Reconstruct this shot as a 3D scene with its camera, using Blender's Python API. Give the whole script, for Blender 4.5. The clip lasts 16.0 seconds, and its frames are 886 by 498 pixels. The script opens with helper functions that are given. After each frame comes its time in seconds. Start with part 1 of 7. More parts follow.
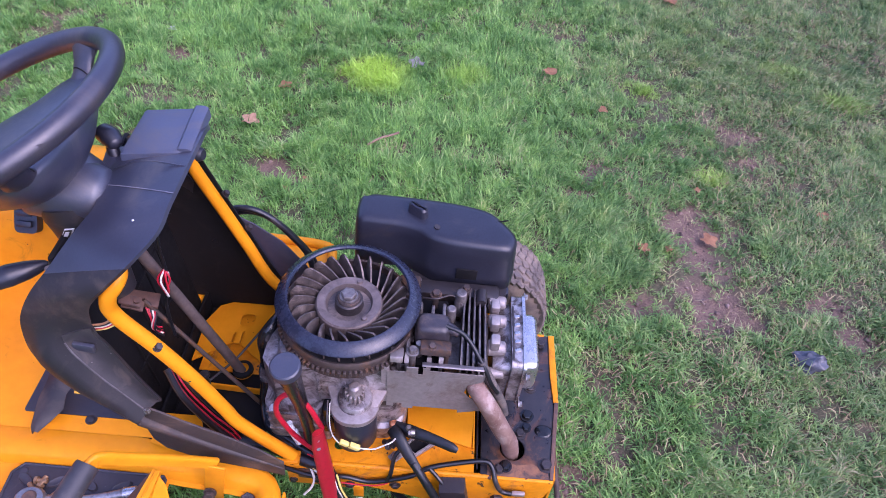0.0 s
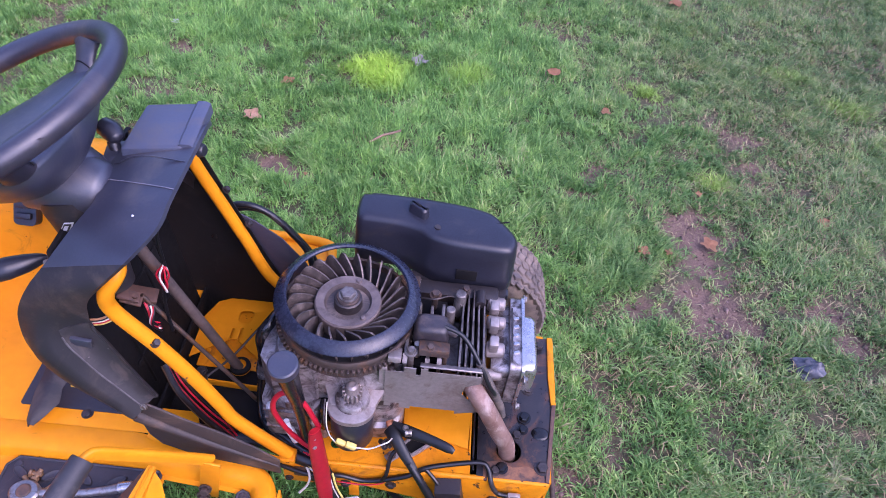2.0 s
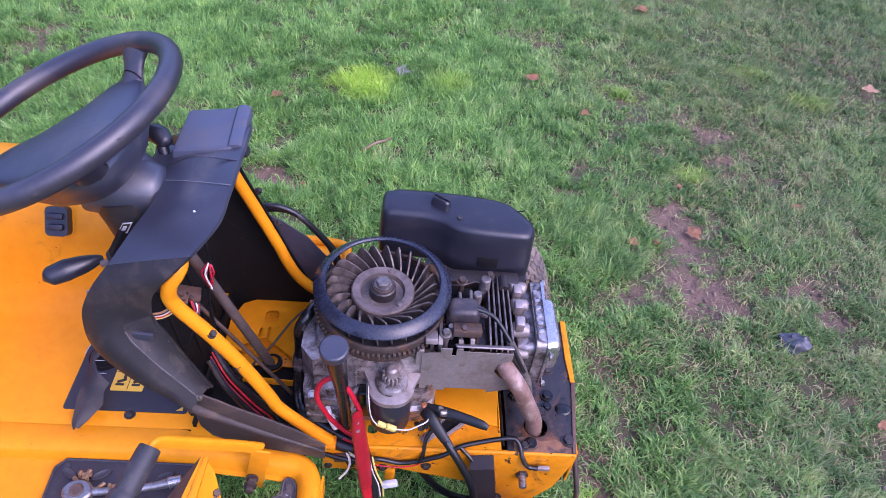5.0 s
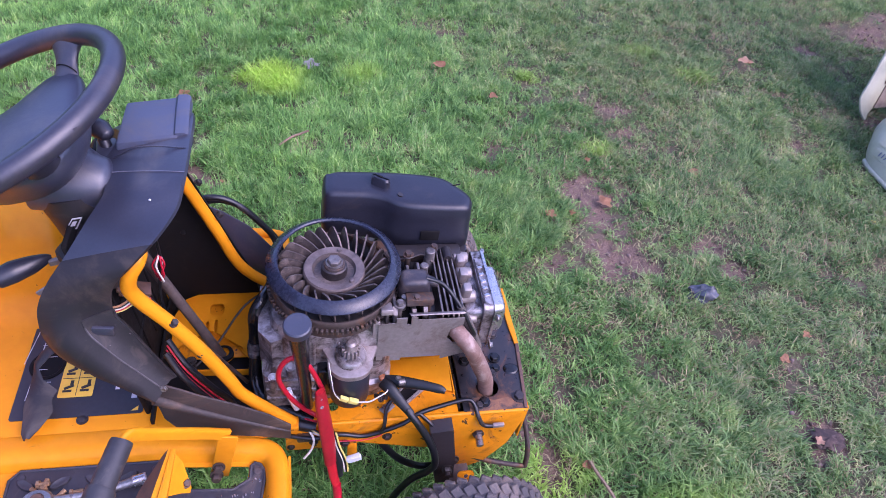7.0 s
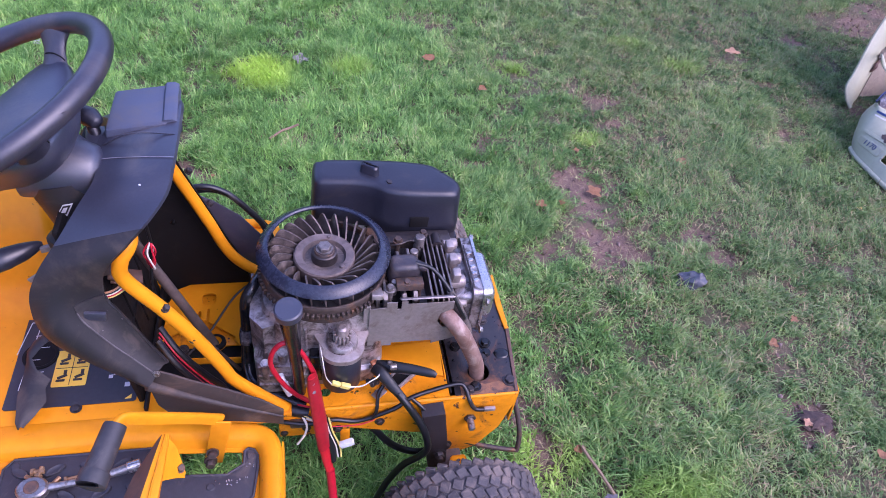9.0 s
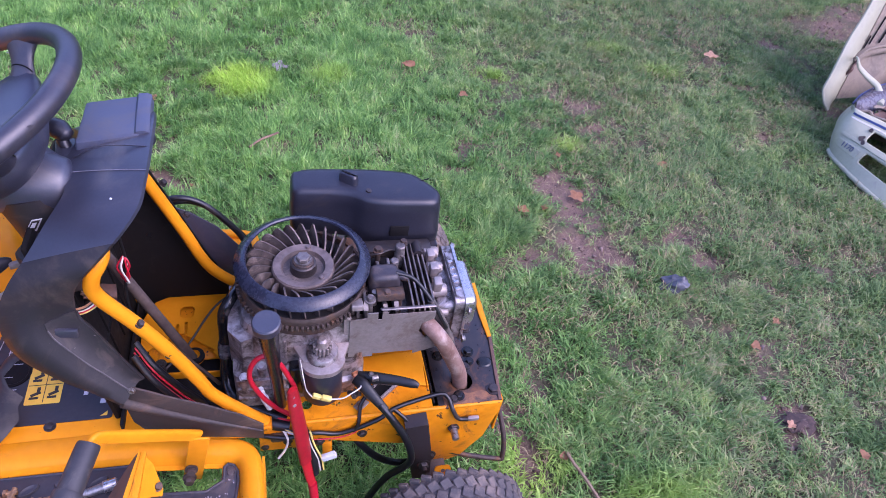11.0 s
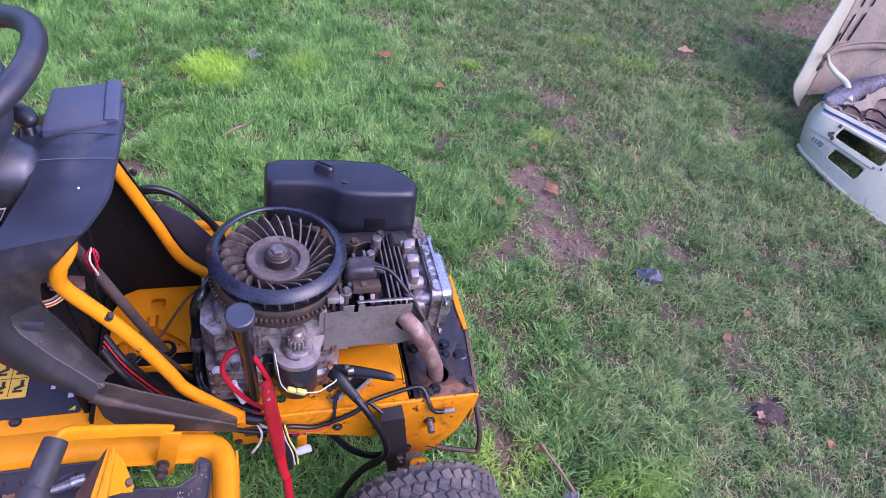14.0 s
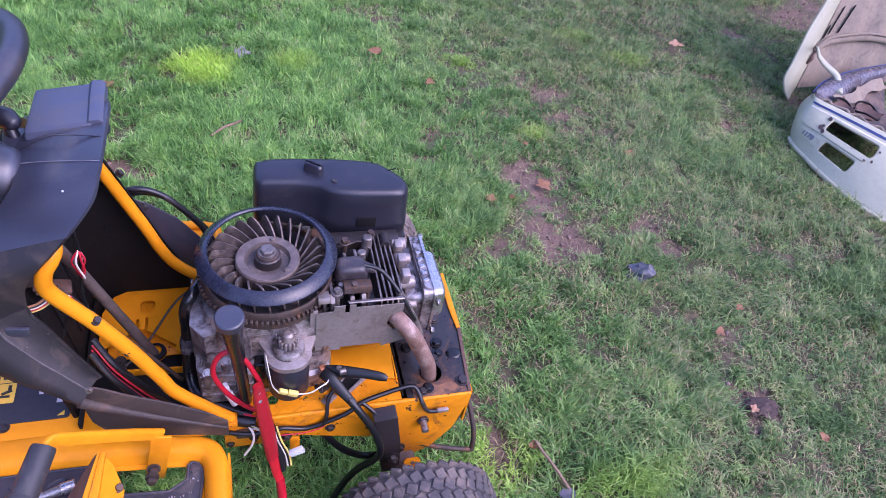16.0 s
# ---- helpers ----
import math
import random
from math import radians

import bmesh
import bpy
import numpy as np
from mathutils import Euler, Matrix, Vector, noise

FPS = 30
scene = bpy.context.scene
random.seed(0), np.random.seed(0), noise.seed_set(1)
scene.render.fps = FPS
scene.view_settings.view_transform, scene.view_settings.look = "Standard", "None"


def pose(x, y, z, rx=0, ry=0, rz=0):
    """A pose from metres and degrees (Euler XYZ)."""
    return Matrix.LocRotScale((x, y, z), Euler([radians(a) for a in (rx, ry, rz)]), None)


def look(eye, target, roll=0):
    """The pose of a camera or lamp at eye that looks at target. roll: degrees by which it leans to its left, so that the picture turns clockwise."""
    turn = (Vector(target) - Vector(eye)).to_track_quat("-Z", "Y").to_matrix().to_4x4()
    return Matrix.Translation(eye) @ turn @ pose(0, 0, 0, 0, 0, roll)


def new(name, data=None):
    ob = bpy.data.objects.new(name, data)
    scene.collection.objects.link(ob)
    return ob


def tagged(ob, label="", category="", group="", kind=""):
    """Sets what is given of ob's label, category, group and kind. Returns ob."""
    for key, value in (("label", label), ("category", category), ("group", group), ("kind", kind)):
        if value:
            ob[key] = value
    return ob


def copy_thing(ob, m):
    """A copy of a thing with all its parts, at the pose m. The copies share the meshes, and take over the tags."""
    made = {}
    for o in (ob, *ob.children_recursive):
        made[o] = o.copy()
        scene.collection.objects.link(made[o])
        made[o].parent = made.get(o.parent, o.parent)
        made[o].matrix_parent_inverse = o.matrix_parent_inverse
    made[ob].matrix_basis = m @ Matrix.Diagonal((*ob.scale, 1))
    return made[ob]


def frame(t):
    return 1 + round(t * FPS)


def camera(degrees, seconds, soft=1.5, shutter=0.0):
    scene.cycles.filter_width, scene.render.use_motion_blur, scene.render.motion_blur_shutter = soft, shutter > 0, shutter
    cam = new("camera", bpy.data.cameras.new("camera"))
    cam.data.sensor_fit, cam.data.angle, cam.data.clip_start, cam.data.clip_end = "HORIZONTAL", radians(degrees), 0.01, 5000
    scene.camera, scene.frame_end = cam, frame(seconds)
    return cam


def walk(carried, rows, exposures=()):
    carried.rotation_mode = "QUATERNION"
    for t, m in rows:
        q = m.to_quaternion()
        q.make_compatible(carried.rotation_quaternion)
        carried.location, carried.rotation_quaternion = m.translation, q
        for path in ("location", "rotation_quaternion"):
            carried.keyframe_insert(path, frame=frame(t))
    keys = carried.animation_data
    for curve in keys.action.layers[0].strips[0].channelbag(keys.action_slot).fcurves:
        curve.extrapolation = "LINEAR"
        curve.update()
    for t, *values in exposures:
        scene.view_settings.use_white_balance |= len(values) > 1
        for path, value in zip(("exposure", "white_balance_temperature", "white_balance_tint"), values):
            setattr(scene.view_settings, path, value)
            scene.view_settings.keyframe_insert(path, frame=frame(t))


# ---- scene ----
cam = camera(66.06, 16.0, soft=0.5)
ROWS = [
    (0.0, 0.1332, -0.7353, 1.6266, 43.19, -4.26, 3.08),
    (0.5, 0.1301, -0.7404, 1.6212, 42.98, -5.15, 4.16),
    (1.0, 0.1333, -0.7367, 1.6206, 42.90, -5.39, 4.53),
    (1.5, 0.1309, -0.7303, 1.6242, 42.82, -5.36, 4.43),
    (2.0, 0.1311, -0.7290, 1.6274, 42.92, -5.05, 3.85),
    (2.5, 0.1366, -0.7261, 1.6318, 43.44, -4.60, 3.18),
    (3.0, 0.1430, -0.7350, 1.6366, 44.11, -4.20, 2.53),
    (3.5, 0.1474, -0.7407, 1.6387, 44.54, -4.04, 2.26),
    (4.0, 0.1303, -0.7704, 1.6400, 44.64, -4.34, 3.11),
    (4.2, 0.1112, -0.7774, 1.6410, 44.58, -4.22, 3.13),
    (6.3, -0.0627, -0.8757, 1.6342, 45.03, -7.30, -8.15),
    (6.5, -0.0605, -0.8735, 1.6340, 45.14, -7.28, -8.50),
    (7.0, -0.0553, -0.8836, 1.6410, 45.10, -7.21, -9.17),
    (7.5, -0.0437, -0.8989, 1.6361, 45.13, -7.04, -9.66),
    (8.0, -0.0480, -0.9107, 1.6357, 45.08, -7.07, -10.04),
    (8.5, -0.0519, -0.9141, 1.6362, 45.00, -7.03, -10.23),
    (9.0, -0.0511, -0.9126, 1.6342, 45.06, -7.05, -10.13),
    (11.5, -0.0374, -0.8927, 1.6319, 45.72, -7.49, -12.14),
    (12.0, -0.0357, -0.8861, 1.6272, 45.62, -7.69, -12.63),
    (12.5, -0.0313, -0.8871, 1.6254, 45.37, -8.01, -13.03),
    (13.0, -0.0306, -0.8921, 1.6239, 45.29, -8.37, -13.29),
    (13.5, -0.0341, -0.8964, 1.6259, 45.19, -8.71, -13.13),
    (14.0, -0.0412, -0.8928, 1.6265, 45.15, -9.01, -12.96),
    (14.5, -0.0294, -0.8798, 1.6281, 45.35, -8.37, -13.67),
    (15.0, -0.0339, -0.8782, 1.6307, 45.32, -8.54, -14.09),
    (15.5, -0.0354, -0.8859, 1.6307, 45.30, -8.98, -14.02),
    (16.0, -0.0349, -0.8838, 1.6247, 44.93, -8.94, -13.84),
]
walk(cam, [(t, pose(x, y, z, rx, ry, rz)) for t, x, y, z, rx, ry, rz in ROWS], exposures=((0.0, 1.12, 5670, 43), (16.0, 1.12, 5670, 43)))
# ---- world and light: a bright shaded garden under open sky ----
world = bpy.data.worlds.new("sky")
scene.world = world
world.use_nodes = True
wn, wl = world.node_tree.nodes, world.node_tree.links
SUN_UP, SUN_ROUND = 46.0, 132.0
sky = wn.new("ShaderNodeTexSky")
sky.sky_type = "NISHITA"
sky.sun_disc = False
sky.sun_elevation, sky.sun_rotation = radians(SUN_UP), radians(SUN_ROUND)
sky.air_density, sky.dust_density, sky.ozone_density = 1.0, 2.0, 1.5
wl.new(sky.outputs["Color"], wn["Background"].inputs["Color"])
wn["Background"].inputs["Strength"].default_value = 0.25
sun_data = bpy.data.lights.new("sun", "SUN")
sun_data.energy, sun_data.angle, sun_data.color = 0.52, radians(45), (1.0, 0.95, 0.88)
sun = new("sun", sun_data)
SUN_WAY = Vector((math.sin(radians(SUN_ROUND)) * math.cos(radians(SUN_UP)), math.cos(radians(SUN_ROUND)) * math.cos(radians(SUN_UP)), math.sin(radians(SUN_UP))))
sun.matrix_world = look(SUN_WAY * 20, (0, 0, 0))

# ---- materials ----
def node_mat(name):
    m = bpy.data.materials.new(name)
    m.use_nodes = True
    return m, m.node_tree.nodes, m.node_tree.links, m.node_tree.nodes["Principled BSDF"]


def ramp_node(nodes, stops):
    r = nodes.new("ShaderNodeValToRGB")
    e = r.color_ramp.elements
    while len(e) < len(stops):
        e.new(0.5)
    for el, (p, c) in zip(e, stops):
        el.position, el.color = p, (*c, 1) if len(c) == 3 else c
    return r


def noise_node(nodes, links, scale, detail=4.0, rough=0.55, where=None, distortion=0.0):
    n = nodes.new("ShaderNodeTexNoise")
    n.inputs["Scale"].default_value, n.inputs["Detail"].default_value, n.inputs["Roughness"].default_value = scale, detail, rough
    n.inputs["Distortion"].default_value = distortion
    links.new(where, n.inputs["Vector"])
    return n


def mix_node(nodes, links, fac, a, b, blend="MIX"):
    x = nodes.new("ShaderNodeMix")
    x.data_type, x.blend_type = "RGBA", blend
    for sock, v in ((x.inputs[0], fac), (x.inputs[6], a), (x.inputs[7], b)):
        if isinstance(v, (int, float)):
            sock.default_value = v
        elif isinstance(v, tuple):
            sock.default_value = (*v, 1)
        else:
            links.new(v, sock)
    return x.outputs[2]


def surface(name, base, dark, grain=60.0, blotch=7.0, rough=(0.35, 0.6), metal=0.0, bump=0.15, dirt=None, dirt_at=0.6, dirt_scale=14.0, coat=0.0, speck=None, speck_at=0.7, speck_scale=120.0):
    """A worn surface: two scales of colour, dirt in patches, specks, uneven gloss and fine relief."""
    m, n, l, p = node_mat(name)
    where = n.new("ShaderNodeNewGeometry").outputs["Position"]
    big, fine = noise_node(n, l, blotch, 5, 0.6, where, 0.4), noise_node(n, l, grain, 4, 0.6, where)
    both = n.new("ShaderNodeMath")
    both.operation = "MULTIPLY_ADD"
    l.new(fine.outputs["Fac"], both.inputs[0])
    both.inputs[1].default_value = 0.5
    half = n.new("ShaderNodeMath")
    half.operation = "MULTIPLY"
    half.inputs[1].default_value = 0.5
    l.new(big.outputs["Fac"], half.inputs[0])
    l.new(half.outputs[0], both.inputs[2])
    col = ramp_node(n, [(0.36, dark), (0.62, base)])
    l.new(both.outputs[0], col.inputs[0])
    out = col.outputs["Color"]
    if dirt:
        dn = noise_node(n, l, dirt_scale, 8, 0.68, where, 0.8)
        dr = ramp_node(n, [(dirt_at - 0.07, (0, 0, 0)), (dirt_at + 0.09, (1, 1, 1))])
        l.new(dn.outputs["Fac"], dr.inputs[0])
        out = mix_node(n, l, dr.outputs["Color"], out, dirt)
    if speck:
        sn = noise_node(n, l, speck_scale, 3, 0.5, where)
        sr = ramp_node(n, [(speck_at, (0, 0, 0)), (speck_at + 0.04, (1, 1, 1))])
        l.new(sn.outputs["Fac"], sr.inputs[0])
        out = mix_node(n, l, sr.outputs["Color"], out, speck)
    l.new(out, p.inputs["Base Color"])
    rr = n.new("ShaderNodeMapRange")
    rr.inputs["From Min"].default_value, rr.inputs["From Max"].default_value = 0.3, 0.7
    rr.inputs["To Min"].default_value, rr.inputs["To Max"].default_value = rough
    l.new(both.outputs[0], rr.inputs["Value"])
    l.new(rr.outputs["Result"], p.inputs["Roughness"])
    p.inputs["Metallic"].default_value = metal
    p.inputs["Coat Weight"].default_value = coat
    p.inputs["Coat Roughness"].default_value = 0.22
    if bump:
        b = n.new("ShaderNodeBump")
        b.inputs["Strength"].default_value, b.inputs["Distance"].default_value = bump, 0.002
        l.new(both.outputs[0], b.inputs["Height"])
        l.new(b.outputs["Normal"], p.inputs["Normal"])
    return m


YELLOW = surface("yellow_paint", (0.76, 0.275, 0.001), (0.68, 0.232, 0.001), 40, 5, (0.34, 0.5), coat=0.12, bump=0.02, dirt=(0.30, 0.12, 0.02), dirt_at=0.70, speck=(0.10, 0.05, 0.02), speck_at=0.73, speck_scale=90)
YELLOW_WORN = surface("worn_yellow_paint", (0.75, 0.262, 0.001), (0.60, 0.195, 0.001), 60, 9, (0.3, 0.5), coat=0.15, bump=0.06, dirt=(0.16, 0.07, 0.025), dirt_at=0.62, dirt_scale=11, speck=(0.06, 0.03, 0.02), speck_at=0.665, speck_scale=62)
RUSTY_DECK = surface("burnt_rusty_deck", (0.026, 0.021, 0.021), (0.010, 0.009, 0.010), 70, 12, (0.14, 0.6), bump=0.4, dirt=(0.17, 0.065, 0.022), dirt_at=0.60, dirt_scale=9)
# bluish base holds some of the sky reflected in the cowl top
BLACK_PLASTIC = surface("black_plastic", (0.030, 0.032, 0.052), (0.019, 0.020, 0.033), 260, 10, (0.36, 0.52), bump=0.16, dirt=(0.062, 0.056, 0.062), dirt_at=0.58, dirt_scale=10, speck=(0.15, 0.135, 0.13), speck_at=0.76, speck_scale=90)
DUSTY_PLASTIC = surface("dusty_black_plastic", (0.050, 0.036, 0.030), (0.024, 0.018, 0.017), 120, 9, (0.5, 0.75), bump=0.25, dirt=(0.13, 0.082, 0.055), dirt_at=0.54, dirt_scale=8)
TANK_BLACK = surface("tank_black_plastic", (0.022, 0.023, 0.033), (0.012, 0.012, 0.018), 300, 12, (0.27, 0.45), bump=0.08, dirt=(0.05, 0.04, 0.037), dirt_at=0.67, dirt_scale=13, speck=(0.25, 0.2, 0.16), speck_at=0.77, speck_scale=55)
# near black inner plastic; also painted shade for gaps, slots and a notch
DARK_PLASTIC_SHADE = surface("dark_plastic_and_shade", (0.010, 0.009, 0.009), (0.005, 0.0045, 0.005), 90, 10, (0.6, 0.85), bump=0.2, dirt=(0.018, 0.015, 0.013), dirt_at=0.63)
RING_BLACK = surface("fan_ring_black", (0.022, 0.026, 0.046), (0.014, 0.016, 0.026), 200, 12, (0.2, 0.36), bump=0.05, dirt=(0.04, 0.04, 0.045), dirt_at=0.68)
FAN_DIRTY = surface("dirty_cast_fan", (0.135, 0.104, 0.092), (0.045, 0.035, 0.031), 90, 20, (0.5, 0.75), metal=0.3, bump=0.4, dirt=(0.24, 0.185, 0.155), dirt_at=0.58, dirt_scale=22)
FAN_HUB = surface("dusty_pale_casting", (0.20, 0.155, 0.137), (0.085, 0.065, 0.057), 70, 34, (0.5, 0.75), metal=0.3, bump=0.4, dirt=(0.075, 0.055, 0.048), dirt_at=0.60, dirt_scale=24)
# darker, less blue copy for sides that mirror no sky, with dust
FLANK_BLACK = surface("dusty_plastic_shaded_side", (0.019, 0.016, 0.018), (0.010, 0.009, 0.010), 220, 9, (0.48, 0.68), bump=0.16, dirt=(0.052, 0.038, 0.031), dirt_at=0.57, dirt_scale=9, speck=(0.10, 0.085, 0.08), speck_at=0.75, speck_scale=90)
WHEEL_BLACK = surface("worn_wheel_rubber", (0.030, 0.028, 0.042), (0.018, 0.016, 0.024), 240, 7, (0.34, 0.52), bump=0.12, dirt=(0.062, 0.050, 0.050), dirt_at=0.56, dirt_scale=7)
RUST_STEEL = surface("rusty_steel", (0.105, 0.075, 0.062), (0.05, 0.038, 0.034), 80, 14, (0.5, 0.75), metal=0.45, bump=0.35, dirt=(0.17, 0.08, 0.035), dirt_at=0.58, dirt_scale=20)
EXHAUST = surface("rusty_exhaust", (0.30, 0.19, 0.15), (0.17, 0.09, 0.065), 90, 16, (0.5, 0.75), metal=0.3, bump=0.3, dirt=(0.42, 0.32, 0.27), dirt_at=0.58, dirt_scale=24)
ALU = surface("cast_aluminium", (0.50, 0.45, 0.44), (0.22, 0.19, 0.185), 90, 26, (0.26, 0.55), metal=0.65, bump=0.4, dirt=(0.075, 0.056, 0.048), dirt_at=0.52, dirt_scale=30)
ALU_BRIGHT = surface("bright_aluminium", (0.60, 0.565, 0.56), (0.44, 0.41, 0.405), 120, 16, (0.2, 0.36), metal=0.9, bump=0.1, dirt=(0.22, 0.20, 0.19), dirt_at=0.68, dirt_scale=20)
ALU_FIN = surface("dirty_fin_aluminium", (0.27, 0.24, 0.225), (0.10, 0.085, 0.078), 100, 18, (0.45, 0.65), metal=0.6, bump=0.3, dirt=(0.09, 0.07, 0.055), dirt_at=0.57, dirt_scale=24)
SHEET = surface("dull_sheet_steel", (0.36, 0.31, 0.29), (0.25, 0.21, 0.19), 130, 10, (0.42, 0.6), metal=0.55, bump=0.12, dirt=(0.17, 0.12, 0.09), dirt_at=0.62, dirt_scale=13)
ZINC = surface("zinc_bolt", (0.40, 0.38, 0.37), (0.22, 0.20, 0.185), 160, 30, (0.3, 0.5), metal=0.85, bump=0.15, dirt=(0.14, 0.08, 0.05), dirt_at=0.60, dirt_scale=60)
BOLT_DARK = surface("dark_bolt", (0.09, 0.075, 0.07), (0.04, 0.034, 0.034), 160, 30, (0.4, 0.6), metal=0.7, bump=0.2)
BRACKET = surface("dark_painted_steel", (0.030, 0.024, 0.025), (0.018, 0.015, 0.016), 120, 14, (0.4, 0.6), bump=0.15, dirt=(0.07, 0.045, 0.03), dirt_at=0.62)
RUBBER = surface("tyre_rubber", (0.085, 0.075, 0.072), (0.045, 0.040, 0.040), 150, 18, (0.65, 0.85), bump=0.35, dirt=(0.16, 0.125, 0.10), dirt_at=0.55, dirt_scale=20)
TYRE_MUDDY = surface("muddy_tyre_rubber", (0.16, 0.125, 0.105), (0.085, 0.068, 0.060), 150, 14, (0.7, 0.9), bump=0.4, dirt=(0.22, 0.165, 0.125), dirt_at=0.52, dirt_scale=16)
# dust, plus the blue of reflected sky put into the base colour
DUSTY_PAD_SKY = surface("dusty_pad_sky_tint", (0.074, 0.086, 0.128), (0.056, 0.066, 0.102), 260, 8, (0.5, 0.65), bump=0.12, dirt=(0.085, 0.082, 0.095), dirt_at=0.60, dirt_scale=9)
PAD_RUBBER = surface("foot_pad_rubber", (0.045, 0.042, 0.050), (0.026, 0.025, 0.030), 110, 9, (0.5, 0.7), bump=0.25, dirt=(0.12, 0.095, 0.08), dirt_at=0.62, dirt_scale=13, speck=(0.3, 0.28, 0.27), speck_at=0.76, speck_scale=80)
CABLE_BLACK = surface("black_cable", (0.007, 0.007, 0.009), (0.004, 0.004, 0.005), 200, 20, (0.3, 0.45), bump=0.05, dirt=(0.06, 0.05, 0.045), dirt_at=0.66)
CABLE_RED = surface("red_cable", (0.52, 0.012, 0.03), (0.38, 0.008, 0.02), 200, 20, (0.3, 0.45), bump=0.04)
RED_GRIP = surface("red_clamp_plastic", (0.50, 0.016, 0.022), (0.36, 0.010, 0.014), 120, 16, (0.34, 0.5), bump=0.08, dirt=(0.18, 0.03, 0.03), dirt_at=0.66)
WIRE_WHITE = surface("white_wire", (0.72, 0.68, 0.60), (0.5, 0.46, 0.4), 200, 20, (0.45, 0.6), bump=0.05)
WIRE_YELLOW = surface("yellow_plug_plastic", (0.72, 0.60, 0.16), (0.54, 0.44, 0.10), 120, 20, (0.4, 0.6), bump=0.05)
PLUG_CLEAR = surface("grey_white_plug_plastic", (0.66, 0.68, 0.72), (0.46, 0.47, 0.5), 120, 20, (0.3, 0.5), bump=0.05)
COPPER = surface("copper_jaw", (0.62, 0.25, 0.12), (0.36, 0.14, 0.07), 160, 30, (0.3, 0.5), metal=0.9, bump=0.2)
DECAL = surface("dark_decal", (0.032, 0.030, 0.036), (0.022, 0.021, 0.026), 120, 8, (0.4, 0.55), bump=0.05, dirt=(0.07, 0.06, 0.055), dirt_at=0.66)
DECAL_YELLOW = surface("yellow_decal", (0.86, 0.53, 0.06), (0.78, 0.46, 0.04), 80, 10, (0.4, 0.5), bump=0.03)
DECAL_WHITE = surface("white_print", (0.62, 0.60, 0.60), (0.48, 0.46, 0.46), 80, 10, (0.4, 0.5), bump=0.0)
DECAL_BLACK = surface("black_print", (0.03, 0.025, 0.02), (0.02, 0.018, 0.015), 80, 10, (0.4, 0.5), bump=0.0)
HOOD_WHITE = surface("faded_white_shell", (0.41, 0.405, 0.275), (0.355, 0.35, 0.24), 60, 5, (0.35, 0.55), bump=0.06, dirt=(0.27, 0.25, 0.21), dirt_at=0.67, dirt_scale=8, speck=(0.10, 0.07, 0.06), speck_at=0.79, speck_scale=26)
HOOD_INSIDE = surface("bare_beige_inside", (0.27, 0.215, 0.150), (0.19, 0.148, 0.102), 50, 6, (0.6, 0.8), bump=0.2, dirt=(0.13, 0.09, 0.07), dirt_at=0.60, dirt_scale=9)
STRIPE_BLUE = surface("blue_stripe", (0.022, 0.045, 0.15), (0.016, 0.032, 0.11), 80, 10, (0.35, 0.5), bump=0.0)
RAG_PALE = surface("bleached_leaf", (0.50, 0.45, 0.44), (0.26, 0.22, 0.21), 120, 40, (0.6, 0.8), bump=0.3)
LENS_GREY = surface("milky_grey_plastic", (0.22, 0.21, 0.24), (0.12, 0.115, 0.14), 60, 12, (0.25, 0.5), bump=0.1)
LENS_DARK = surface("clouded_dark_lens", (0.115, 0.105, 0.12), (0.06, 0.052, 0.06), 60, 12, (0.15, 0.4), bump=0.1, dirt=(0.16, 0.13, 0.12), dirt_at=0.60)
RAG = surface("dark_wet_rag", (0.095, 0.098, 0.115), (0.03, 0.033, 0.04), 120, 40, (0.3, 0.5), bump=0.5)
for paint in (YELLOW, YELLOW_WORN):
    paint.node_tree.nodes["Principled BSDF"].inputs["Specular IOR Level"].default_value = 0.14
BLACK_PLASTIC.node_tree.nodes["Principled BSDF"].inputs["Specular IOR Level"].default_value = 1.0
WHEEL_BLACK.node_tree.nodes["Principled BSDF"].inputs["Specular IOR Level"].default_value = 0.8
for dull in (DARK_PLASTIC_SHADE,):
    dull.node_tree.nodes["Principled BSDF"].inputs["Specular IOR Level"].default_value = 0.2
LEAF_BROWN = surface("dead_leaf", (0.52, 0.265, 0.13), (0.34, 0.155, 0.075), 160, 40, (0.5, 0.7), bump=0.3)
LEAF_PALE = surface("pale_dead_leaf", (0.72, 0.44, 0.27), (0.52, 0.29, 0.17), 160, 40, (0.5, 0.7), bump=0.3)
# green of the unseen ring added to block low sky
SKY_BLOCK = surface("sky_block_green", (0.05, 0.085, 0.03), (0.015, 0.028, 0.010), 9, 1.2, (0.6, 0.9), bump=0.6)
TWIG = surface("dry_twig", (0.30, 0.20, 0.12), (0.17, 0.11, 0.07), 160, 40, (0.6, 0.8), bump=0.4)


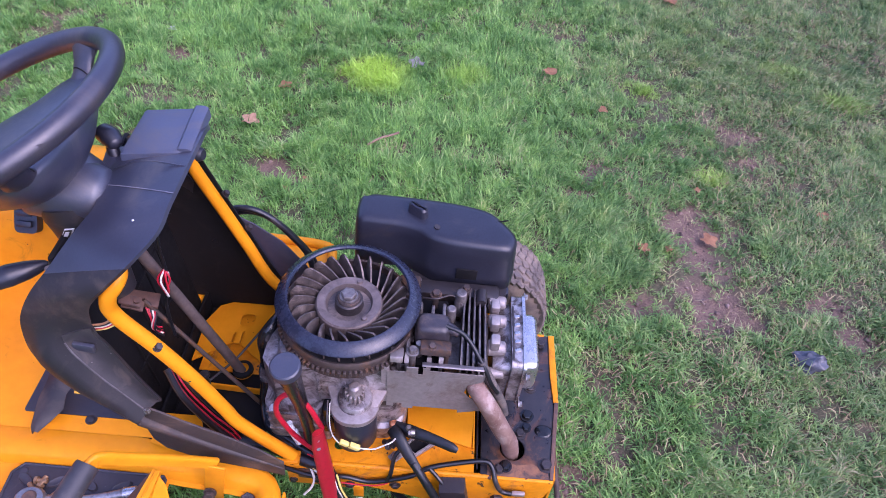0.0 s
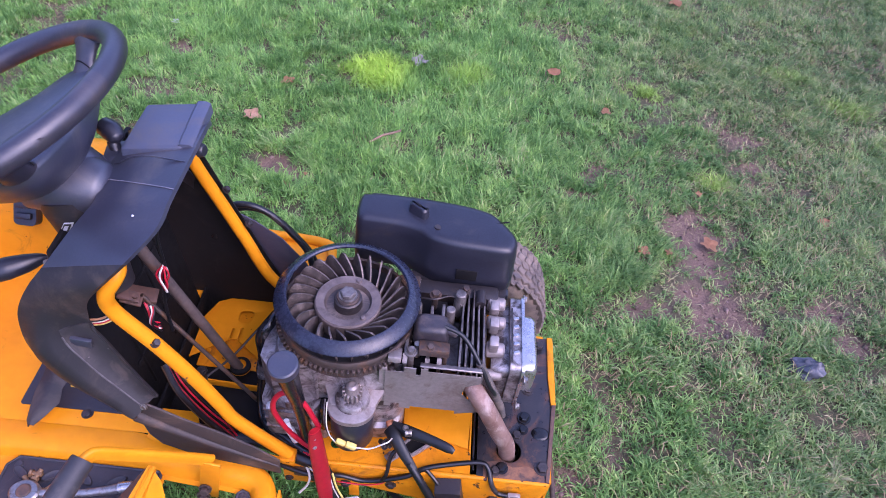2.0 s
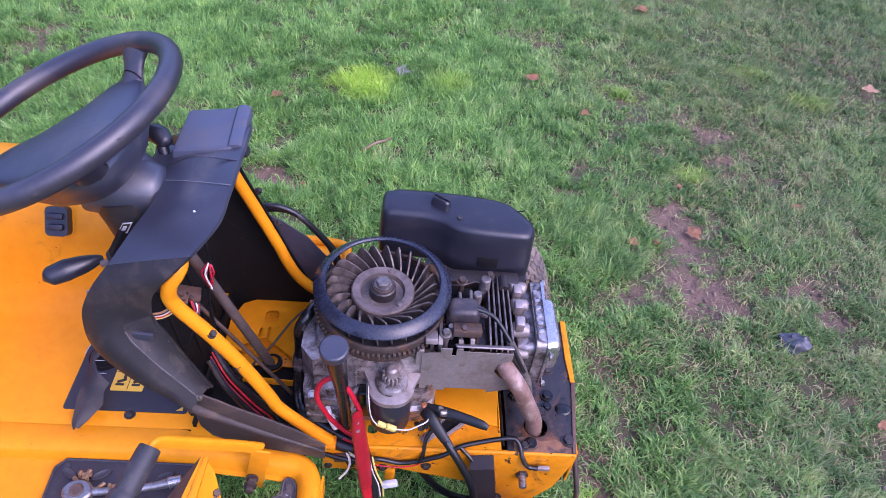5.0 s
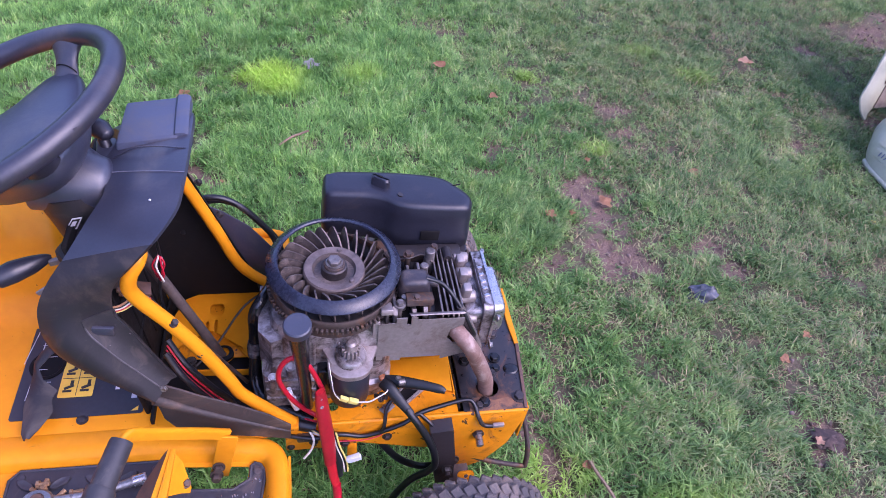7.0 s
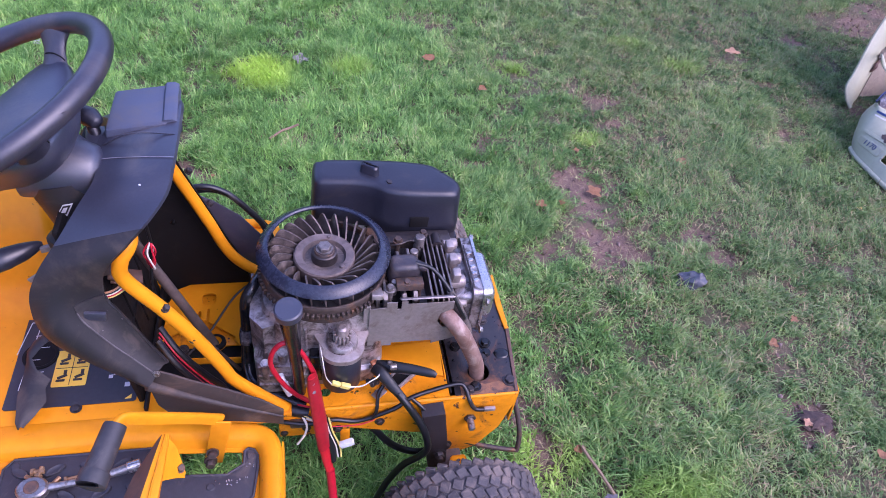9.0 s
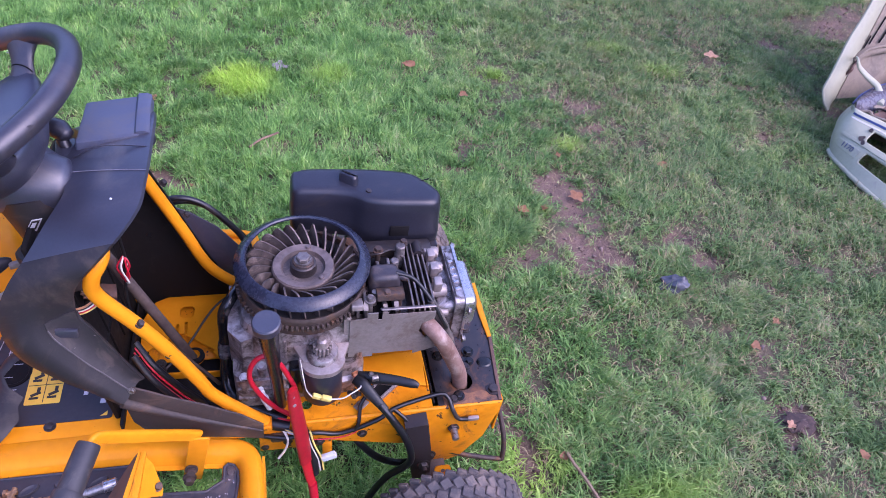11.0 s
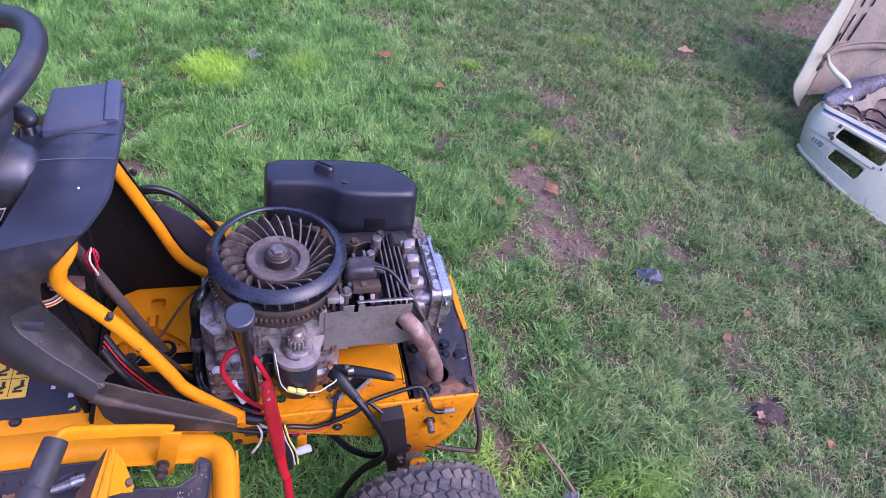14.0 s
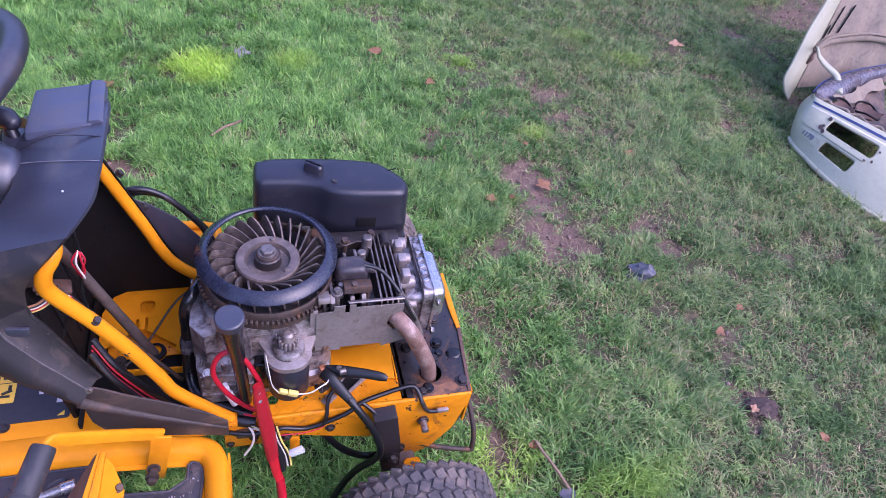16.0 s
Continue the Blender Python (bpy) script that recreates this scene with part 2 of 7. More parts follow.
def fleck_mask(n, l, where):
    """Sun flecks painted on the lawn, each with a ragged edge: 0 outside, 1 inside."""
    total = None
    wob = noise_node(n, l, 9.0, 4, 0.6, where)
    for x, y, rx, ry, full in SUN_FLECKS:
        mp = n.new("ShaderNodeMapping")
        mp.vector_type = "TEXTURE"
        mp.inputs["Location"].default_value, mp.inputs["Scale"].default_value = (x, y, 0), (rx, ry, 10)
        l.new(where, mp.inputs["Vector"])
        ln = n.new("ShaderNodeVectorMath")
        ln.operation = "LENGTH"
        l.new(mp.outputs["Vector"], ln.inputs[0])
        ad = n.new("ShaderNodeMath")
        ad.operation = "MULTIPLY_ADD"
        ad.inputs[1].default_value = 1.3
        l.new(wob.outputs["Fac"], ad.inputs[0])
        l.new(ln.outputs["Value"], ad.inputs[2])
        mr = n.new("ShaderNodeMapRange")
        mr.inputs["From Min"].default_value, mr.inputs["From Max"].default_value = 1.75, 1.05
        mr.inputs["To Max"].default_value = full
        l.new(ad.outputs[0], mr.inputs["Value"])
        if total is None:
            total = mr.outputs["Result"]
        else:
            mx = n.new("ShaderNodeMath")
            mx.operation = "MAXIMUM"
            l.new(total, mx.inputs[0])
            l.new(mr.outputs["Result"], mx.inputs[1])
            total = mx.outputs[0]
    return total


# place, radii and strength of each painted sun fleck
SUN_FLECKS = [(-0.17, 1.75, 0.185, 0.135, 0.9), (0.2, 1.8, 0.13, 0.08, 0.4), (0.98, 1.84, 0.15, 0.08, 0.35), (1.16, 1.28, 0.10, 0.07, 0.45), (1.67, 2.1, 0.13, 0.09, 0.22),
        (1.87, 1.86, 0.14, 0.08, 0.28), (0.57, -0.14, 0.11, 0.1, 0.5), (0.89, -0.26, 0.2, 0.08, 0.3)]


def grass_material():
    m, n, l, p = node_mat("grass_blades")
    geo = n.new("ShaderNodeNewGeometry")
    where = geo.outputs["Position"]
    big, mid = noise_node(n, l, 1.1, 4, 0.6, where), noise_node(n, l, 16.0, 5, 0.7, where)
    fresh = ramp_node(n, [(0.0, (0.043, 0.118, 0.029)), (0.40, (0.160, 0.350, 0.084)), (0.75, (0.32, 0.565, 0.155)), (0.93, (0.51, 0.64, 0.26)), (1.0, (0.58, 0.52, 0.30))])
    dry = ramp_node(n, [(0.0, (0.037, 0.084, 0.025)), (0.35, (0.126, 0.238, 0.072)), (0.66, (0.262, 0.390, 0.140)), (0.84, (0.39, 0.41, 0.21)), (1.0, (0.50, 0.40, 0.25))])
    tuft = n.new("ShaderNodeAttribute")
    tuft.attribute_name = "tone"
    each = n.new("ShaderNodeMath")
    each.operation = "MULTIPLY"
    each.inputs[1].default_value = 0.50
    l.new(geo.outputs["Random Per Island"], each.inputs[0])
    both = n.new("ShaderNodeMath")
    both.operation = "MULTIPLY_ADD"
    both.inputs[1].default_value = 0.62
    l.new(tuft.outputs["Fac"], both.inputs[0])
    l.new(each.outputs[0], both.inputs[2])
    l.new(both.outputs[0], fresh.inputs[0])
    l.new(both.outputs[0], dry.inputs[0])
    axes = n.new("ShaderNodeSeparateXYZ")
    l.new(where, axes.inputs[0])
    side = n.new("ShaderNodeMath")
    side.operation = "MULTIPLY_ADD"
    side.inputs[1].default_value = 3.0
    l.new(big.outputs["Fac"], side.inputs[0])
    l.new(axes.outputs["X"], side.inputs[2])
    worn = n.new("ShaderNodeMapRange")
    worn.inputs["From Min"].default_value, worn.inputs["From Max"].default_value = 1.7, 3.0
    l.new(side.outputs[0], worn.inputs["Value"])
    per_col = mix_node(n, l, worn.outputs["Result"], fresh.outputs["Color"], dry.outputs["Color"])
    area = ramp_node(n, [(0.35, (0.86, 0.88, 0.86)), (0.65, (1.12, 1.10, 1.05))])
    l.new(big.outputs["Fac"], area.inputs[0])
    col = mix_node(n, l, 1.0, per_col, area.outputs["Color"], "MULTIPLY")
    area2 = ramp_node(n, [(0.34, (0.50, 0.58, 0.54)), (0.50, (1.0, 1.0, 1.0)), (0.68, (1.5, 1.3, 1.22))])
    l.new(mid.outputs["Fac"], area2.inputs[0])
    col = mix_node(n, l, 1.0, col, area2.outputs["Color"], "MULTIPLY")
    # brightness of sunlit grass is mixed into the blade colour here
    fleck = fleck_mask(n, l, where)
    col = mix_node(n, l, fleck, col, (0.56, 0.78, 0.11))
    l.new(col, p.inputs["Base Color"])
    p.inputs["Roughness"].default_value = 0.55
    p.inputs["Specular IOR Level"].default_value = 0.4
    tr = n.new("ShaderNodeBsdfTranslucent")
    l.new(col, tr.inputs["Color"])
    ms = n.new("ShaderNodeMixShader")
    ms.inputs[0].default_value = 0.38
    l.new(p.outputs["BSDF"], ms.inputs[1])
    l.new(tr.outputs["BSDF"], ms.inputs[2])
    l.new(ms.outputs["Shader"], n["Material Output"].inputs["Surface"])
    return m


def ground_material():
    m, n, l, p = node_mat("lawn_soil")
    where = n.new("ShaderNodeNewGeometry").outputs["Position"]
    at = n.new("ShaderNodeAttribute")
    at.attribute_name = "bare"
    fine, mid, straw = noise_node(n, l, 170, 5, 0.7, where), noise_node(n, l, 18, 6, 0.65, where), noise_node(n, l, 60, 6, 0.75, where, 1.5)
    soil = ramp_node(n, [(0.32, (0.085, 0.053, 0.038)), (0.55, (0.205, 0.132, 0.095)), (0.75, (0.31, 0.215, 0.158))])
    l.new(fine.outputs["Fac"], soil.inputs[0])
    tone = ramp_node(n, [(0.35, (0.72, 0.70, 0.70)), (0.65, (1.15, 1.1, 1.08))])
    l.new(mid.outputs["Fac"], tone.inputs[0])
    s = mix_node(n, l, 1.0, soil.outputs["Color"], tone.outputs["Color"], "MULTIPLY")
    sm = ramp_node(n, [(0.60, (0, 0, 0)), (0.70, (0.6, 0.6, 0.6))])
    l.new(straw.outputs["Fac"], sm.inputs[0])
    s = mix_node(n, l, sm.outputs["Color"], s, (0.36, 0.26, 0.15))
    green = ramp_node(n, [(0.3, (0.034, 0.034, 0.016)), (0.5, (0.085, 0.078, 0.036)), (0.72, (0.20, 0.15, 0.085))])
    l.new(straw.outputs["Fac"], green.inputs[0])
    open_soil = n.new("ShaderNodeMapRange")
    open_soil.inputs["From Min"].default_value, open_soil.inputs["From Max"].default_value = 0.32, 0.85
    l.new(at.outputs["Fac"], open_soil.inputs["Value"])
    out = mix_node(n, l, open_soil.outputs["Result"], green.outputs["Color"], s)
    lawn = n.new("ShaderNodeAttribute")
    lawn.attribute_name = "lawn"
    turf = ramp_node(n, [(0.3, (0.034, 0.080, 0.012)), (0.5, (0.085, 0.170, 0.030)), (0.72, (0.16, 0.24, 0.060))])
    l.new(straw.outputs["Fac"], turf.inputs[0])
    out = mix_node(n, l, lawn.outputs["Fac"], out, turf.outputs["Color"])
    l.new(out, p.inputs["Base Color"])
    p.inputs["Roughness"].default_value = 0.9
    b = n.new("ShaderNodeBump")
    b.inputs["Strength"].default_value, b.inputs["Distance"].default_value = 0.7, 0.01
    l.new(fine.outputs["Fac"], b.inputs["Height"])
    l.new(b.outputs["Normal"], p.inputs["Normal"])
    return m


def litter_material(name, stops):
    m, n, l, p = node_mat(name)
    geo = n.new("ShaderNodeNewGeometry")
    r = ramp_node(n, stops)
    l.new(geo.outputs["Random Per Island"], r.inputs[0])
    fine = noise_node(n, l, 220, 3, 0.6, geo.outputs["Position"])
    tone = ramp_node(n, [(0.3, (0.75, 0.75, 0.75)), (0.7, (1.15, 1.15, 1.15))])
    l.new(fine.outputs["Fac"], tone.inputs[0])
    l.new(mix_node(n, l, 1.0, r.outputs["Color"], tone.outputs["Color"], "MULTIPLY"), p.inputs["Base Color"])
    p.inputs["Roughness"].default_value = 0.75
    return m


STRAW = litter_material("straw", [(0.0, (0.12, 0.085, 0.040)), (0.6, (0.28, 0.21, 0.10)), (1.0, (0.45, 0.37, 0.19))])
CRUMB = litter_material("earth_crumbs", [(0.0, (0.07, 0.042, 0.032)), (0.6, (0.19, 0.12, 0.095)), (1.0, (0.33, 0.22, 0.18))])
GRIP_RUBBER = surface("grey_worn_rubber", (0.042, 0.040, 0.043), (0.024, 0.023, 0.026), 140, 12, (0.5, 0.7), bump=0.15, dirt=(0.10, 0.085, 0.075), dirt_at=0.64)
RUST_BROWN = surface("brown_rust", (0.135, 0.070, 0.045), (0.075, 0.038, 0.026), 90, 14, (0.55, 0.8), bump=0.3, dirt=(0.05, 0.035, 0.03), dirt_at=0.60, dirt_scale=26)
GOLD_RUST = surface("golden_rust", (0.40, 0.24, 0.12), (0.22, 0.12, 0.06), 160, 40, (0.4, 0.6), metal=0.5, bump=0.2)
RED_DARK = surface("dark_red_sleeve", (0.34, 0.012, 0.020), (0.24, 0.008, 0.012), 120, 16, (0.34, 0.5), bump=0.08)
# shade between the fan blades is put into this floor colour
FAN_SHADE = surface("shaded_fan_floor", (0.020, 0.017, 0.016), (0.010, 0.009, 0.009), 90, 20, (0.7, 0.9), bump=0.3, dirt=(0.06, 0.045, 0.036), dirt_at=0.62)
RECESS_GREY = surface("speckled_grey_plastic", (0.036, 0.031, 0.032), (0.018, 0.016, 0.017), 130, 30, (0.5, 0.7), bump=0.2, dirt=(0.075, 0.058, 0.050), dirt_at=0.58, dirt_scale=22, speck=(0.18, 0.155, 0.145), speck_at=0.72, speck_scale=110)
SHAFT = surface("brown_grey_steel", (0.135, 0.100, 0.085), (0.07, 0.053, 0.047), 90, 14, (0.5, 0.7), metal=0.3, bump=0.2, dirt=(0.15, 0.08, 0.05), dirt_at=0.62)
OIL_BLACK = surface("oily_black_steel", (0.010, 0.009, 0.009), (0.005, 0.005, 0.005), 90, 30, (0.12, 0.3), bump=0.5, dirt=(0.05, 0.028, 0.018), dirt_at=0.64, dirt_scale=30)
FOIL = surface("crinkled_shiny_tape", (0.16, 0.16, 0.17), (0.015, 0.015, 0.017), 60, 120, (0.10, 0.3), metal=0.3, bump=0.9)
DUSTY_COIL = surface("dusty_coil_resin", (0.040, 0.034, 0.040), (0.020, 0.016, 0.018), 120, 18, (0.3, 0.5), bump=0.2, dirt=(0.10, 0.07, 0.055), dirt_at=0.55, dirt_scale=26)
TAPE = surface("glossy_black_tape", (0.014, 0.014, 0.016), (0.008, 0.008, 0.009), 90, 40, (0.12, 0.28), bump=0.5)
RUST_ORANGE = surface("orange_rust", (0.24, 0.105, 0.045), (0.11, 0.05, 0.028), 80, 18, (0.5, 0.75), bump=0.35, dirt=(0.045, 0.03, 0.026), dirt_at=0.54, dirt_scale=28)
EARTH = surface("dark_earth", (0.075, 0.045, 0.036), (0.030, 0.019, 0.016), 90, 40, (0.8, 0.95), bump=0.8, dirt=(0.15, 0.10, 0.08), dirt_at=0.6, dirt_scale=50)
SCUFF_PALE = surface("pale_scuffed_plastic", (0.13, 0.115, 0.115), (0.05, 0.044, 0.046), 90, 50, (0.5, 0.7), bump=0.2)
GRIP_BLACK = surface("black_clamp_grip", (0.010, 0.010, 0.011), (0.006, 0.006, 0.007), 160, 20, (0.38, 0.55), bump=0.08, dirt=(0.035, 0.03, 0.028), dirt_at=0.66)
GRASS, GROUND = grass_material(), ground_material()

# ---- mesh kit ----
BASE = {}


def thing(name, at, label, category, group="", kind=""):
    ob = new(name)
    ob.location = at
    BASE[ob] = Vector(at)
    return tagged(ob, label, category, group, kind)


def finish(bm, name, material, angle=38):
    bmesh.ops.recalc_face_normals(bm, faces=bm.faces)
    me = bpy.data.meshes.new(name)
    bm.to_mesh(me)
    bm.free()
    me.materials.append(material)
    me.shade_smooth()
    me.set_sharp_from_angle(angle=radians(angle))
    return me


def part(name, bm, material, parent=None, label="", angle=38):
    """One mesh object, built in world places, under its thing or part."""
    me = finish(bm, name, material, angle)
    co = np.empty(len(me.vertices) * 3)
    me.vertices.foreach_get("co", co)
    co = co.reshape(-1, 3)
    mid = (co.min(0) + co.max(0)) / 2
    me.vertices.foreach_set("co", (co - mid).ravel())
    ob = new(name, me)
    BASE[ob] = Vector(mid)
    if parent is not None:
        ob.parent = parent
        ob.location = Vector(mid) - BASE[parent]
    else:
        ob.location = mid
    return tagged(ob, label)


def again(name, me, m, parent):
    """One more piece on a mesh that others share, at the world pose m."""
    ob = new(name, me)
    ob.parent = parent
    ob.matrix_basis = Matrix.Translation(-BASE[parent]) @ m
    BASE[ob] = m.translation.copy()
    return ob


def bm_new():
    return bmesh.new()


def join(*bms):
    out = bms[0]
    for b in bms[1:]:
        me = bpy.data.meshes.new("t")
        b.to_mesh(me)
        b.free()
        out.from_mesh(me)
        bpy.data.meshes.remove(me)
    return out


def soften(bm, r, seg=2, angle=30):
    es = [e for e in bm.edges if len(e.link_faces) == 2 and e.calc_face_angle(0) > radians(angle)]
    if es and r > 0:
        bmesh.ops.bevel(bm, geom=es, offset=r, segments=seg, profile=0.5, affect="EDGES", clamp_overlap=True)
    return bm


def box(mid, size, bevel=0.002, turn=(0, 0, 0), seg=2):
    bm = bm_new()
    bmesh.ops.create_cube(bm, size=1.0, matrix=pose(*mid, *turn) @ Matrix.Diagonal((*size, 1)))
    return soften(bm, bevel, seg)


def frame_to(a, b):
    a, b = Vector(a), Vector(b)
    return Matrix.Translation(a) @ (b - a).to_track_quat("Z", "Y").to_matrix().to_4x4()


def lathe(profile, m=None, n=32, closed=False):
    """Revolves (radius, height) pairs round z; closed joins the last to the first."""
    bm = bm_new()
    m = m or Matrix()
    rings = []
    for r, z in profile:
        if r < 1e-6:
            rings.append([bm.verts.new(m @ Vector((0, 0, z)))])
        else:
            rings.append([bm.verts.new(m @ Vector((r * math.cos(a), r * math.sin(a), z))) for a in (2 * math.pi * k / n for k in range(n))])
    pairs = list(zip(rings, rings[1:])) + ([(rings[-1], rings[0])] if closed else [])
    for p, q in pairs:
        for k in range(n):
            f = [p[k % len(p)], p[(k + 1) % len(p)], q[(k + 1) % len(q)], q[k % len(q)]]
            f = list(dict.fromkeys(f))
            if len(f) > 2:
                bm.faces.new(f)
    return bm


def rod(a, b, r, r2=None, n=16, bevel=0.0):
    a, b = Vector(a), Vector(b)
    h, r2 = (b - a).length, r if r2 is None else r2
    c = bevel
    prof = [(0, 0), (r - c, 0), (r, c), (r2, h - c), (r2 - c, h), (0, h)] if c else [(0, 0), (r, 0), (r2, h), (0, h)]
    return lathe(prof, frame_to(a, b), n)


def hexbolt(at, way, r=0.007, h=0.006, washer=1.35):
    m = frame_to(at, Vector(at) + Vector(way))
    bm = lathe([(0, 0), (r * washer, 0), (r * washer, h * 0.3), (r * 0.9, h * 0.3)], m, 18)
    return join(bm, lathe([(r * 0.9, h * 0.25), (r, h * 0.35), (r, h * 0.92), (r * 0.86, h * 1.08), (0, h * 1.1)], m, 6))


def spline(pts, per=8, closed=False):
    p = [Vector(v) for v in pts]
    if not closed:
        p = [2 * p[0] - p[1]] + p + [2 * p[-1] - p[-2]]
        spans = range(1, len(p) - 2)
    else:
        spans = range(len(p))
    out = []
    k = len(p)
    for i in spans:
        a, b, c, d = p[(i - 1) % k], p[i % k], p[(i + 1) % k], p[(i + 2) % k]
        for s in range(per):
            t = s / per
            out.append(0.5 * (2 * b + (c - a) * t + (2 * a - 5 * b + 4 * c - d) * t * t + (3 * b - a - 3 * c + d) * t ** 3))
    if not closed:
        out.append(p[-2].copy())
    return out


def sweep(pts, r, n=12, per=8, smooth=True, flat=1.0, closed=False, cap=True):
    """A round (or flattened) section along a line; r is a radius or one for each point."""
    path = spline(pts, per, closed) if smooth else [Vector(v) for v in pts]
    count = len(path)
    if isinstance(r, (list, tuple)):
        radii = [float(np.interp(i / (count - 1) * (len(r) - 1), range(len(r)), r)) for i in range(count)]
    else:
        radii = [r] * count
    bm = bm_new()
    rings = []
    t0 = (path[1] - path[0]).normalized()
    up = t0.orthogonal().normalized()
    for i, v in enumerate(path):
        if closed:
            t = (path[(i + 1) % count] - path[i - 1]).normalized()
        else:
            t = (path[min(i + 1, count - 1)] - path[max(i - 1, 0)]).normalized()
        up = (up - t * up.dot(t)).normalized()
        side = t.cross(up)
        rings.append([bm.verts.new(v + radii[i] * (math.cos(a) * up + flat * math.sin(a) * side)) for a in (2 * math.pi * k / n for k in range(n))])
    for p, q in zip(rings, rings[1:] + ([rings[0]] if closed else [])):
        for k in range(n):
            bm.faces.new((p[k], p[(k + 1) % n], q[(k + 1) % n], q[k]))
    if cap and not closed:
        bm.faces.new(rings[0][::-1])
        bm.faces.new(rings[-1])
    return bm


def rrect(x0, y0, x1, y1, r, n=5):
    out = []
    for cx, cy, a0 in ((x1 - r, y1 - r, 0), (x0 + r, y1 - r, 90), (x0 + r, y0 + r, 180), (x1 - r, y0 + r, 270)):
        for k in range(n + 1):
            a = radians(a0 + 90 * k / n)
            out.append((cx + r * math.cos(a), cy + r * math.sin(a)))
    return out


def circle(x, y, r, n=20):
    return [(x + r * math.cos(2 * math.pi * k / n), y + r * math.sin(2 * math.pi * k / n)) for k in range(n)]


def plate(outline, thick, m=None, holes=(), bevel=0.0):
    """A flat plate of that thickness, its top at z = 0 of the pose m, with real holes."""
    bm = bm_new()
    es = []
    for loop in (outline, *holes):
        vs = [bm.verts.new((x, y, 0)) for x, y in loop]
        es += [bm.edges.new((vs[i], vs[(i + 1) % len(vs)])) for i in range(len(vs))]
    bmesh.ops.triangle_fill(bm, use_beauty=True, use_dissolve=False, edges=es)
    ext = bmesh.ops.extrude_face_region(bm, geom=bm.faces[:])
    bmesh.ops.translate(bm, vec=(0, 0, -thick), verts=[g for g in ext["geom"] if isinstance(g, bmesh.types.BMVert)])
    bmesh.ops.recalc_face_normals(bm, faces=bm.faces)
    if bevel:
        es = [e for e in bm.edges if len(e.link_faces) == 2 and 1.2 < e.calc_face_angle(0) < 1.9 and abs(e.verts[0].co.z - e.verts[1].co.z) < 1e-6]
        bmesh.ops.bevel(bm, geom=es, offset=bevel, segments=2, profile=0.5, affect="EDGES", clamp_overlap=True)
    if m is not None:
        bm.transform(m)
    return bm


def loft(rings, cap=True, closed=True):
    bm = bm_new()
    vs = [[bm.verts.new(v) for v in ring] for ring in rings]
    n = len(vs[0])
    for p, q in zip(vs, vs[1:]):
        for k in range(n if closed else n - 1):
            bm.faces.new((p[k], p[(k + 1) % n], q[(k + 1) % n], q[k]))
    if cap and closed:
        bm.faces.new(vs[0][::-1])
        bm.faces.new(vs[-1])
    return bm


def shell(rows, thick):
    """A curved sheet through rows of points, made solid."""
    bm = loft(rows, cap=False, closed=False)
    bmesh.ops.recalc_face_normals(bm, faces=bm.faces)
    bmesh.ops.solidify(bm, geom=bm.faces[:], thickness=thick)
    return bm


# z-up plates to standing plates: plan (x, y) of an outline becomes (x, z) at a fixed y
def standing(y):
    return Matrix(((1, 0, 0, 0), (0, 0, 1, y), (0, 1, 0, 0), (0, 0, 0, 1)))


def crosswise(x):
    """An outline's (x, y) becomes (y, z) at a fixed x."""
    return Matrix(((0, 0, 1, x), (1, 0, 0, 0), (0, 1, 0, 0), (0, 0, 0, 1)))

# ---- ground and lawn ----
BARE = [(1.09, 0.97, 0.19, 0.155), (1.08, 0.83, 0.17, 0.13), (1.07, 0.62, 0.19, 0.115), (1.03, 0.70, 0.13, 0.10), (1.40, 0.71, 0.10, 0.08), (1.30, 1.61, 0.10, 0.08), (1.38, 1.43, 0.08, 0.05), (0.72, 1.25, 0.07, 0.11),
        (0.64, 1.13, 0.09, 0.07), (2.22, 1.75, 0.17, 0.08), (2.72, 2.18, 0.13, 0.09), (2.18, 1.32, 0.10, 0.06), (2.62, 1.52, 0.16, 0.08), (1.42, -0.09, 0.12, 0.10), (0.55, 0.03, 0.13, 0.15),
        (1.47, 0.58, 0.09, 0.05), (0.85, 0.62, 0.08, 0.05), (-0.92, 1.46, 0.14, 0.08), (-1.56, 2.04, 0.12, 0.08), (-1.0, 1.78, 0.07, 0.05), (-0.45, 1.10, 0.11, 0.07), (3.35, 2.44, 0.34, 0.20), (3.95, 2.62, 0.5, 0.2)]
WORN = [(2.16, 1.28, 0.20, 0.12), (1.87, 0.73, 0.18, 0.12), (1.95, 0.50, 0.20, 0.11), (1.76, 0.33, 0.22, 0.11), (2.17, 1.99, 0.26, 0.14), (0.78, 0.61, 0.14, 0.10), (0.76, 1.33, 0.12, 0.18), (0.67, 0.32, 0.12, 0.12),
        (1.54, 0.17, 0.24, 0.15), (1.84, 0.02, 0.22, 0.15), (1.58, -0.27, 0.22, 0.13), (1.38, 1.41, 0.20, 0.17), (1.06, 1.76, 0.18, 0.09), (1.60, 1.44, 0.17, 0.14), (-0.05, 1.25, 0.09, 0.05), (-1.59, 1.88, 0.09, 0.07),
        (0.53, -0.18, 0.13, 0.10), (0.66, 2.29, 0.16, 0.14), (1.2, 0.72, 0.30, 0.26)]
BED = [(3.30, 2.44, 0.34, 0.18), (3.95, 2.62, 0.55, 0.22)]


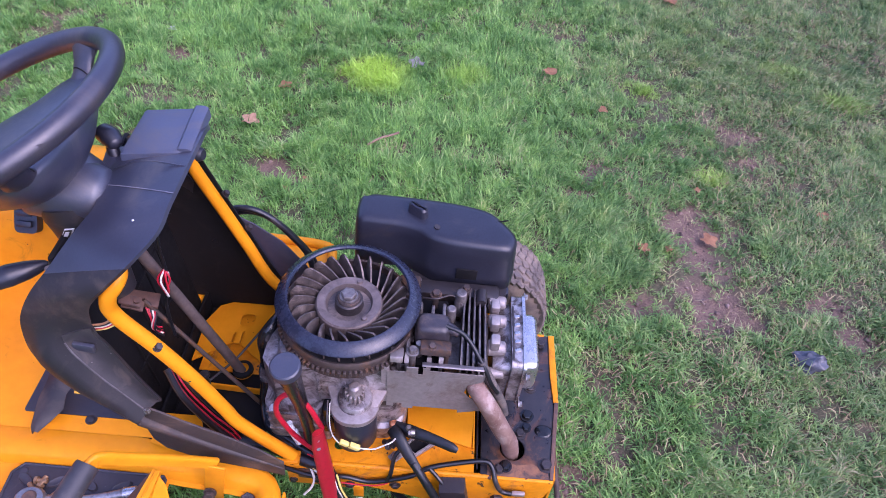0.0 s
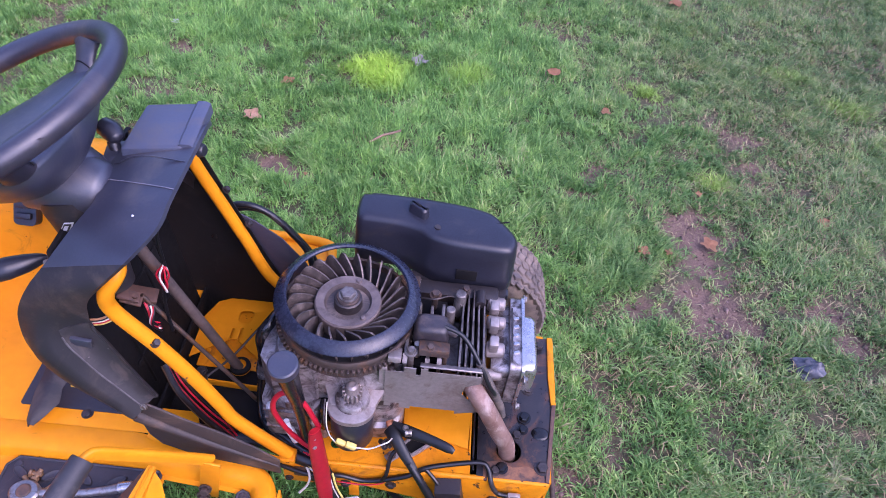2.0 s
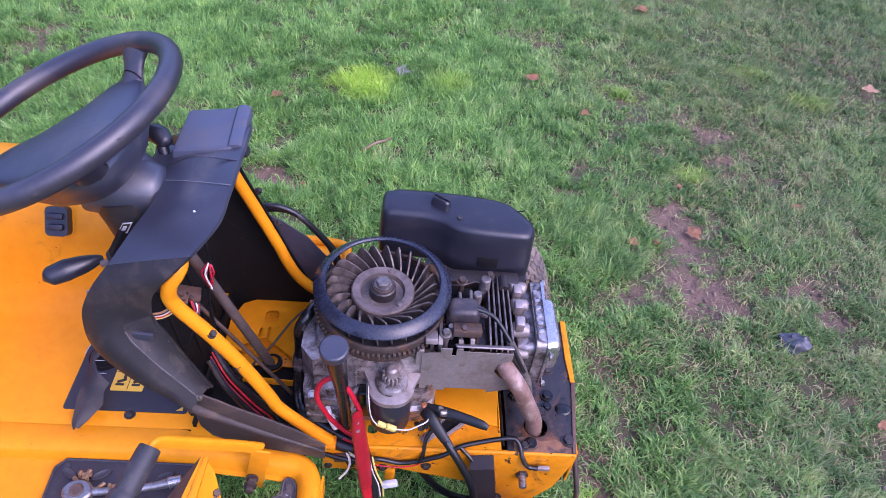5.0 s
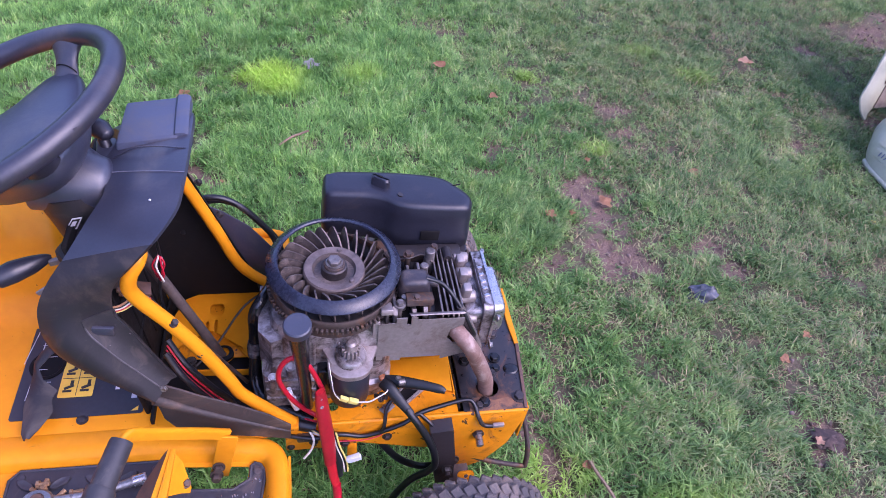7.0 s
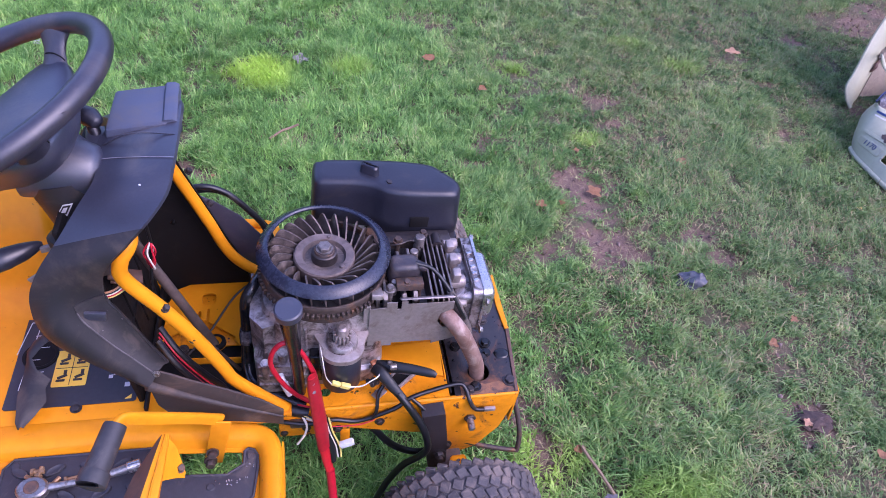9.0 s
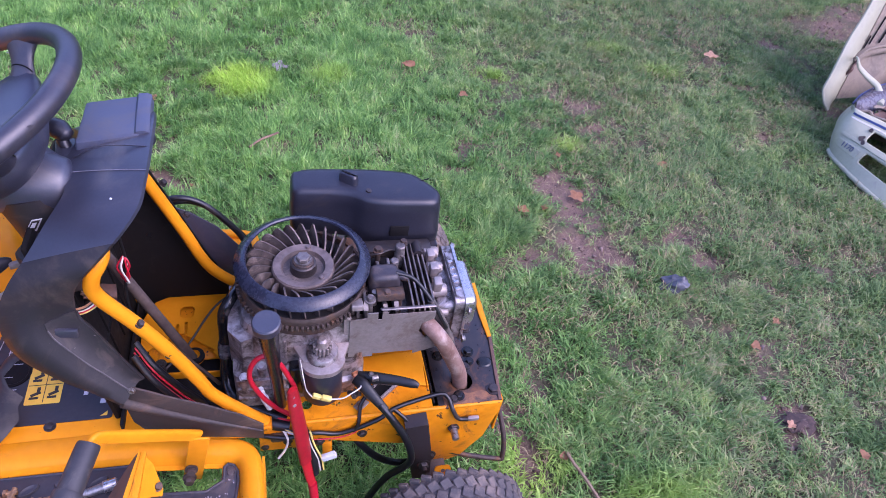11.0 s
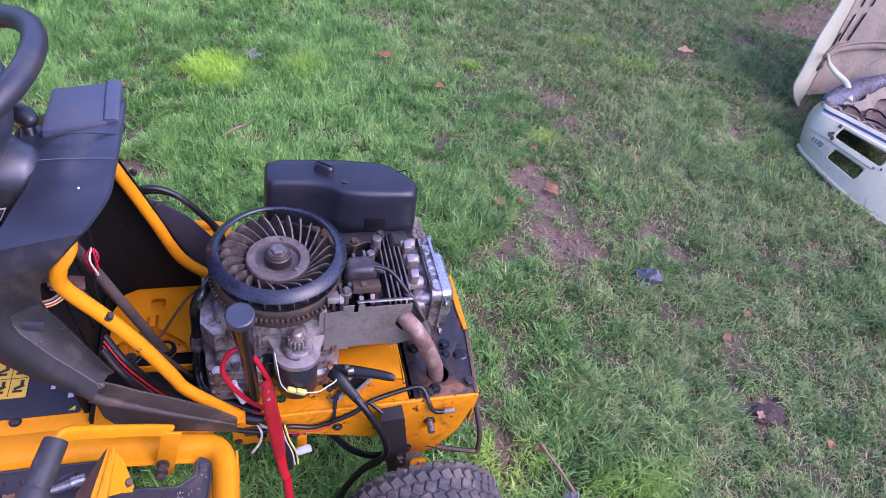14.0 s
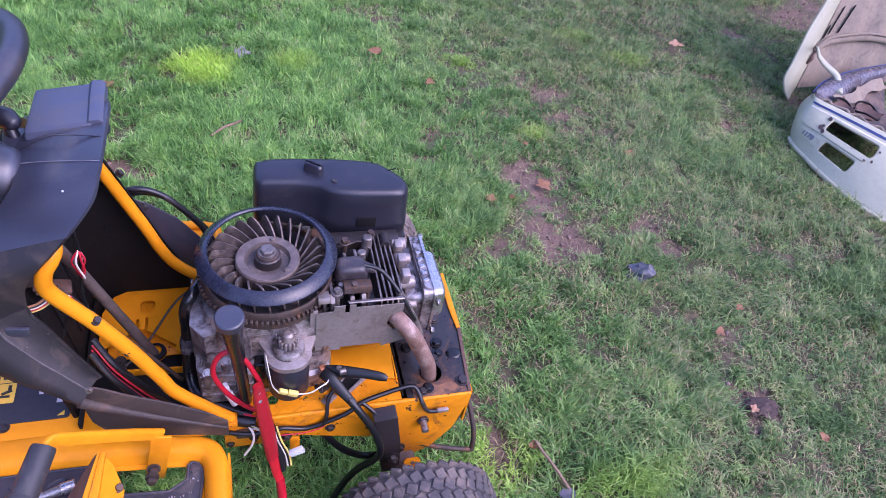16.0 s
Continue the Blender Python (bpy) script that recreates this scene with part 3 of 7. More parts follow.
def hash_noise(x, y, scale, seed):
    """Smooth value noise on the plan, 0 to 1."""
    gx, gy = x * scale, y * scale
    ix, iy = np.floor(gx).astype(np.int64), np.floor(gy).astype(np.int64)
    fx, fy = gx - ix, gy - iy
    fx, fy = fx * fx * (3 - 2 * fx), fy * fy * (3 - 2 * fy)

    def h(i, j):
        v = np.sin((i * 127.1 + j * 311.7 + seed * 74.7) % 6283.0) * 43758.5453
        return v - np.floor(v)
    return (h(ix, iy) * (1 - fx) + h(ix + 1, iy) * fx) * (1 - fy) + (h(ix, iy + 1) * (1 - fx) + h(ix + 1, iy + 1) * fx) * fy


def bareness(x, y):
    wob = hash_noise(x, y, 7, 1) * 0.4 + hash_noise(x, y, 19, 2) * 0.35 + hash_noise(x, y, 47, 7) * 0.25
    b = np.zeros_like(x)
    for cx, cy, rx, ry in BARE:
        d = np.hypot((x - cx) / rx, (y - cy) / ry) + (wob - 0.5) * 2.4
        b = np.maximum(b, np.clip((1.14 - d) / 0.75, 0, 0.98))
    for cx, cy, rx, ry in WORN:
        d = np.hypot((x - cx) / rx, (y - cy) / ry) + (wob - 0.5) * 3.2
        b = np.maximum(b, np.clip((1.1 - d) / 1.2, 0, 0.5))
    thin = hash_noise(x, y, 3.1, 5) * 0.4 + hash_noise(x, y, 11, 6) * 0.6
    right = np.clip((x - 0.2) / 1.0, 0, 1)
    return np.maximum(b, np.clip((thin - 0.72 + 0.08 * right) / 0.25, 0, 0.45))


def height(x, y):
    return 0.022 * (hash_noise(x, y, 1.3, 8) - 0.5) + 0.014 * (hash_noise(x, y, 5, 9) - 0.5) - 0.012 * bareness(x, y)


def in_view(x, y):
    """The lawn the path looks over is a fan that opens away from it."""
    return (x > -0.95 - 0.60 * y) & (x < 2.15 + 1.0 * np.maximum(y, -0.2)) & (y > -0.62) & (y < 3.0 + 0.02 * x)


def build_ground():
    def lines(a, b, step):
        far = np.array([1, 2.5, 6, 15, 40, 120, 400.0])
        return np.concatenate([a - far[::-1], np.arange(a, b + step / 2, step), b + far])
    xs, ys = lines(-2.6, 5.0, 0.03), lines(-1.2, 3.9, 0.03)
    gx, gy = np.meshgrid(xs, ys)
    x, y = gx.ravel(), gy.ravel()
    inside = (x > -2.61) & (x < 5.01) & (y > -1.21) & (y < 3.91)
    z = np.where(inside, height(x, y), 0)
    me = bpy.data.meshes.new("ground")
    w, h = len(xs), len(ys)
    i = (np.arange(h - 1)[:, None] * w + np.arange(w - 1)).ravel()
    quads = np.stack([i, i + 1, i + w + 1, i + w], 1)
    me.vertices.add(len(x))
    me.vertices.foreach_set("co", np.stack([x, y, z], 1).ravel())
    me.loops.add(quads.size)
    me.loops.foreach_set("vertex_index", quads.ravel())
    me.polygons.add(len(quads))
    me.polygons.foreach_set("loop_start", np.arange(0, quads.size, 4))
    me.update(calc_edges=True)
    me.shade_smooth()
    at = me.attributes.new("bare", "FLOAT", "POINT")
    at.data.foreach_set("value", np.where(inside, bareness(x, y), 0.0))
    at = me.attributes.new("lawn", "FLOAT", "POINT")
    at.data.foreach_set("value", np.where(in_view(x, y), 0.0, 0.75))
    me.materials.append(GROUND)
    return tagged(new("ground", me), "uneven lawn soil with worn bare patches", "ground", kind="structure")


def blades_mesh(name, x, y, z, tall, wide, lean, way, rng, material):
    """Arching tapering blades as one mesh: base, knee and tip."""
    k = len(x)
    turn = way + np.pi / 2 + rng.normal(0, 0.6, k)
    ux, uy = np.cos(turn) * wide / 2, np.sin(turn) * wide / 2
    lx, ly = np.cos(way) * tall, np.sin(way) * tall
    rows = []
    # the blade leaves the soil steeply and bends over, the more so the further it leans
    out, up = 0.0, 0.0
    for step, half in ((0.0, 0.85), (0.52, 1.0), (0.48, 0.0)):
        bend = lean * (0.50 + 0.80 * (step == 0.48)) * 1.25
        out, up = out + step * np.sin(bend), up + step * np.cos(bend)
        cx, cy, cz = x + lx * out, y + ly * out, z + np.maximum(tall * up, 0.0005)
        if half:
            rows += [np.stack([cx - ux * half, cy - uy * half, cz], 1), np.stack([cx + ux * half, cy + uy * half, cz], 1)]
        else:
            rows.append(np.stack([cx, cy, cz], 1))
    v = np.stack(rows, 1).reshape(-1, 3)
    b = np.arange(k)[:, None] * 5
    loops = np.concatenate([b + [0, 1, 3, 2], b + [2, 3, 4]], 1).ravel()
    starts = (np.arange(k)[:, None] * 7 + [0, 4]).ravel()
    me = bpy.data.meshes.new(name)
    me.vertices.add(len(v))
    me.vertices.foreach_set("co", v.ravel())
    me.loops.add(len(loops))
    me.loops.foreach_set("vertex_index", loops)
    me.polygons.add(len(starts))
    me.polygons.foreach_set("loop_start", starts)
    me.update(calc_edges=True)
    me.shade_smooth()
    me.materials.append(material)
    return me


def build_grass():
    rng = np.random.default_rng(4)
    n = 226000
    x, y = rng.uniform(-2.9, 5.3, n), rng.uniform(-0.65, 3.15, n)
    patch = np.clip(0.5 + 1.6 * (hash_noise(x, y, 15, 3) * 0.40 + hash_noise(x, y, 4, 4) * 0.24 + hash_noise(x, y, 30, 14) * 0.36 - 0.5), 0, 1)
    bare = bareness(x, y)
    thin = np.clip((x - 0.3) / 1.2, 0, 1)
    keep = np.where(in_view(x, y), 1.0, 0.0) * (1 - 0.97 * bare ** 1.5) * np.clip(0.66 + 1.5 * (patch - 0.42), 0.20, 1)
    for cx, cy, rx, ry in BED:
        keep = np.where(np.hypot((x - cx) / rx, (y - cy) / ry) < 1, keep * 0.06, keep)
    ok = rng.random(n) < keep
    x, y, patch, bare, thin = x[ok], y[ok], patch[ok], bare[ok], thin[ok]
    # tufts are a little taller inside the painted sun flecks
    in_fleck = np.zeros(len(x))
    for cx, cy, rx, ry, full in SUN_FLECKS:
        in_fleck = np.maximum(in_fleck, np.clip(1.4 - np.hypot((x - cx) / rx, (y - cy) / ry), 0, 1))
    size = rng.uniform(0.027, 0.053, len(x)) * (0.45 + 1.1 * patch) * (1 + 0.25 * in_fleck) * (1.10 - 0.12 * thin) * (1 - 0.45 * bare)
    comb = 2 * np.pi * hash_noise(x, y, 2.2, 12) + 3.5 * (hash_noise(x, y, 9, 13) - 0.5)
    tone = np.clip(0.5 * hash_noise(x, y, 12, 21) + 0.25 * hash_noise(x, y, 26, 22) + 0.25 * rng.random(len(x)), 0, 1)
    # each tuft throws its blades outwards, with a common tilt
    per = np.clip(rng.poisson(8, len(x)), 3, 16)
    idx = np.repeat(np.arange(len(x)), per)
    k = len(idx)
    way = rng.uniform(0, 2 * np.pi, k)
    tilt = 0.6
    wx, wy = np.cos(way) + tilt * np.cos(comb[idx]), np.sin(way) + tilt * np.sin(comb[idx])
    way = np.arctan2(wy, wx)
    off = np.abs(rng.normal(0, 0.011, k))
    turn = rng.uniform(0, 2 * np.pi, k)
    bx, by = x[idx] + off * np.cos(turn), y[idx] + off * np.sin(turn)
    tall = size[idx] * rng.uniform(0.55, 1.35, k)
    wide = rng.uniform(0.0022, 0.0046, k)
    lean = np.clip(rng.normal(0.70, 0.28, k) + 0.25 * thin[idx] + 0.3 * bare[idx], 0.08, 1.5)
    bz = height(x, y)[idx] - 0.004
    tone = tone[idx]
    # coarser blades on the rest of the garden, out of sight
    f = 125000
    fx, fy = rng.uniform(-7, 8, f), rng.uniform(-6, 7.5, f)
    far = ~in_view(fx, fy)
    fx, fy = fx[far], fy[far]
    f = len(fx)
    bx, by, bz = np.concatenate([bx, fx]), np.concatenate([by, fy]), np.concatenate([bz, np.full(f, -0.004)])
    tall, wide = np.concatenate([tall, rng.uniform(0.04, 0.10, f)]), np.concatenate([wide, rng.uniform(0.014, 0.028, f)])
    lean, way = np.concatenate([lean, rng.uniform(0.3, 1.1, f)]), np.concatenate([way, rng.uniform(0, 2 * np.pi, f)])
    tone = np.concatenate([tone, rng.uniform(0.1, 0.8, f)])
    me = blades_mesh("grass", bx, by, bz, tall, wide, lean, way, rng, GRASS)
    me.attributes.new("tone", "FLOAT", "POINT").data.foreach_set("value", np.repeat(tone, 5))
    return tagged(new("grass", me), "short green lawn grass with thin worn patches", "grass", kind="stuff")


def build_straw():
    """Dead blades lying flat between the tufts, thickest round the worn patches."""
    rng = np.random.default_rng(12)
    n = 150000
    x, y = rng.uniform(-2.4, 4.6, n), rng.uniform(-0.6, 3.1, n)
    bare = bareness(x, y)
    spread = hash_noise(x, y, 2.6, 15) * 0.5 + hash_noise(x, y, 10, 16) * 0.5
    right = np.clip((x + 0.1) / 1.3, 0.12, 1)
    keep = in_view(x, y) * np.clip(right * (2.4 * (spread - 0.40)) + 1.9 * bare * (1 - bare), 0.03, 0.7)
    ok = rng.random(n) < keep
    x, y = x[ok], y[ok]
    k = len(x)
    z = height(x, y) + rng.uniform(0.002, 0.024, k)
    return tagged(new("dry_straw", blades_mesh("dry_straw", x, y, z, rng.uniform(0.02, 0.055, k), rng.uniform(0.0015, 0.0032, k), rng.uniform(1.1, 1.5, k), rng.uniform(0, 2 * np.pi, k), rng, STRAW)), "dry straw coloured dead grass matted on the soil", "straw", kind="stuff")


def build_crumbs():
    """Small lumps of earth on the bare patches."""
    rng = np.random.default_rng(31)
    n = 26000
    x, y = rng.uniform(-2.0, 4.6, n), rng.uniform(-0.5, 3.2, n)
    ok = rng.random(n) < bareness(x, y) ** 2 * 0.9
    x, y = x[ok], y[ok]
    k = len(x)
    r = rng.gamma(2.0, 0.0017, k) + 0.0015
    z = height(x, y) + r * 0.2
    dirs = np.array([(1, 0, 0), (0, 1, 0), (-1, 0, 0), (0, -1, 0), (0, 0, 1), (0, 0, -1)], float)
    v = np.stack([x, y, z], 1)[:, None] + dirs[None] * r[:, None, None] * rng.uniform(0.55, 1.35, (k, 6, 1)) + rng.normal(0, 0.2, (k, 6, 3)) * r[:, None, None]
    tri = np.array([(0, 1, 4), (1, 2, 4), (2, 3, 4), (3, 0, 4), (1, 0, 5), (2, 1, 5), (3, 2, 5), (0, 3, 5)])
    loops = (np.arange(k)[:, None] * 6 + tri.ravel()).ravel()
    me = bpy.data.meshes.new("soil_crumbs")
    me.vertices.add(k * 6)
    me.vertices.foreach_set("co", v.ravel())
    me.loops.add(len(loops))
    me.loops.foreach_set("vertex_index", loops)
    me.polygons.add(len(loops) // 3)
    me.polygons.foreach_set("loop_start", np.arange(0, len(loops), 3))
    me.update(calc_edges=True)
    me.materials.append(CRUMB)
    return tagged(new("soil_crumbs", me), "loose brown crumbs of earth on bare soil", "soil", kind="stuff")


def build_backdrop():
    """Unseen dark ring added all round the garden to block low sky, far outside the view."""
    rng = np.random.default_rng(21)
    n, levels = 160, 10
    lift = 3.2 + 1.6 * np.convolve(rng.random(n + 12), np.ones(12) / 12, "same")[6:6 + n] + rng.uniform(0, 0.7, n)
    rows = []
    for j in range(levels):
        t = j / (levels - 1)
        rows.append([(float((13 + rng.uniform(-0.35, 0.35) + 1.2 * t * t) * math.cos(2 * math.pi * k / n)), float((13 + rng.uniform(-0.35, 0.35) + 1.2 * t * t) * math.sin(2 * math.pi * k / n)), float(-0.1 + lift[k] * t)) for k in range(n)])
    tagged(part("backdrop", loft(rows, cap=False), SKY_BLOCK, None, "added dark green ring that blocks low sky round the garden", angle=80), kind="structure")


build_ground()
build_grass()
build_straw()
build_crumbs()
build_backdrop()

# ---- the garden tractor, bonnet off ----
tractor = thing("garden_tractor", (-0.1, 0, 0), "yellow garden tractor with bonnet removed and bare engine", "garden tractor")


def build_frame():
    side = [(-0.10, 0.335), (0.03, 0.330), (0.045, 0.345), (0.19, 0.300), (0.255, 0.300), (0.265, 0.215), (0.30, 0.195), (0.335, 0.215), (0.378, 0.29), (0.398, 0.395),
            (0.398, 0.4215), (-0.10, 0.4215)]
    rail = part("side_rail", join(plate(side, 0.004, standing(-0.1670), bevel=0.001, holes=[circle(0.305, 0.343, 0.008)])), YELLOW_WORN, tractor, "bolted yellow steel side rail")
    part("side_rail", plate(side, 0.004, standing(0.171), bevel=0.001), YELLOW_WORN, tractor)
    # the rolled top edges of the rails
    for s in (-1, 1):
        part("rail_edge", sweep([(-0.10, s * 0.166, 0.4175), (0.15, s * 0.166, 0.4175), (0.398, s * 0.166, 0.4175)], 0.0055, 10, 4, smooth=False), YELLOW_WORN, tractor)
    # top plate of the rail and the engine deck
    deck = [(-0.10, -0.166), (0.25, -0.166), (0.25, 0.166), (-0.10, 0.166)]
    part("engine_deck", plate(deck, 0.004, pose(0, 0, 0.4215), holes=[circle(-0.005, -0.128, 0.011), rrect(0.045, -0.135, 0.052, -0.131, 0.0015, 2), circle(0.06, -0.132, 0.003), circle(0.155, -0.055, 0.0035)]),
         YELLOW_WORN, tractor, "yellow steel engine deck")
    part("battery_tray", join(plate([(0.115, -0.032), (0.247, -0.026), (0.243, -0.118), (0.118, -0.085)], 0.003, pose(0, 0, 0.432), bevel=0.001),
                              box((0.247, -0.072, 0.40), (0.003, 0.092, 0.064), 0.0008)), YELLOW, tractor, "yellow folded cover plate")
    front = [(0.262, -0.166), (0.398, -0.166), (0.418, 0.0), (0.418, 0.166), (0.262, 0.166)]
    part("front_plate", plate(front, 0.005, pose(0, 0, 0.4225), holes=[circle(0.323, -0.108, 0.024)], bevel=0.001), RUSTY_DECK, tractor, "burnt black and rusty front deck plate")
    part("front_edge", plate([(0.4185, 0.0), (0.4185, 0.166), (0.406, 0.166), (0.4045, 0.06), (0.4085, 0.0)], 0.006, pose(0, 0, 0.4262), bevel=0.001), YELLOW_WORN, tractor, "yellow front edge")
    part("front_edge", plate([(0.3985, -0.166), (0.4185, 0.0), (0.4100, 0.0), (0.3915, -0.166)], 0.006, pose(0, 0, 0.4258), bevel=0.001), RUST_BROWN, tractor, "burnt brown front edge")
    part("rust_strip", plate([(0.275, -0.1655), (0.392, -0.1655), (0.388, -0.148), (0.36, -0.137), (0.33, -0.142), (0.305, -0.132), (0.275, -0.136)], 0.0015, pose(0, 0, 0.4236)), RUST_ORANGE, tractor, "orange brown rusted strip")
    for x, y, r in ((0.353, -0.036, 0.010), (0.283, -0.041, 0.009), (0.350, -0.062, 0.008), (0.309, -0.146, 0.009)):
        part("wet_bolt", hexbolt((x, y, 0.4238), (0, 0, 1), r, r * 0.9), OIL_BLACK, tractor, "oily black bolt")
    part("oil_stain_cap", lathe([(0, 0.003), (0.014, 0.003), (0.017, 0.001), (0.018, 0)], pose(0.385, -0.066, 0.4228) @ Matrix.Diagonal((1.0, 0.8, 1, 1)), 24), OIL_BLACK, tractor)
    part("front_panel", plate([(-0.162, 0.30), (0.162, 0.30), (0.162, 0.417), (-0.162, 0.417)], 0.004, crosswise(0.404)), YELLOW_WORN, tractor)
    part("cross_pan", box((0.27, 0.0, 0.30), (0.25, 0.32, 0.012), 0.002), RUSTY_DECK, tractor, "oily dark inner pan")
    part("muffler", lathe([(0, 0), (0.045, 0), (0.055, 0.01), (0.055, 0.15), (0.045, 0.16), (0, 0.16)], frame_to((0.30, -0.10, 0.352), (0.30, 0.06, 0.352)), 24), RUSTY_DECK, tractor, "blackened muffler under the deck")
    part("inner_wall", box((0.256, 0.0, 0.36), (0.004, 0.3, 0.11), 0.001), RUSTY_DECK, tractor)
    for at, way, r in (((0.303, -0.1665, 0.343), (0, -1, 0), 0.013), ((-0.09, -0.1712, 0.349), (0, -1, 0), 0.006), ((-0.045, -0.1712, 0.362), (0, -1, 0), 0.007), ((0.018, -0.1712, 0.350), (0, -1, 0), 0.008),
                       ((0.105, -0.1712, 0.362), (0, -1, 0), 0.008), ((0.262, -0.1712, 0.235), (0, -1, 0), 0.011), ((0.297, -0.152, 0.4225), (0, 0, 1), 0.008), ((0.386, -0.138, 0.4225), (0, 0, 1), 0.011),
                       ((0.362, 0.03, 0.4225), (0, 0, 1), 0.009), ((0.338, -0.075, 0.4225), (0, 0, 1), 0.009), ((0.388, 0.14, 0.4275), (0, 0, 1), 0.008)):
        part("bolt", hexbolt(at, way, r, r * 0.8), BOLT_DARK, tractor)
    part("bolt", join(rod((0.303, -0.172, 0.343), (0.303, -0.20, 0.340), 0.008, n=14, bevel=0.001)), ZINC, tractor, "shiny bolt end")
    # wire bail in front of the axle
    part("front_bar", sweep([(0.30, -0.165, 0.235), (0.36, -0.167, 0.20), (0.435, -0.17, 0.172), (0.447, -0.168, 0.178), (0.445, -0.14, 0.24), (0.415, -0.06, 0.36)], 0.006, 10, 8), RUST_STEEL, tractor, "bent rusty steel bar")


def build_axle_and_wheels():
    part("axle_bracket", soften(loft([[(x, -0.172 - d, z) for x, z in ((0.187, 0.412), (0.234, 0.418), (0.252, 0.31), (0.262, 0.19), (0.222, 0.19), (0.205, 0.30))] for d in (0.0, 0.03)]), 0.006, 3), BRACKET, tractor, "dark steel axle bracket")
    part("bolt", join(hexbolt((0.240, -0.201, 0.255), (0, -1, 0.1), 0.011, 0.012), rod((0.240, -0.21, 0.256), (0.240, -0.222, 0.257), 0.006)), BOLT_DARK, tractor)
    part("axle_beam", box((0.275, 0.055, 0.19), (0.05, 0.66, 0.04), 0.005), RUST_STEEL, tractor, "dark front axle beam")
    part("axle_tab", plate(rrect(-0.017, -0.012, 0.02, 0.012, 0.008), 0.004, pose(0.283, -0.215, 0.235, 50), holes=[circle(0.002, 0, 0.005)]), YELLOW_WORN, tractor, "small yellow steering tab")
    R, HALF = 0.1815, 0.078
    prof = [(0.078, -0.055), (0.092, -0.062), (0.130, -0.076), (0.158, -HALF), (0.176, -0.072), (0.183, -0.050), (0.1855, -0.02), (0.1855, 0.02), (0.183, 0.050), (0.176, 0.072), (0.158, HALF), (0.130, 0.076), (0.092, 0.062), (0.078, 0.055)]
    for s, mat, lab in ((-1, RUBBER, "dark treaded front tyre"), (1, TYRE_MUDDY, "muddy treaded front tyre")):
        at = Vector((0.277, -0.350 if s < 0 else 0.462, R))
        turn = Matrix.Translation(at) @ pose(0, 0, 0, 0, 0, WHEEL_TURN) @ pose(0, 0, 0, 90) @ Matrix.Scale(0.955, 4)
        wheel = part("front_wheel", lathe([(0.0, -0.030), (0.03, -0.032), (0.034, -0.045), (0.05, -0.02), (0.07, -0.025), (0.079, -0.057), (0.086, -0.06), (0.083, -0.052), (0.074, -0.03), (0.074, 0.03), (0.083, 0.052), (0.086, 0.06), (0.079, 0.057), (0.03, 0.03), (0.0, 0.03)], turn, 36), YELLOW_WORN, tractor, "yellow steel wheel rim with rubber tyre")
        tyre = part("tyre", lathe(prof, turn, 72), mat, wheel, lab)
        # turf tread: rows of blocks round the tyre, in offset rows
        blk = box((0, 0, 0), (0.0225, 0.0225, 0.010), 0.0018, seg=1)
        me = finish(blk, "tread_block", mat)
        for row, (yy, rr, tilt) in enumerate(((-0.072, 0.1735, 55), (-0.050, 0.1815, 16), (-0.025, 0.1842, 4), (0.0, 0.1848, 0), (0.025, 0.1842, -4), (0.050, 0.1815, -16), (0.072, 0.1735, -55))):
            count = 43
            for k in range(count):
                a = 360 * (k + 0.5 * (row % 2)) / count
                m = turn @ pose(0, 0, 0, 0, 0, a) @ pose(rr, 0, yy, 0, 90, 0) @ pose(0, 0, 0, 0, tilt * 0.0, 0)
                m = m @ pose(0, 0, 0, 0, 0, 90) @ pose(0, 0, 0, -tilt, 0, (24 if row % 2 else -24))
                again("tread_block", me, m, tyre)


WHEEL_TURN = 0.0


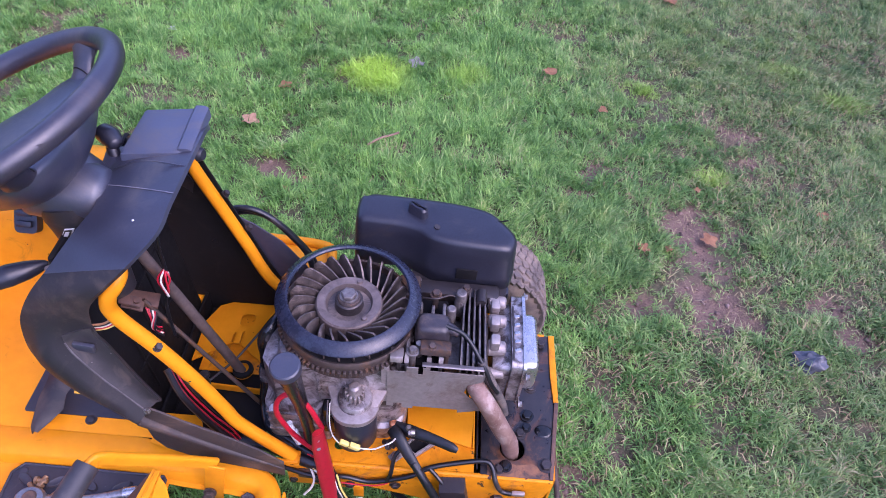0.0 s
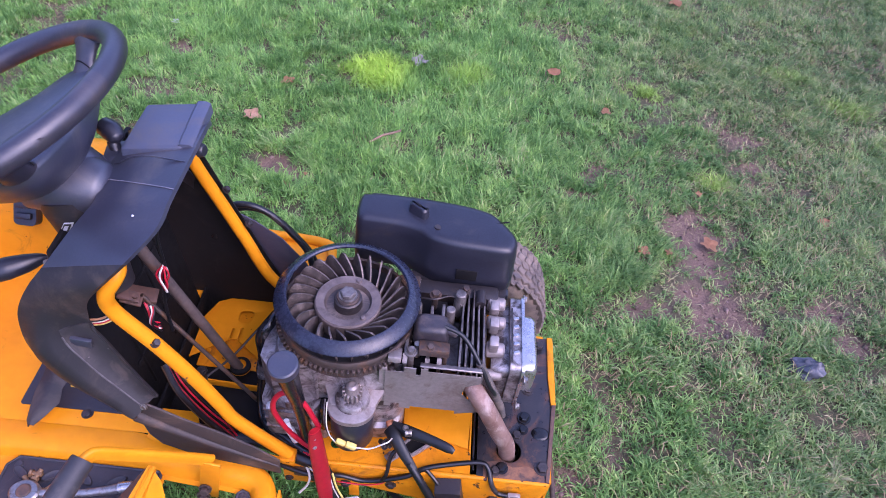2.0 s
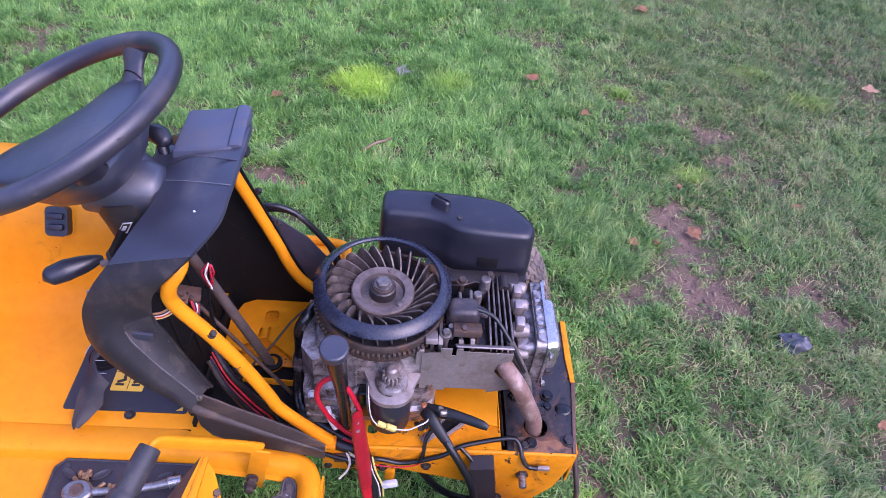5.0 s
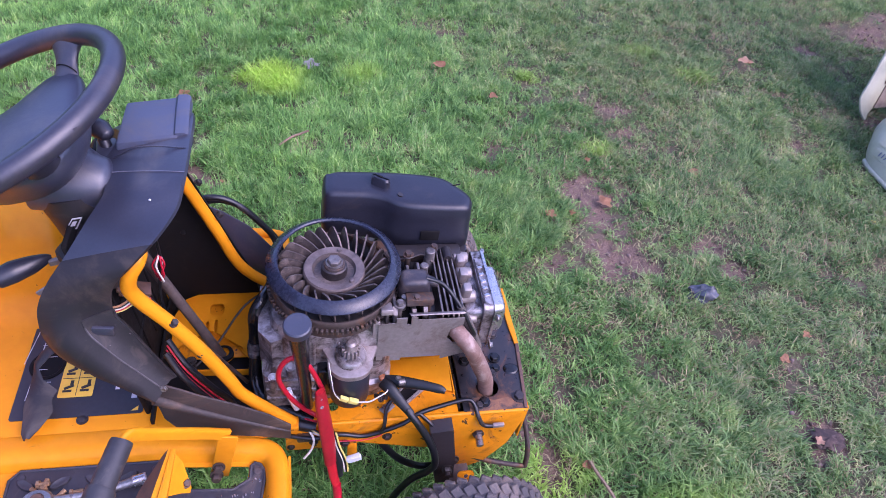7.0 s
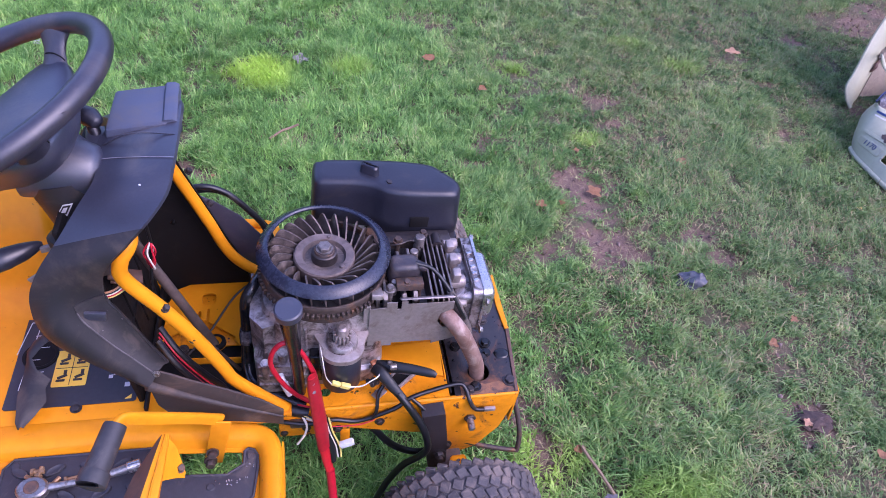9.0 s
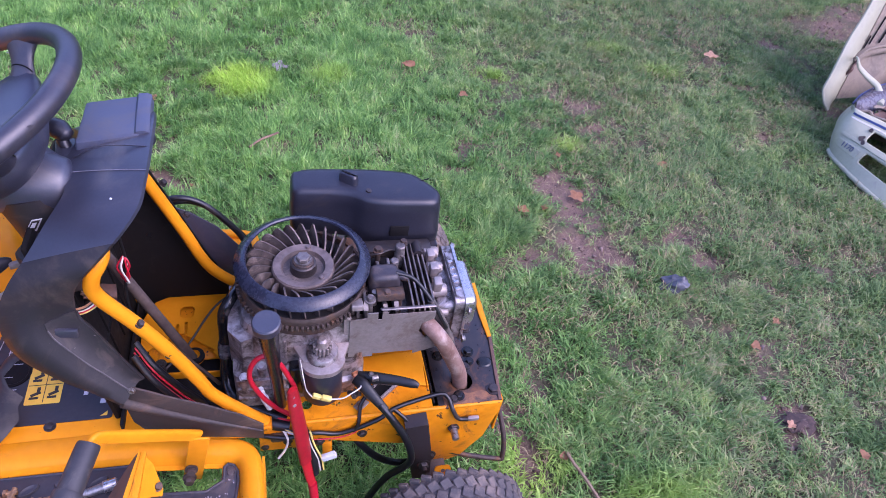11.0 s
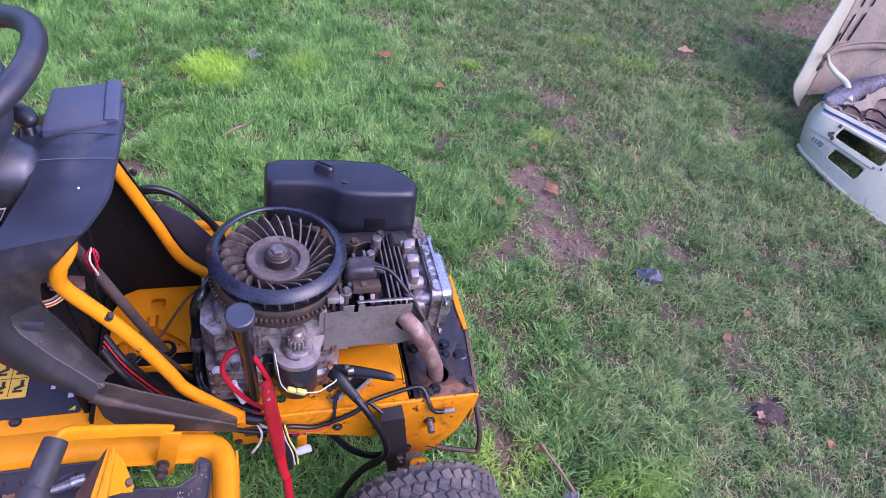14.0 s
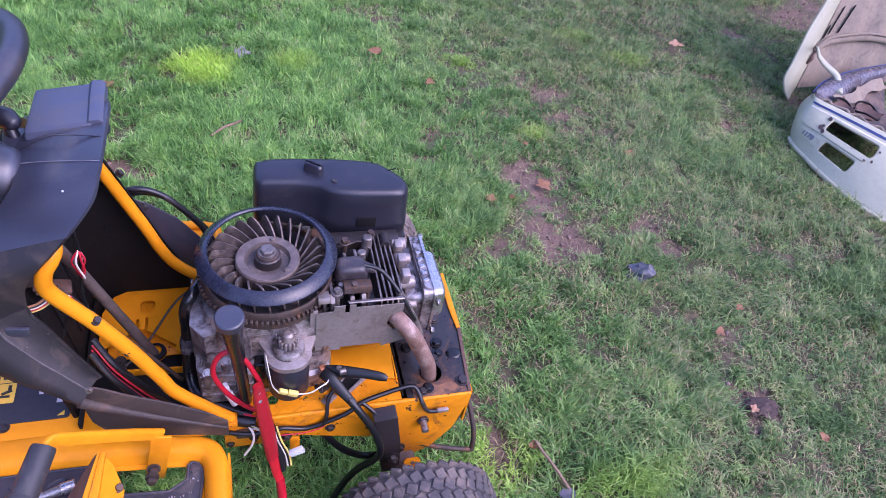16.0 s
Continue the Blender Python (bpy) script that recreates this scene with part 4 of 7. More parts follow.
def build_engine():
    zr, R = 0.708, 0.125
    case = part("crankcase", soften(loft([[(x, y, z) for x, y in rrect(-0.128 - d, -0.105 - d, 0.115, 0.125 + d, 0.045)] for z, d in ((0.423, 0.004), (0.455, 0.010), (0.470, 0.010), (0.474, 0.0), (0.60, -0.004), (0.628, -0.012))]), 0.003), ALU, tractor, "grey cast aluminium engine crankcase")
    for k in range(7):
        a = radians(150 + 22 * k)
        x, y = -0.02 + 0.112 * math.cos(a), 0.01 + 0.108 * math.sin(a)
        part("rib", box((x, y, 0.535), (0.02, 0.005, 0.13), 0.0015, (0, 0, math.degrees(a))), ALU, case)
    for x, y in ((-0.125, -0.06), (-0.10, -0.105), (-0.03, -0.115), (-0.13, 0.04), (-0.075, -0.118), (-0.128, -0.01)):
        part("flange_bolt", hexbolt((x, y, 0.470), (0, 0, 1), 0.006, 0.007), ZINC, case)
        part("boss", rod((x, y, 0.43), (x, y, 0.47), 0.010, 0.009, 12), ALU, case)
    part("case_wing", soften(loft([[(x, y, z) for x, y in ((-0.142, -0.075), (-0.118, -0.105), (-0.098, -0.098), (-0.108, 0.03), (-0.140, 0.035))] for z in (0.52, 0.600, 0.612)]), 0.009, 3), ALU, case)
    for z in (0.468, 0.497, 0.526):
        part("case_rib", box((-0.085, -0.128, z), (0.095, 0.012, 0.005), 0.0015, (0, 0, -3)), ALU, case)
    for x, y, z in ((-0.118, -0.128, 0.535), (-0.050, -0.128, 0.532), (-0.085, -0.124, 0.56)):
        part("cover_screw", hexbolt((x, y, z), (0, -0.5, 0.85), 0.0065, 0.008), ZINC, case)
        part("screw_boss", rod((x, y + 0.006, z - 0.05), (x, y, z), 0.0105, 0.009, 14), ALU, case)
    part("oil_hollow", box((-0.020, -0.112, 0.50), (0.03, 0.03, 0.08), 0.006), OIL_BLACK, case)
    part("side_cover", soften(loft([[(x, y, z) for x, y in rrect(-0.138, -0.13, -0.035, -0.06, 0.02)] for z in (0.44, 0.50, 0.535)]), 0.006, 3), ALU, case, "oily bare metal side cover")
    # flywheel
    fly = part("flywheel", lathe([(0.0, zr - 0.058), (0.115, zr - 0.056), (0.1195, zr - 0.046), (0.1195, zr - 0.036), (0.117, zr - 0.032), (0.113, zr - 0.034), (0.1105, zr - 0.044), (0.109, zr - 0.0525), (0.0, zr - 0.0525)], None, 64), RUST_STEEL, tractor, "rusty flywheel under the cooling fan")
    # near black plate makes the gaps between the blades look deep
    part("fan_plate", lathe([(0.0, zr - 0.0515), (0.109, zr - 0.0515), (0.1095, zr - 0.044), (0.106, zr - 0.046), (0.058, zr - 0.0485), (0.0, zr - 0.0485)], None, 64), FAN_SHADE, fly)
    part("fan_ring", lathe([(0.1025, zr + 0.012), (0.1045, zr + 0.0145), (0.107, zr + 0.0143), (0.124, zr + 0.0015), (0.1253, zr - 0.001), (0.1235, zr - 0.0025), (0.106, zr + 0.009), (0.1025, zr + 0.009)], None, 96, closed=True), RING_BLACK, fly, "glossy black plastic fan ring")
    rows = []
    for t in (i / 8 for i in range(9)):
        r = 0.055 + t * 0.048
        a = 0.62 * t - 0.20 * t * t
        top = zr + 0.009 - 0.033 * (1 - t) ** 1.7 - 0.016 * max(0.0, (t - 0.72) / 0.28) ** 2
        c, s = math.cos(a), math.sin(a)
        rows.append([(r * c + 0.007 * s * k * k * t, r * s - 0.007 * c * k * k * t, zr - 0.050 + (top - zr + 0.050) * k) for k in (0, 0.4, 0.75, 1)])
    blade = finish(shell(rows, 0.0030), "fan_blade", FAN_DIRTY)
    for k in range(25):
        again("fan_blade", blade, pose(0, 0, 0, 0, 0, 14.4 * k + random.uniform(-0.9, 0.9)), fly)
    part("hub_plate", lathe([(0.0, zr - 0.026), (0.036, zr - 0.026), (0.0395, zr - 0.020), (0.041, zr - 0.0145), (0.0555, zr - 0.013), (0.058, zr - 0.016), (0.059, zr - 0.050), (0.0, zr - 0.050)], None, 48), FAN_HUB, fly, "pale dusty ring round the fan centre")
    part("hub_floor", lathe([(0.0, zr - 0.0235), (0.038, zr - 0.0235), (0.0385, zr - 0.0262), (0.0, zr - 0.0262)], None, 40), FAN_DIRTY, fly, "dark sunken fan centre")
    part("hub_cup", lathe([(0.0, zr - 0.004), (0.0215, zr - 0.004), (0.0240, zr - 0.006), (0.0250, zr - 0.0235), (0.0, zr - 0.0235)], None, 36), BOLT_DARK, fly)
    part("washer", lathe([(0.0, zr), (0.0185, zr), (0.020, zr - 0.002), (0.020, zr - 0.005), (0.0, zr - 0.005)], None, 32), RUST_STEEL, fly)
    part("centre_bolt", hexbolt((0, 0, zr - 0.0005), (0, 0, 1), 0.0135, 0.011, 1.2), ALU_FIN, fly, "large hexagon flywheel bolt")
    for a, r, h in ((-48, 0.046, 0.014), (75, 0.047, 0.013)):
        x, y = r * math.cos(radians(a)), r * math.sin(radians(a))
        part("rivet", lathe([(0, 0.004), (0.004, 0.0035), (0.0055, 0)], pose(x, y, zr - h), 14), FAN_HUB, fly)
    tooth = finish(box((0, 0, 0), (0.007, 0.0048, 0.010), 0.0008, seg=1), "gear_tooth", RUST_STEEL)
    part("ring_gear", lathe([(0.113, zr - 0.058), (0.1195, zr - 0.058), (0.1195, zr - 0.046), (0.113, zr - 0.046)], None, 72, closed=True), RUST_STEEL, fly, "toothed starter ring gear")
    for k in range(84):
        a = 2 * math.pi * k / 84
        again("gear_tooth", tooth, pose(0.122 * math.cos(a), 0.122 * math.sin(a), zr - 0.052, 0, 0, math.degrees(a)), fly)
    part("backing_plate", lathe([(0.0, zr - 0.082), (0.112, zr - 0.082), (0.114, zr - 0.06), (0.0, zr - 0.06)], None, 48), RUST_STEEL, tractor, "rusty plate under the flywheel")
    # starter
    sx, sy = 0.026, -0.130
    starter = part("starter_motor", lathe([(0, 0.468), (0.034, 0.468), (0.038, 0.474), (0.038, 0.560), (0.036, 0.564), (0, 0.564)], pose(sx, sy, 0), 36), TANK_BLACK, tractor, "black starter motor with grey nose")
    part("starter_nose", soften(plate(rrect(-0.042, -0.040, 0.042, 0.05, 0.038, 8), 0.012, pose(sx, sy, 0.580)), 0.003), SHEET, starter)
    part("nose_lug", soften(plate([(-0.064, 0.055), (-0.055, 0.068), (0.058, 0.068), (0.062, 0.05), (0.04, -0.005), (-0.035, -0.01)], 0.012, pose(sx, sy, 0.5815)), 0.002), SHEET, starter)
    part("pinion_seat", lathe([(0, 0.578), (0.030, 0.578), (0.030, 0.588), (0.027, 0.592), (0, 0.592)], pose(sx, sy + 0.006, 0), 30), ALU, starter)
    pin = part("pinion", lathe([(0, 0.592), (0.0125, 0.592), (0.0125, 0.612), (0.010, 0.616), (0.010, 0.624), (0.006, 0.628), (0, 0.628)], pose(sx, sy + 0.006, 0), 24), SHEET, starter, "small steel starter pinion")
    pt = finish(box((0, 0, 0), (0.006, 0.0036, 0.018), 0.0006, seg=1), "pinion_tooth", SHEET)
    for k in range(13):
        a = 2 * math.pi * k / 13
        again("pinion_tooth", pt, pose(sx + 0.0145 * math.cos(a), sy + 0.006 + 0.0145 * math.sin(a), 0.602, 0, 0, math.degrees(a)), starter)
    for dx, dy in ((-0.052, 0.045), (0.05, 0.045)):
        part("starter_bolt", hexbolt((sx + dx, sy + dy, 0.585), (0, 0, 1), 0.006, 0.008), ZINC, starter)
    part("terminal", join(rod((0.078, -0.135, 0.46), (0.098, -0.15, 0.475), 0.005), hexbolt((0.088, -0.143, 0.467), (1, -0.7, 0.6), 0.008, 0.006)), BOLT_DARK, starter)
    # cylinder with cooling fins
    cyl = part("cylinder", box((0.175, 0.005, 0.560), (0.16, 0.11, 0.07), 0.006), ALU_FIN, tractor, "finned aluminium engine cylinder")
    finm = finish(soften(plate(rrect(-0.088, -0.062, 0.10, 0.058, 0.014), 0.0026, crosswise(0)), 0.0006, 1), "cooling_fin", ALU_FIN)
    for x, y0, y1, zt in ((0.098, -0.086, 0.02, 0.664), (0.112, -0.09, 0.05, 0.668), (0.150, -0.088, 0.05, 0.655), (0.170, -0.090, 0.05, 0.662)):
        part("casting_web", soften(plate([(y0, 0.54), (y1, 0.54), (y1, zt - 0.012), (y1 - 0.012, zt), (y0 + 0.012, zt), (y0, zt - 0.010)], 0.006, crosswise(x)), 0.001, 1), ALU_FIN, cyl)
    # near black block stands in for the shade between the webs
    part("gap_shade_block", box((0.134, 0.0, 0.60), (0.085, 0.15, 0.06), 0.006), DARK_PLASTIC_SHADE, cyl)
    for x, y, z, r in ((0.104, -0.045, 0.668, 0.0065), (0.176, -0.068, 0.668, 0.006), (0.150, 0.055, 0.670, 0.008), (0.205, 0.075, 0.668, 0.007)):
        part("stud_nut", join(rod((x, y, z - 0.05), (x, y, z), r * 0.7), hexbolt((x, y, z - 0.004), (0, 0, 1), r, 0.009)), RUST_STEEL, cyl)
    for k in range(5):
        x = 0.204 + 0.0100 * k
        again("cooling_fin", finm, pose(x, 0, 0.590 - 0.0006 * k, 0, 0, random.uniform(-0.8, 0.8)), cyl)
    part("cylinder_bolt", join(rod((0.118, -0.075, 0.60), (0.118, -0.075, 0.672), 0.006), hexbolt((0.118, -0.075, 0.668), (0, 0, 1), 0.008, 0.010)), ALU_FIN, cyl)
    # head and valve cover
    head = part("cylinder_head", soften(loft([[(x, y, z) for y, z in rrect(-0.050 + d, 0.50 + d, 0.104 - d, 0.606 - d, 0.014)] for x, d in ((0.262, 0.004), (0.275, 0.0), (0.296, 0.0))]), 0.002), ALU, tractor, "cast aluminium cylinder head")
    for y, z, r in ((0.086, 0.622, 0.014), (0.040, 0.624, 0.013), (-0.012, 0.612, 0.015), (-0.048, 0.585, 0.011)):
        part("head_boss", rod((0.250, y, z), (0.284, y, z), r, r * 0.9, 18, 0.003), SHEET, head)
    for y in (0.072, 0.034, -0.008):
        part("head_lug", box((0.262, y - 0.008, 0.634), (0.017, 0.022, 0.030), 0.004, (8, 0, 0)), SHEET, head)
    part("rocker_box", soften(loft([[(x, y, z) for y, z in rrect(-0.056, 0.500, 0.112, 0.622, 0.014)] for x in (0.2945, 0.315)]), 0.0025), ALU, head, "grey rocker box with raised bars")
    part("valve_cover_rim", soften(loft([[(x, y, z) for y, z in rrect(-0.060, 0.496, 0.115, 0.625, 0.016)] for x in (0.315, 0.3208)]), 0.0015), ALU_BRIGHT, head, "bright metal valve cover flange")
    part("valve_cover", soften(loft([[(x, y, z) for y, z in rrect(-0.042 + d, 0.522 + d, 0.086 - d, 0.604 - d, 0.014)] for x, d in ((0.3212, 0.0), (0.338, 0.001), (0.344, 0.003), (0.347, 0.007))]), 0.001), ALU_BRIGHT, head, "polished valve cover")
    # raised letters that cannot be read, as plain bars
    for k in range(5):
        part("raised_bar", box((0.305, 0.056 - 0.019 * k, 0.6225), (0.011, 0.0065, 0.003), 0.001, (0, 0, 14)), ALU_BRIGHT, head)
    part("bar_line", box((0.2975, 0.02, 0.6222), (0.003, 0.12, 0.002), 0.0005), BOLT_DARK, head)
    for y, z in ((-0.062, 0.51), (-0.062, 0.60), (0.115, 0.61), (0.115, 0.51)):
        part("cover_bolt", hexbolt((0.3208, y, z), (1, 0, 0), 0.006, 0.007), ZINC, head)
    # side air shroud of bare sheet
    sh = [(0.078, 0.535), (0.090, 0.535), (0.090, 0.547), (0.105, 0.547), (0.105, 0.532), (0.125, 0.532), (0.125, 0.540), (0.206, 0.540), (0.206, 0.530), (0.252, 0.545), (0.252, 0.575), (0.225, 0.580), (0.212, 0.598), (0.216, 0.622), (0.240, 0.636), (0.240, 0.655), (0.150, 0.655), (0.150, 0.662), (0.138, 0.662), (0.138, 0.642), (0.130, 0.642), (0.130, 0.662), (0.110, 0.662), (0.110, 0.648), (0.078, 0.645)]
    shroud = part("air_shroud", plate(sh, 0.002, standing(-0.1005)), SHEET, tractor, "dull grey sheet steel cylinder shroud")
    part("shroud_flange", box((0.188, -0.0925, 0.6605), (0.104, 0.022, 0.003), 0.001, (-42, 0, 0)), SHEET, shroud)
    part("shroud_corner", box((0.074, -0.095, 0.60), (0.014, 0.010, 0.10), 0.002), SHEET, shroud)
    part("shroud_bracket", box((0.092, -0.083, 0.668), (0.022, 0.03, 0.012), 0.002, (-20, 0, 0)), SHEET, shroud)
    # ignition coil and lead
    coil = part("ignition_coil", join(soften(loft([[(x, y, z) for x, y in rrect(0.118 + d, -0.052 + d, 0.180 - d, -0.006 - d, 0.012)] for z, d in ((0.655, 0.001), (0.680, 0.0), (0.690, 0.002), (0.696, 0.005), (0.699, 0.010))]), 0.002, 2), sweep([(0.170, -0.030, 0.686), (0.184, -0.036, 0.686), (0.194, -0.040, 0.684)], [0.012, 0.0095, 0.006], 14, 4)), DUSTY_COIL, tractor, "dusty black ignition coil with steel core")
    part("coil_core", join(box((0.156, -0.066, 0.672), (0.052, 0.024, 0.016), 0.002, (-12, 0, 0)), hexbolt((0.150, -0.070, 0.680), (0, -0.2, 1), 0.006, 0.006)), RUST_STEEL, coil)
    part("coil_post", rod((0.128, -0.06, 0.64), (0.128, -0.06, 0.675), 0.006), ZINC, coil)
    part("spark_lead", sweep([(0.170, -0.035, 0.696), (0.205, -0.045, 0.685), (0.238, -0.075, 0.652), (0.258, -0.092, 0.615), (0.272, -0.088, 0.585)], 0.0042, 10), CABLE_BLACK, tractor, "black spark plug lead")
    part("plug_boot", sweep([(0.236, -0.072, 0.654), (0.255, -0.082, 0.615), (0.285, -0.082, 0.545), (0.298, -0.078, 0.50)], [0.007, 0.009, 0.0085, 0.007], 12), RUBBER, tractor, "black rubber plug boot")
    # exhaust
    part("exhaust_pipe", sweep([(0.222, -0.075, 0.605), (0.240, -0.102, 0.600), (0.262, -0.118, 0.575), (0.288, -0.122, 0.52), (0.312, -0.112, 0.455), (0.322, -0.108, 0.40)], 0.0165, 20, 8), EXHAUST, tractor, "rust brown bent exhaust pipe")
    # breather dark casting behind the coil
    part("governor_arm", box((0.10, 0.07, 0.66), (0.04, 0.05, 0.02), 0.004), RUST_STEEL, tractor)
    # dark colour here stands in for the shaded gap under the air box
    part("carburettor", join(box((0.19, 0.10, 0.612), (0.16, 0.035, 0.05), 0.006), rod((0.235, 0.09, 0.645), (0.235, 0.06, 0.645), 0.010)), BRACKET, tractor, "carburettor body painted dark for the shaded gap behind the cylinder")
    part("linkage", sweep([(0.12, 0.055, 0.655), (0.15, 0.045, 0.668), (0.18, 0.062, 0.660), (0.20, 0.05, 0.65)], 0.0018, 6), BOLT_DARK, tractor)
    for x, y, z, r in ((0.196, 0.062, 0.672, 0.012), (0.180, 0.030, 0.664, 0.010), (0.118, 0.03, 0.668, 0.012)):
        part("casting_boss", rod((x, y, z - 0.06), (x, y, z), r, r * 0.85, 16, 0.002), ALU_FIN, tractor)
    # oil filler
    fill = part("oil_filler", sweep([(-0.068, -0.172, 0.735), (-0.066, -0.163, 0.68), (-0.062, -0.15, 0.60), (-0.058, -0.142, 0.51), (-0.056, -0.14, 0.45)], [0.020, 0.0165, 0.0125, 0.0115, 0.0125], 20), TAPE, tractor, "black oil filler tube with round dipstick cap")
    part("dipstick_cap", lathe([(0, 0), (0.020, 0), (0.0235, 0.003), (0.0235, 0.018), (0.021, 0.0205), (0, 0.021)], frame_to((-0.068, -0.174, 0.733), (-0.069, -0.178, 0.76)), 36), BLACK_PLASTIC, fill, "flat dark blue black cap")


def build_tank():
    def outline(d, left_in=0.0):
        front = [(-0.014 + d, 0.168 + d), (0.02, 0.160 + d), (0.07, 0.157 + d), (0.105, 0.148 + d), (0.135, 0.130 + d), (0.175, 0.122 + d), (0.24, 0.120 + d), (0.278 - d, 0.122 + d), (0.291 - d, 0.134 + d)]
        back = [(0.295 - d, 0.165), (0.270 - d, 0.205 - d * 0.7), (0.23, 0.232 - d), (0.15, 0.243 - d), (0.03, 0.246 - d), (-0.004 + d, 0.240 - d), (-0.016 + d, 0.225)]
        return front + back
    levels = ((0.615, 0.006), (0.622, 0.0), (0.66, 0.0), (0.664, 0.0015), (0.70, 0.002), (0.725, 0.004), (0.7325, 0.008), (0.7355, 0.014), (0.7365, 0.024))
    ring = lambda z, d: [Vector((x, y, z - 0.04 * max(0, x - 0.1) * (1 if z > 0.64 else 0.3))) for x, y in outline(d)]
    rows = []
    for z, d in levels:
        pts = ring(z, d)
        rows.append([v for v in spline(pts, 4, closed=True)])
    tank = part("air_box", loft(rows), TANK_BLACK, tractor, "black moulded plastic air cleaner box", angle=50)
    c, k = math.cos(-0.6), math.sin(-0.6)
    cap = part("cover_knob", soften(loft([[(0.103 + x * c - y * k, 0.192 + x * k + y * c, z) for x, y in rrect(-0.021 + d, -0.010 + d, 0.021 - d, 0.010 - d, 0.008)] for z, d in ((0.728, -0.004), (0.735, 0.0), (0.752, 0.001), (0.756, 0.004))]), 0.0015), TANK_BLACK, tank, "small black turn knob")
    part("knob_slot", box((0.101, 0.193, 0.757), (0.012, 0.004, 0.002), 0.0005, (0, 0, -34)), DARK_PLASTIC_SHADE, cap)
    for k in range(3):
        x = 0.14 + 0.045 * k
        part("cover_seam", sweep([(x, 0.165 + 0.01 * k, 0.7352 - 0.04 * (x - 0.1)), (x + 0.045, 0.215 - 0.006 * k, 0.7340 - 0.04 * (x - 0.06))], 0.0013, 6, 2), DARK_PLASTIC_SHADE, tank)
    part("cover_clip", rod((0.140, 0.160, 0.7325), (0.141, 0.160, 0.737), 0.006), BOLT_DARK, tank)
    # duct takes the same dark colour as shade of the gap
    part("duct", soften(loft([[(x, y, z) for x, y in rrect(0.095, 0.100, 0.285, 0.15, 0.012)] for z in (0.59, 0.622)]), 0.003), BRACKET, tank, "intake duct painted dark for the shaded gap below")
    part("box_clip", box((0.245, 0.112, 0.619), (0.03, 0.012, 0.012), 0.002), SHEET, tank)
    part("box_clip", box((0.112, 0.108, 0.640), (0.016, 0.01, 0.008), 0.002), DECAL_WHITE, tank)
    # thin dark plate on the face gives the shade of a recess
    part("notch_shade", box((0.204, 0.1195, 0.657), (0.040, 0.003, 0.026), 0.0008, (0, 2, 0)), DARK_PLASTIC_SHADE, tank, "dark plate painted as a shaded notch in the box side")
    part("box_foot", box((0.266, 0.124, 0.602), (0.05, 0.02, 0.03), 0.004), TANK_BLACK, tank)
    part("intake_duct", box((0.18, 0.17, 0.52), (0.16, 0.08, 0.19), 0.012), DARK_PLASTIC_SHADE, tractor)


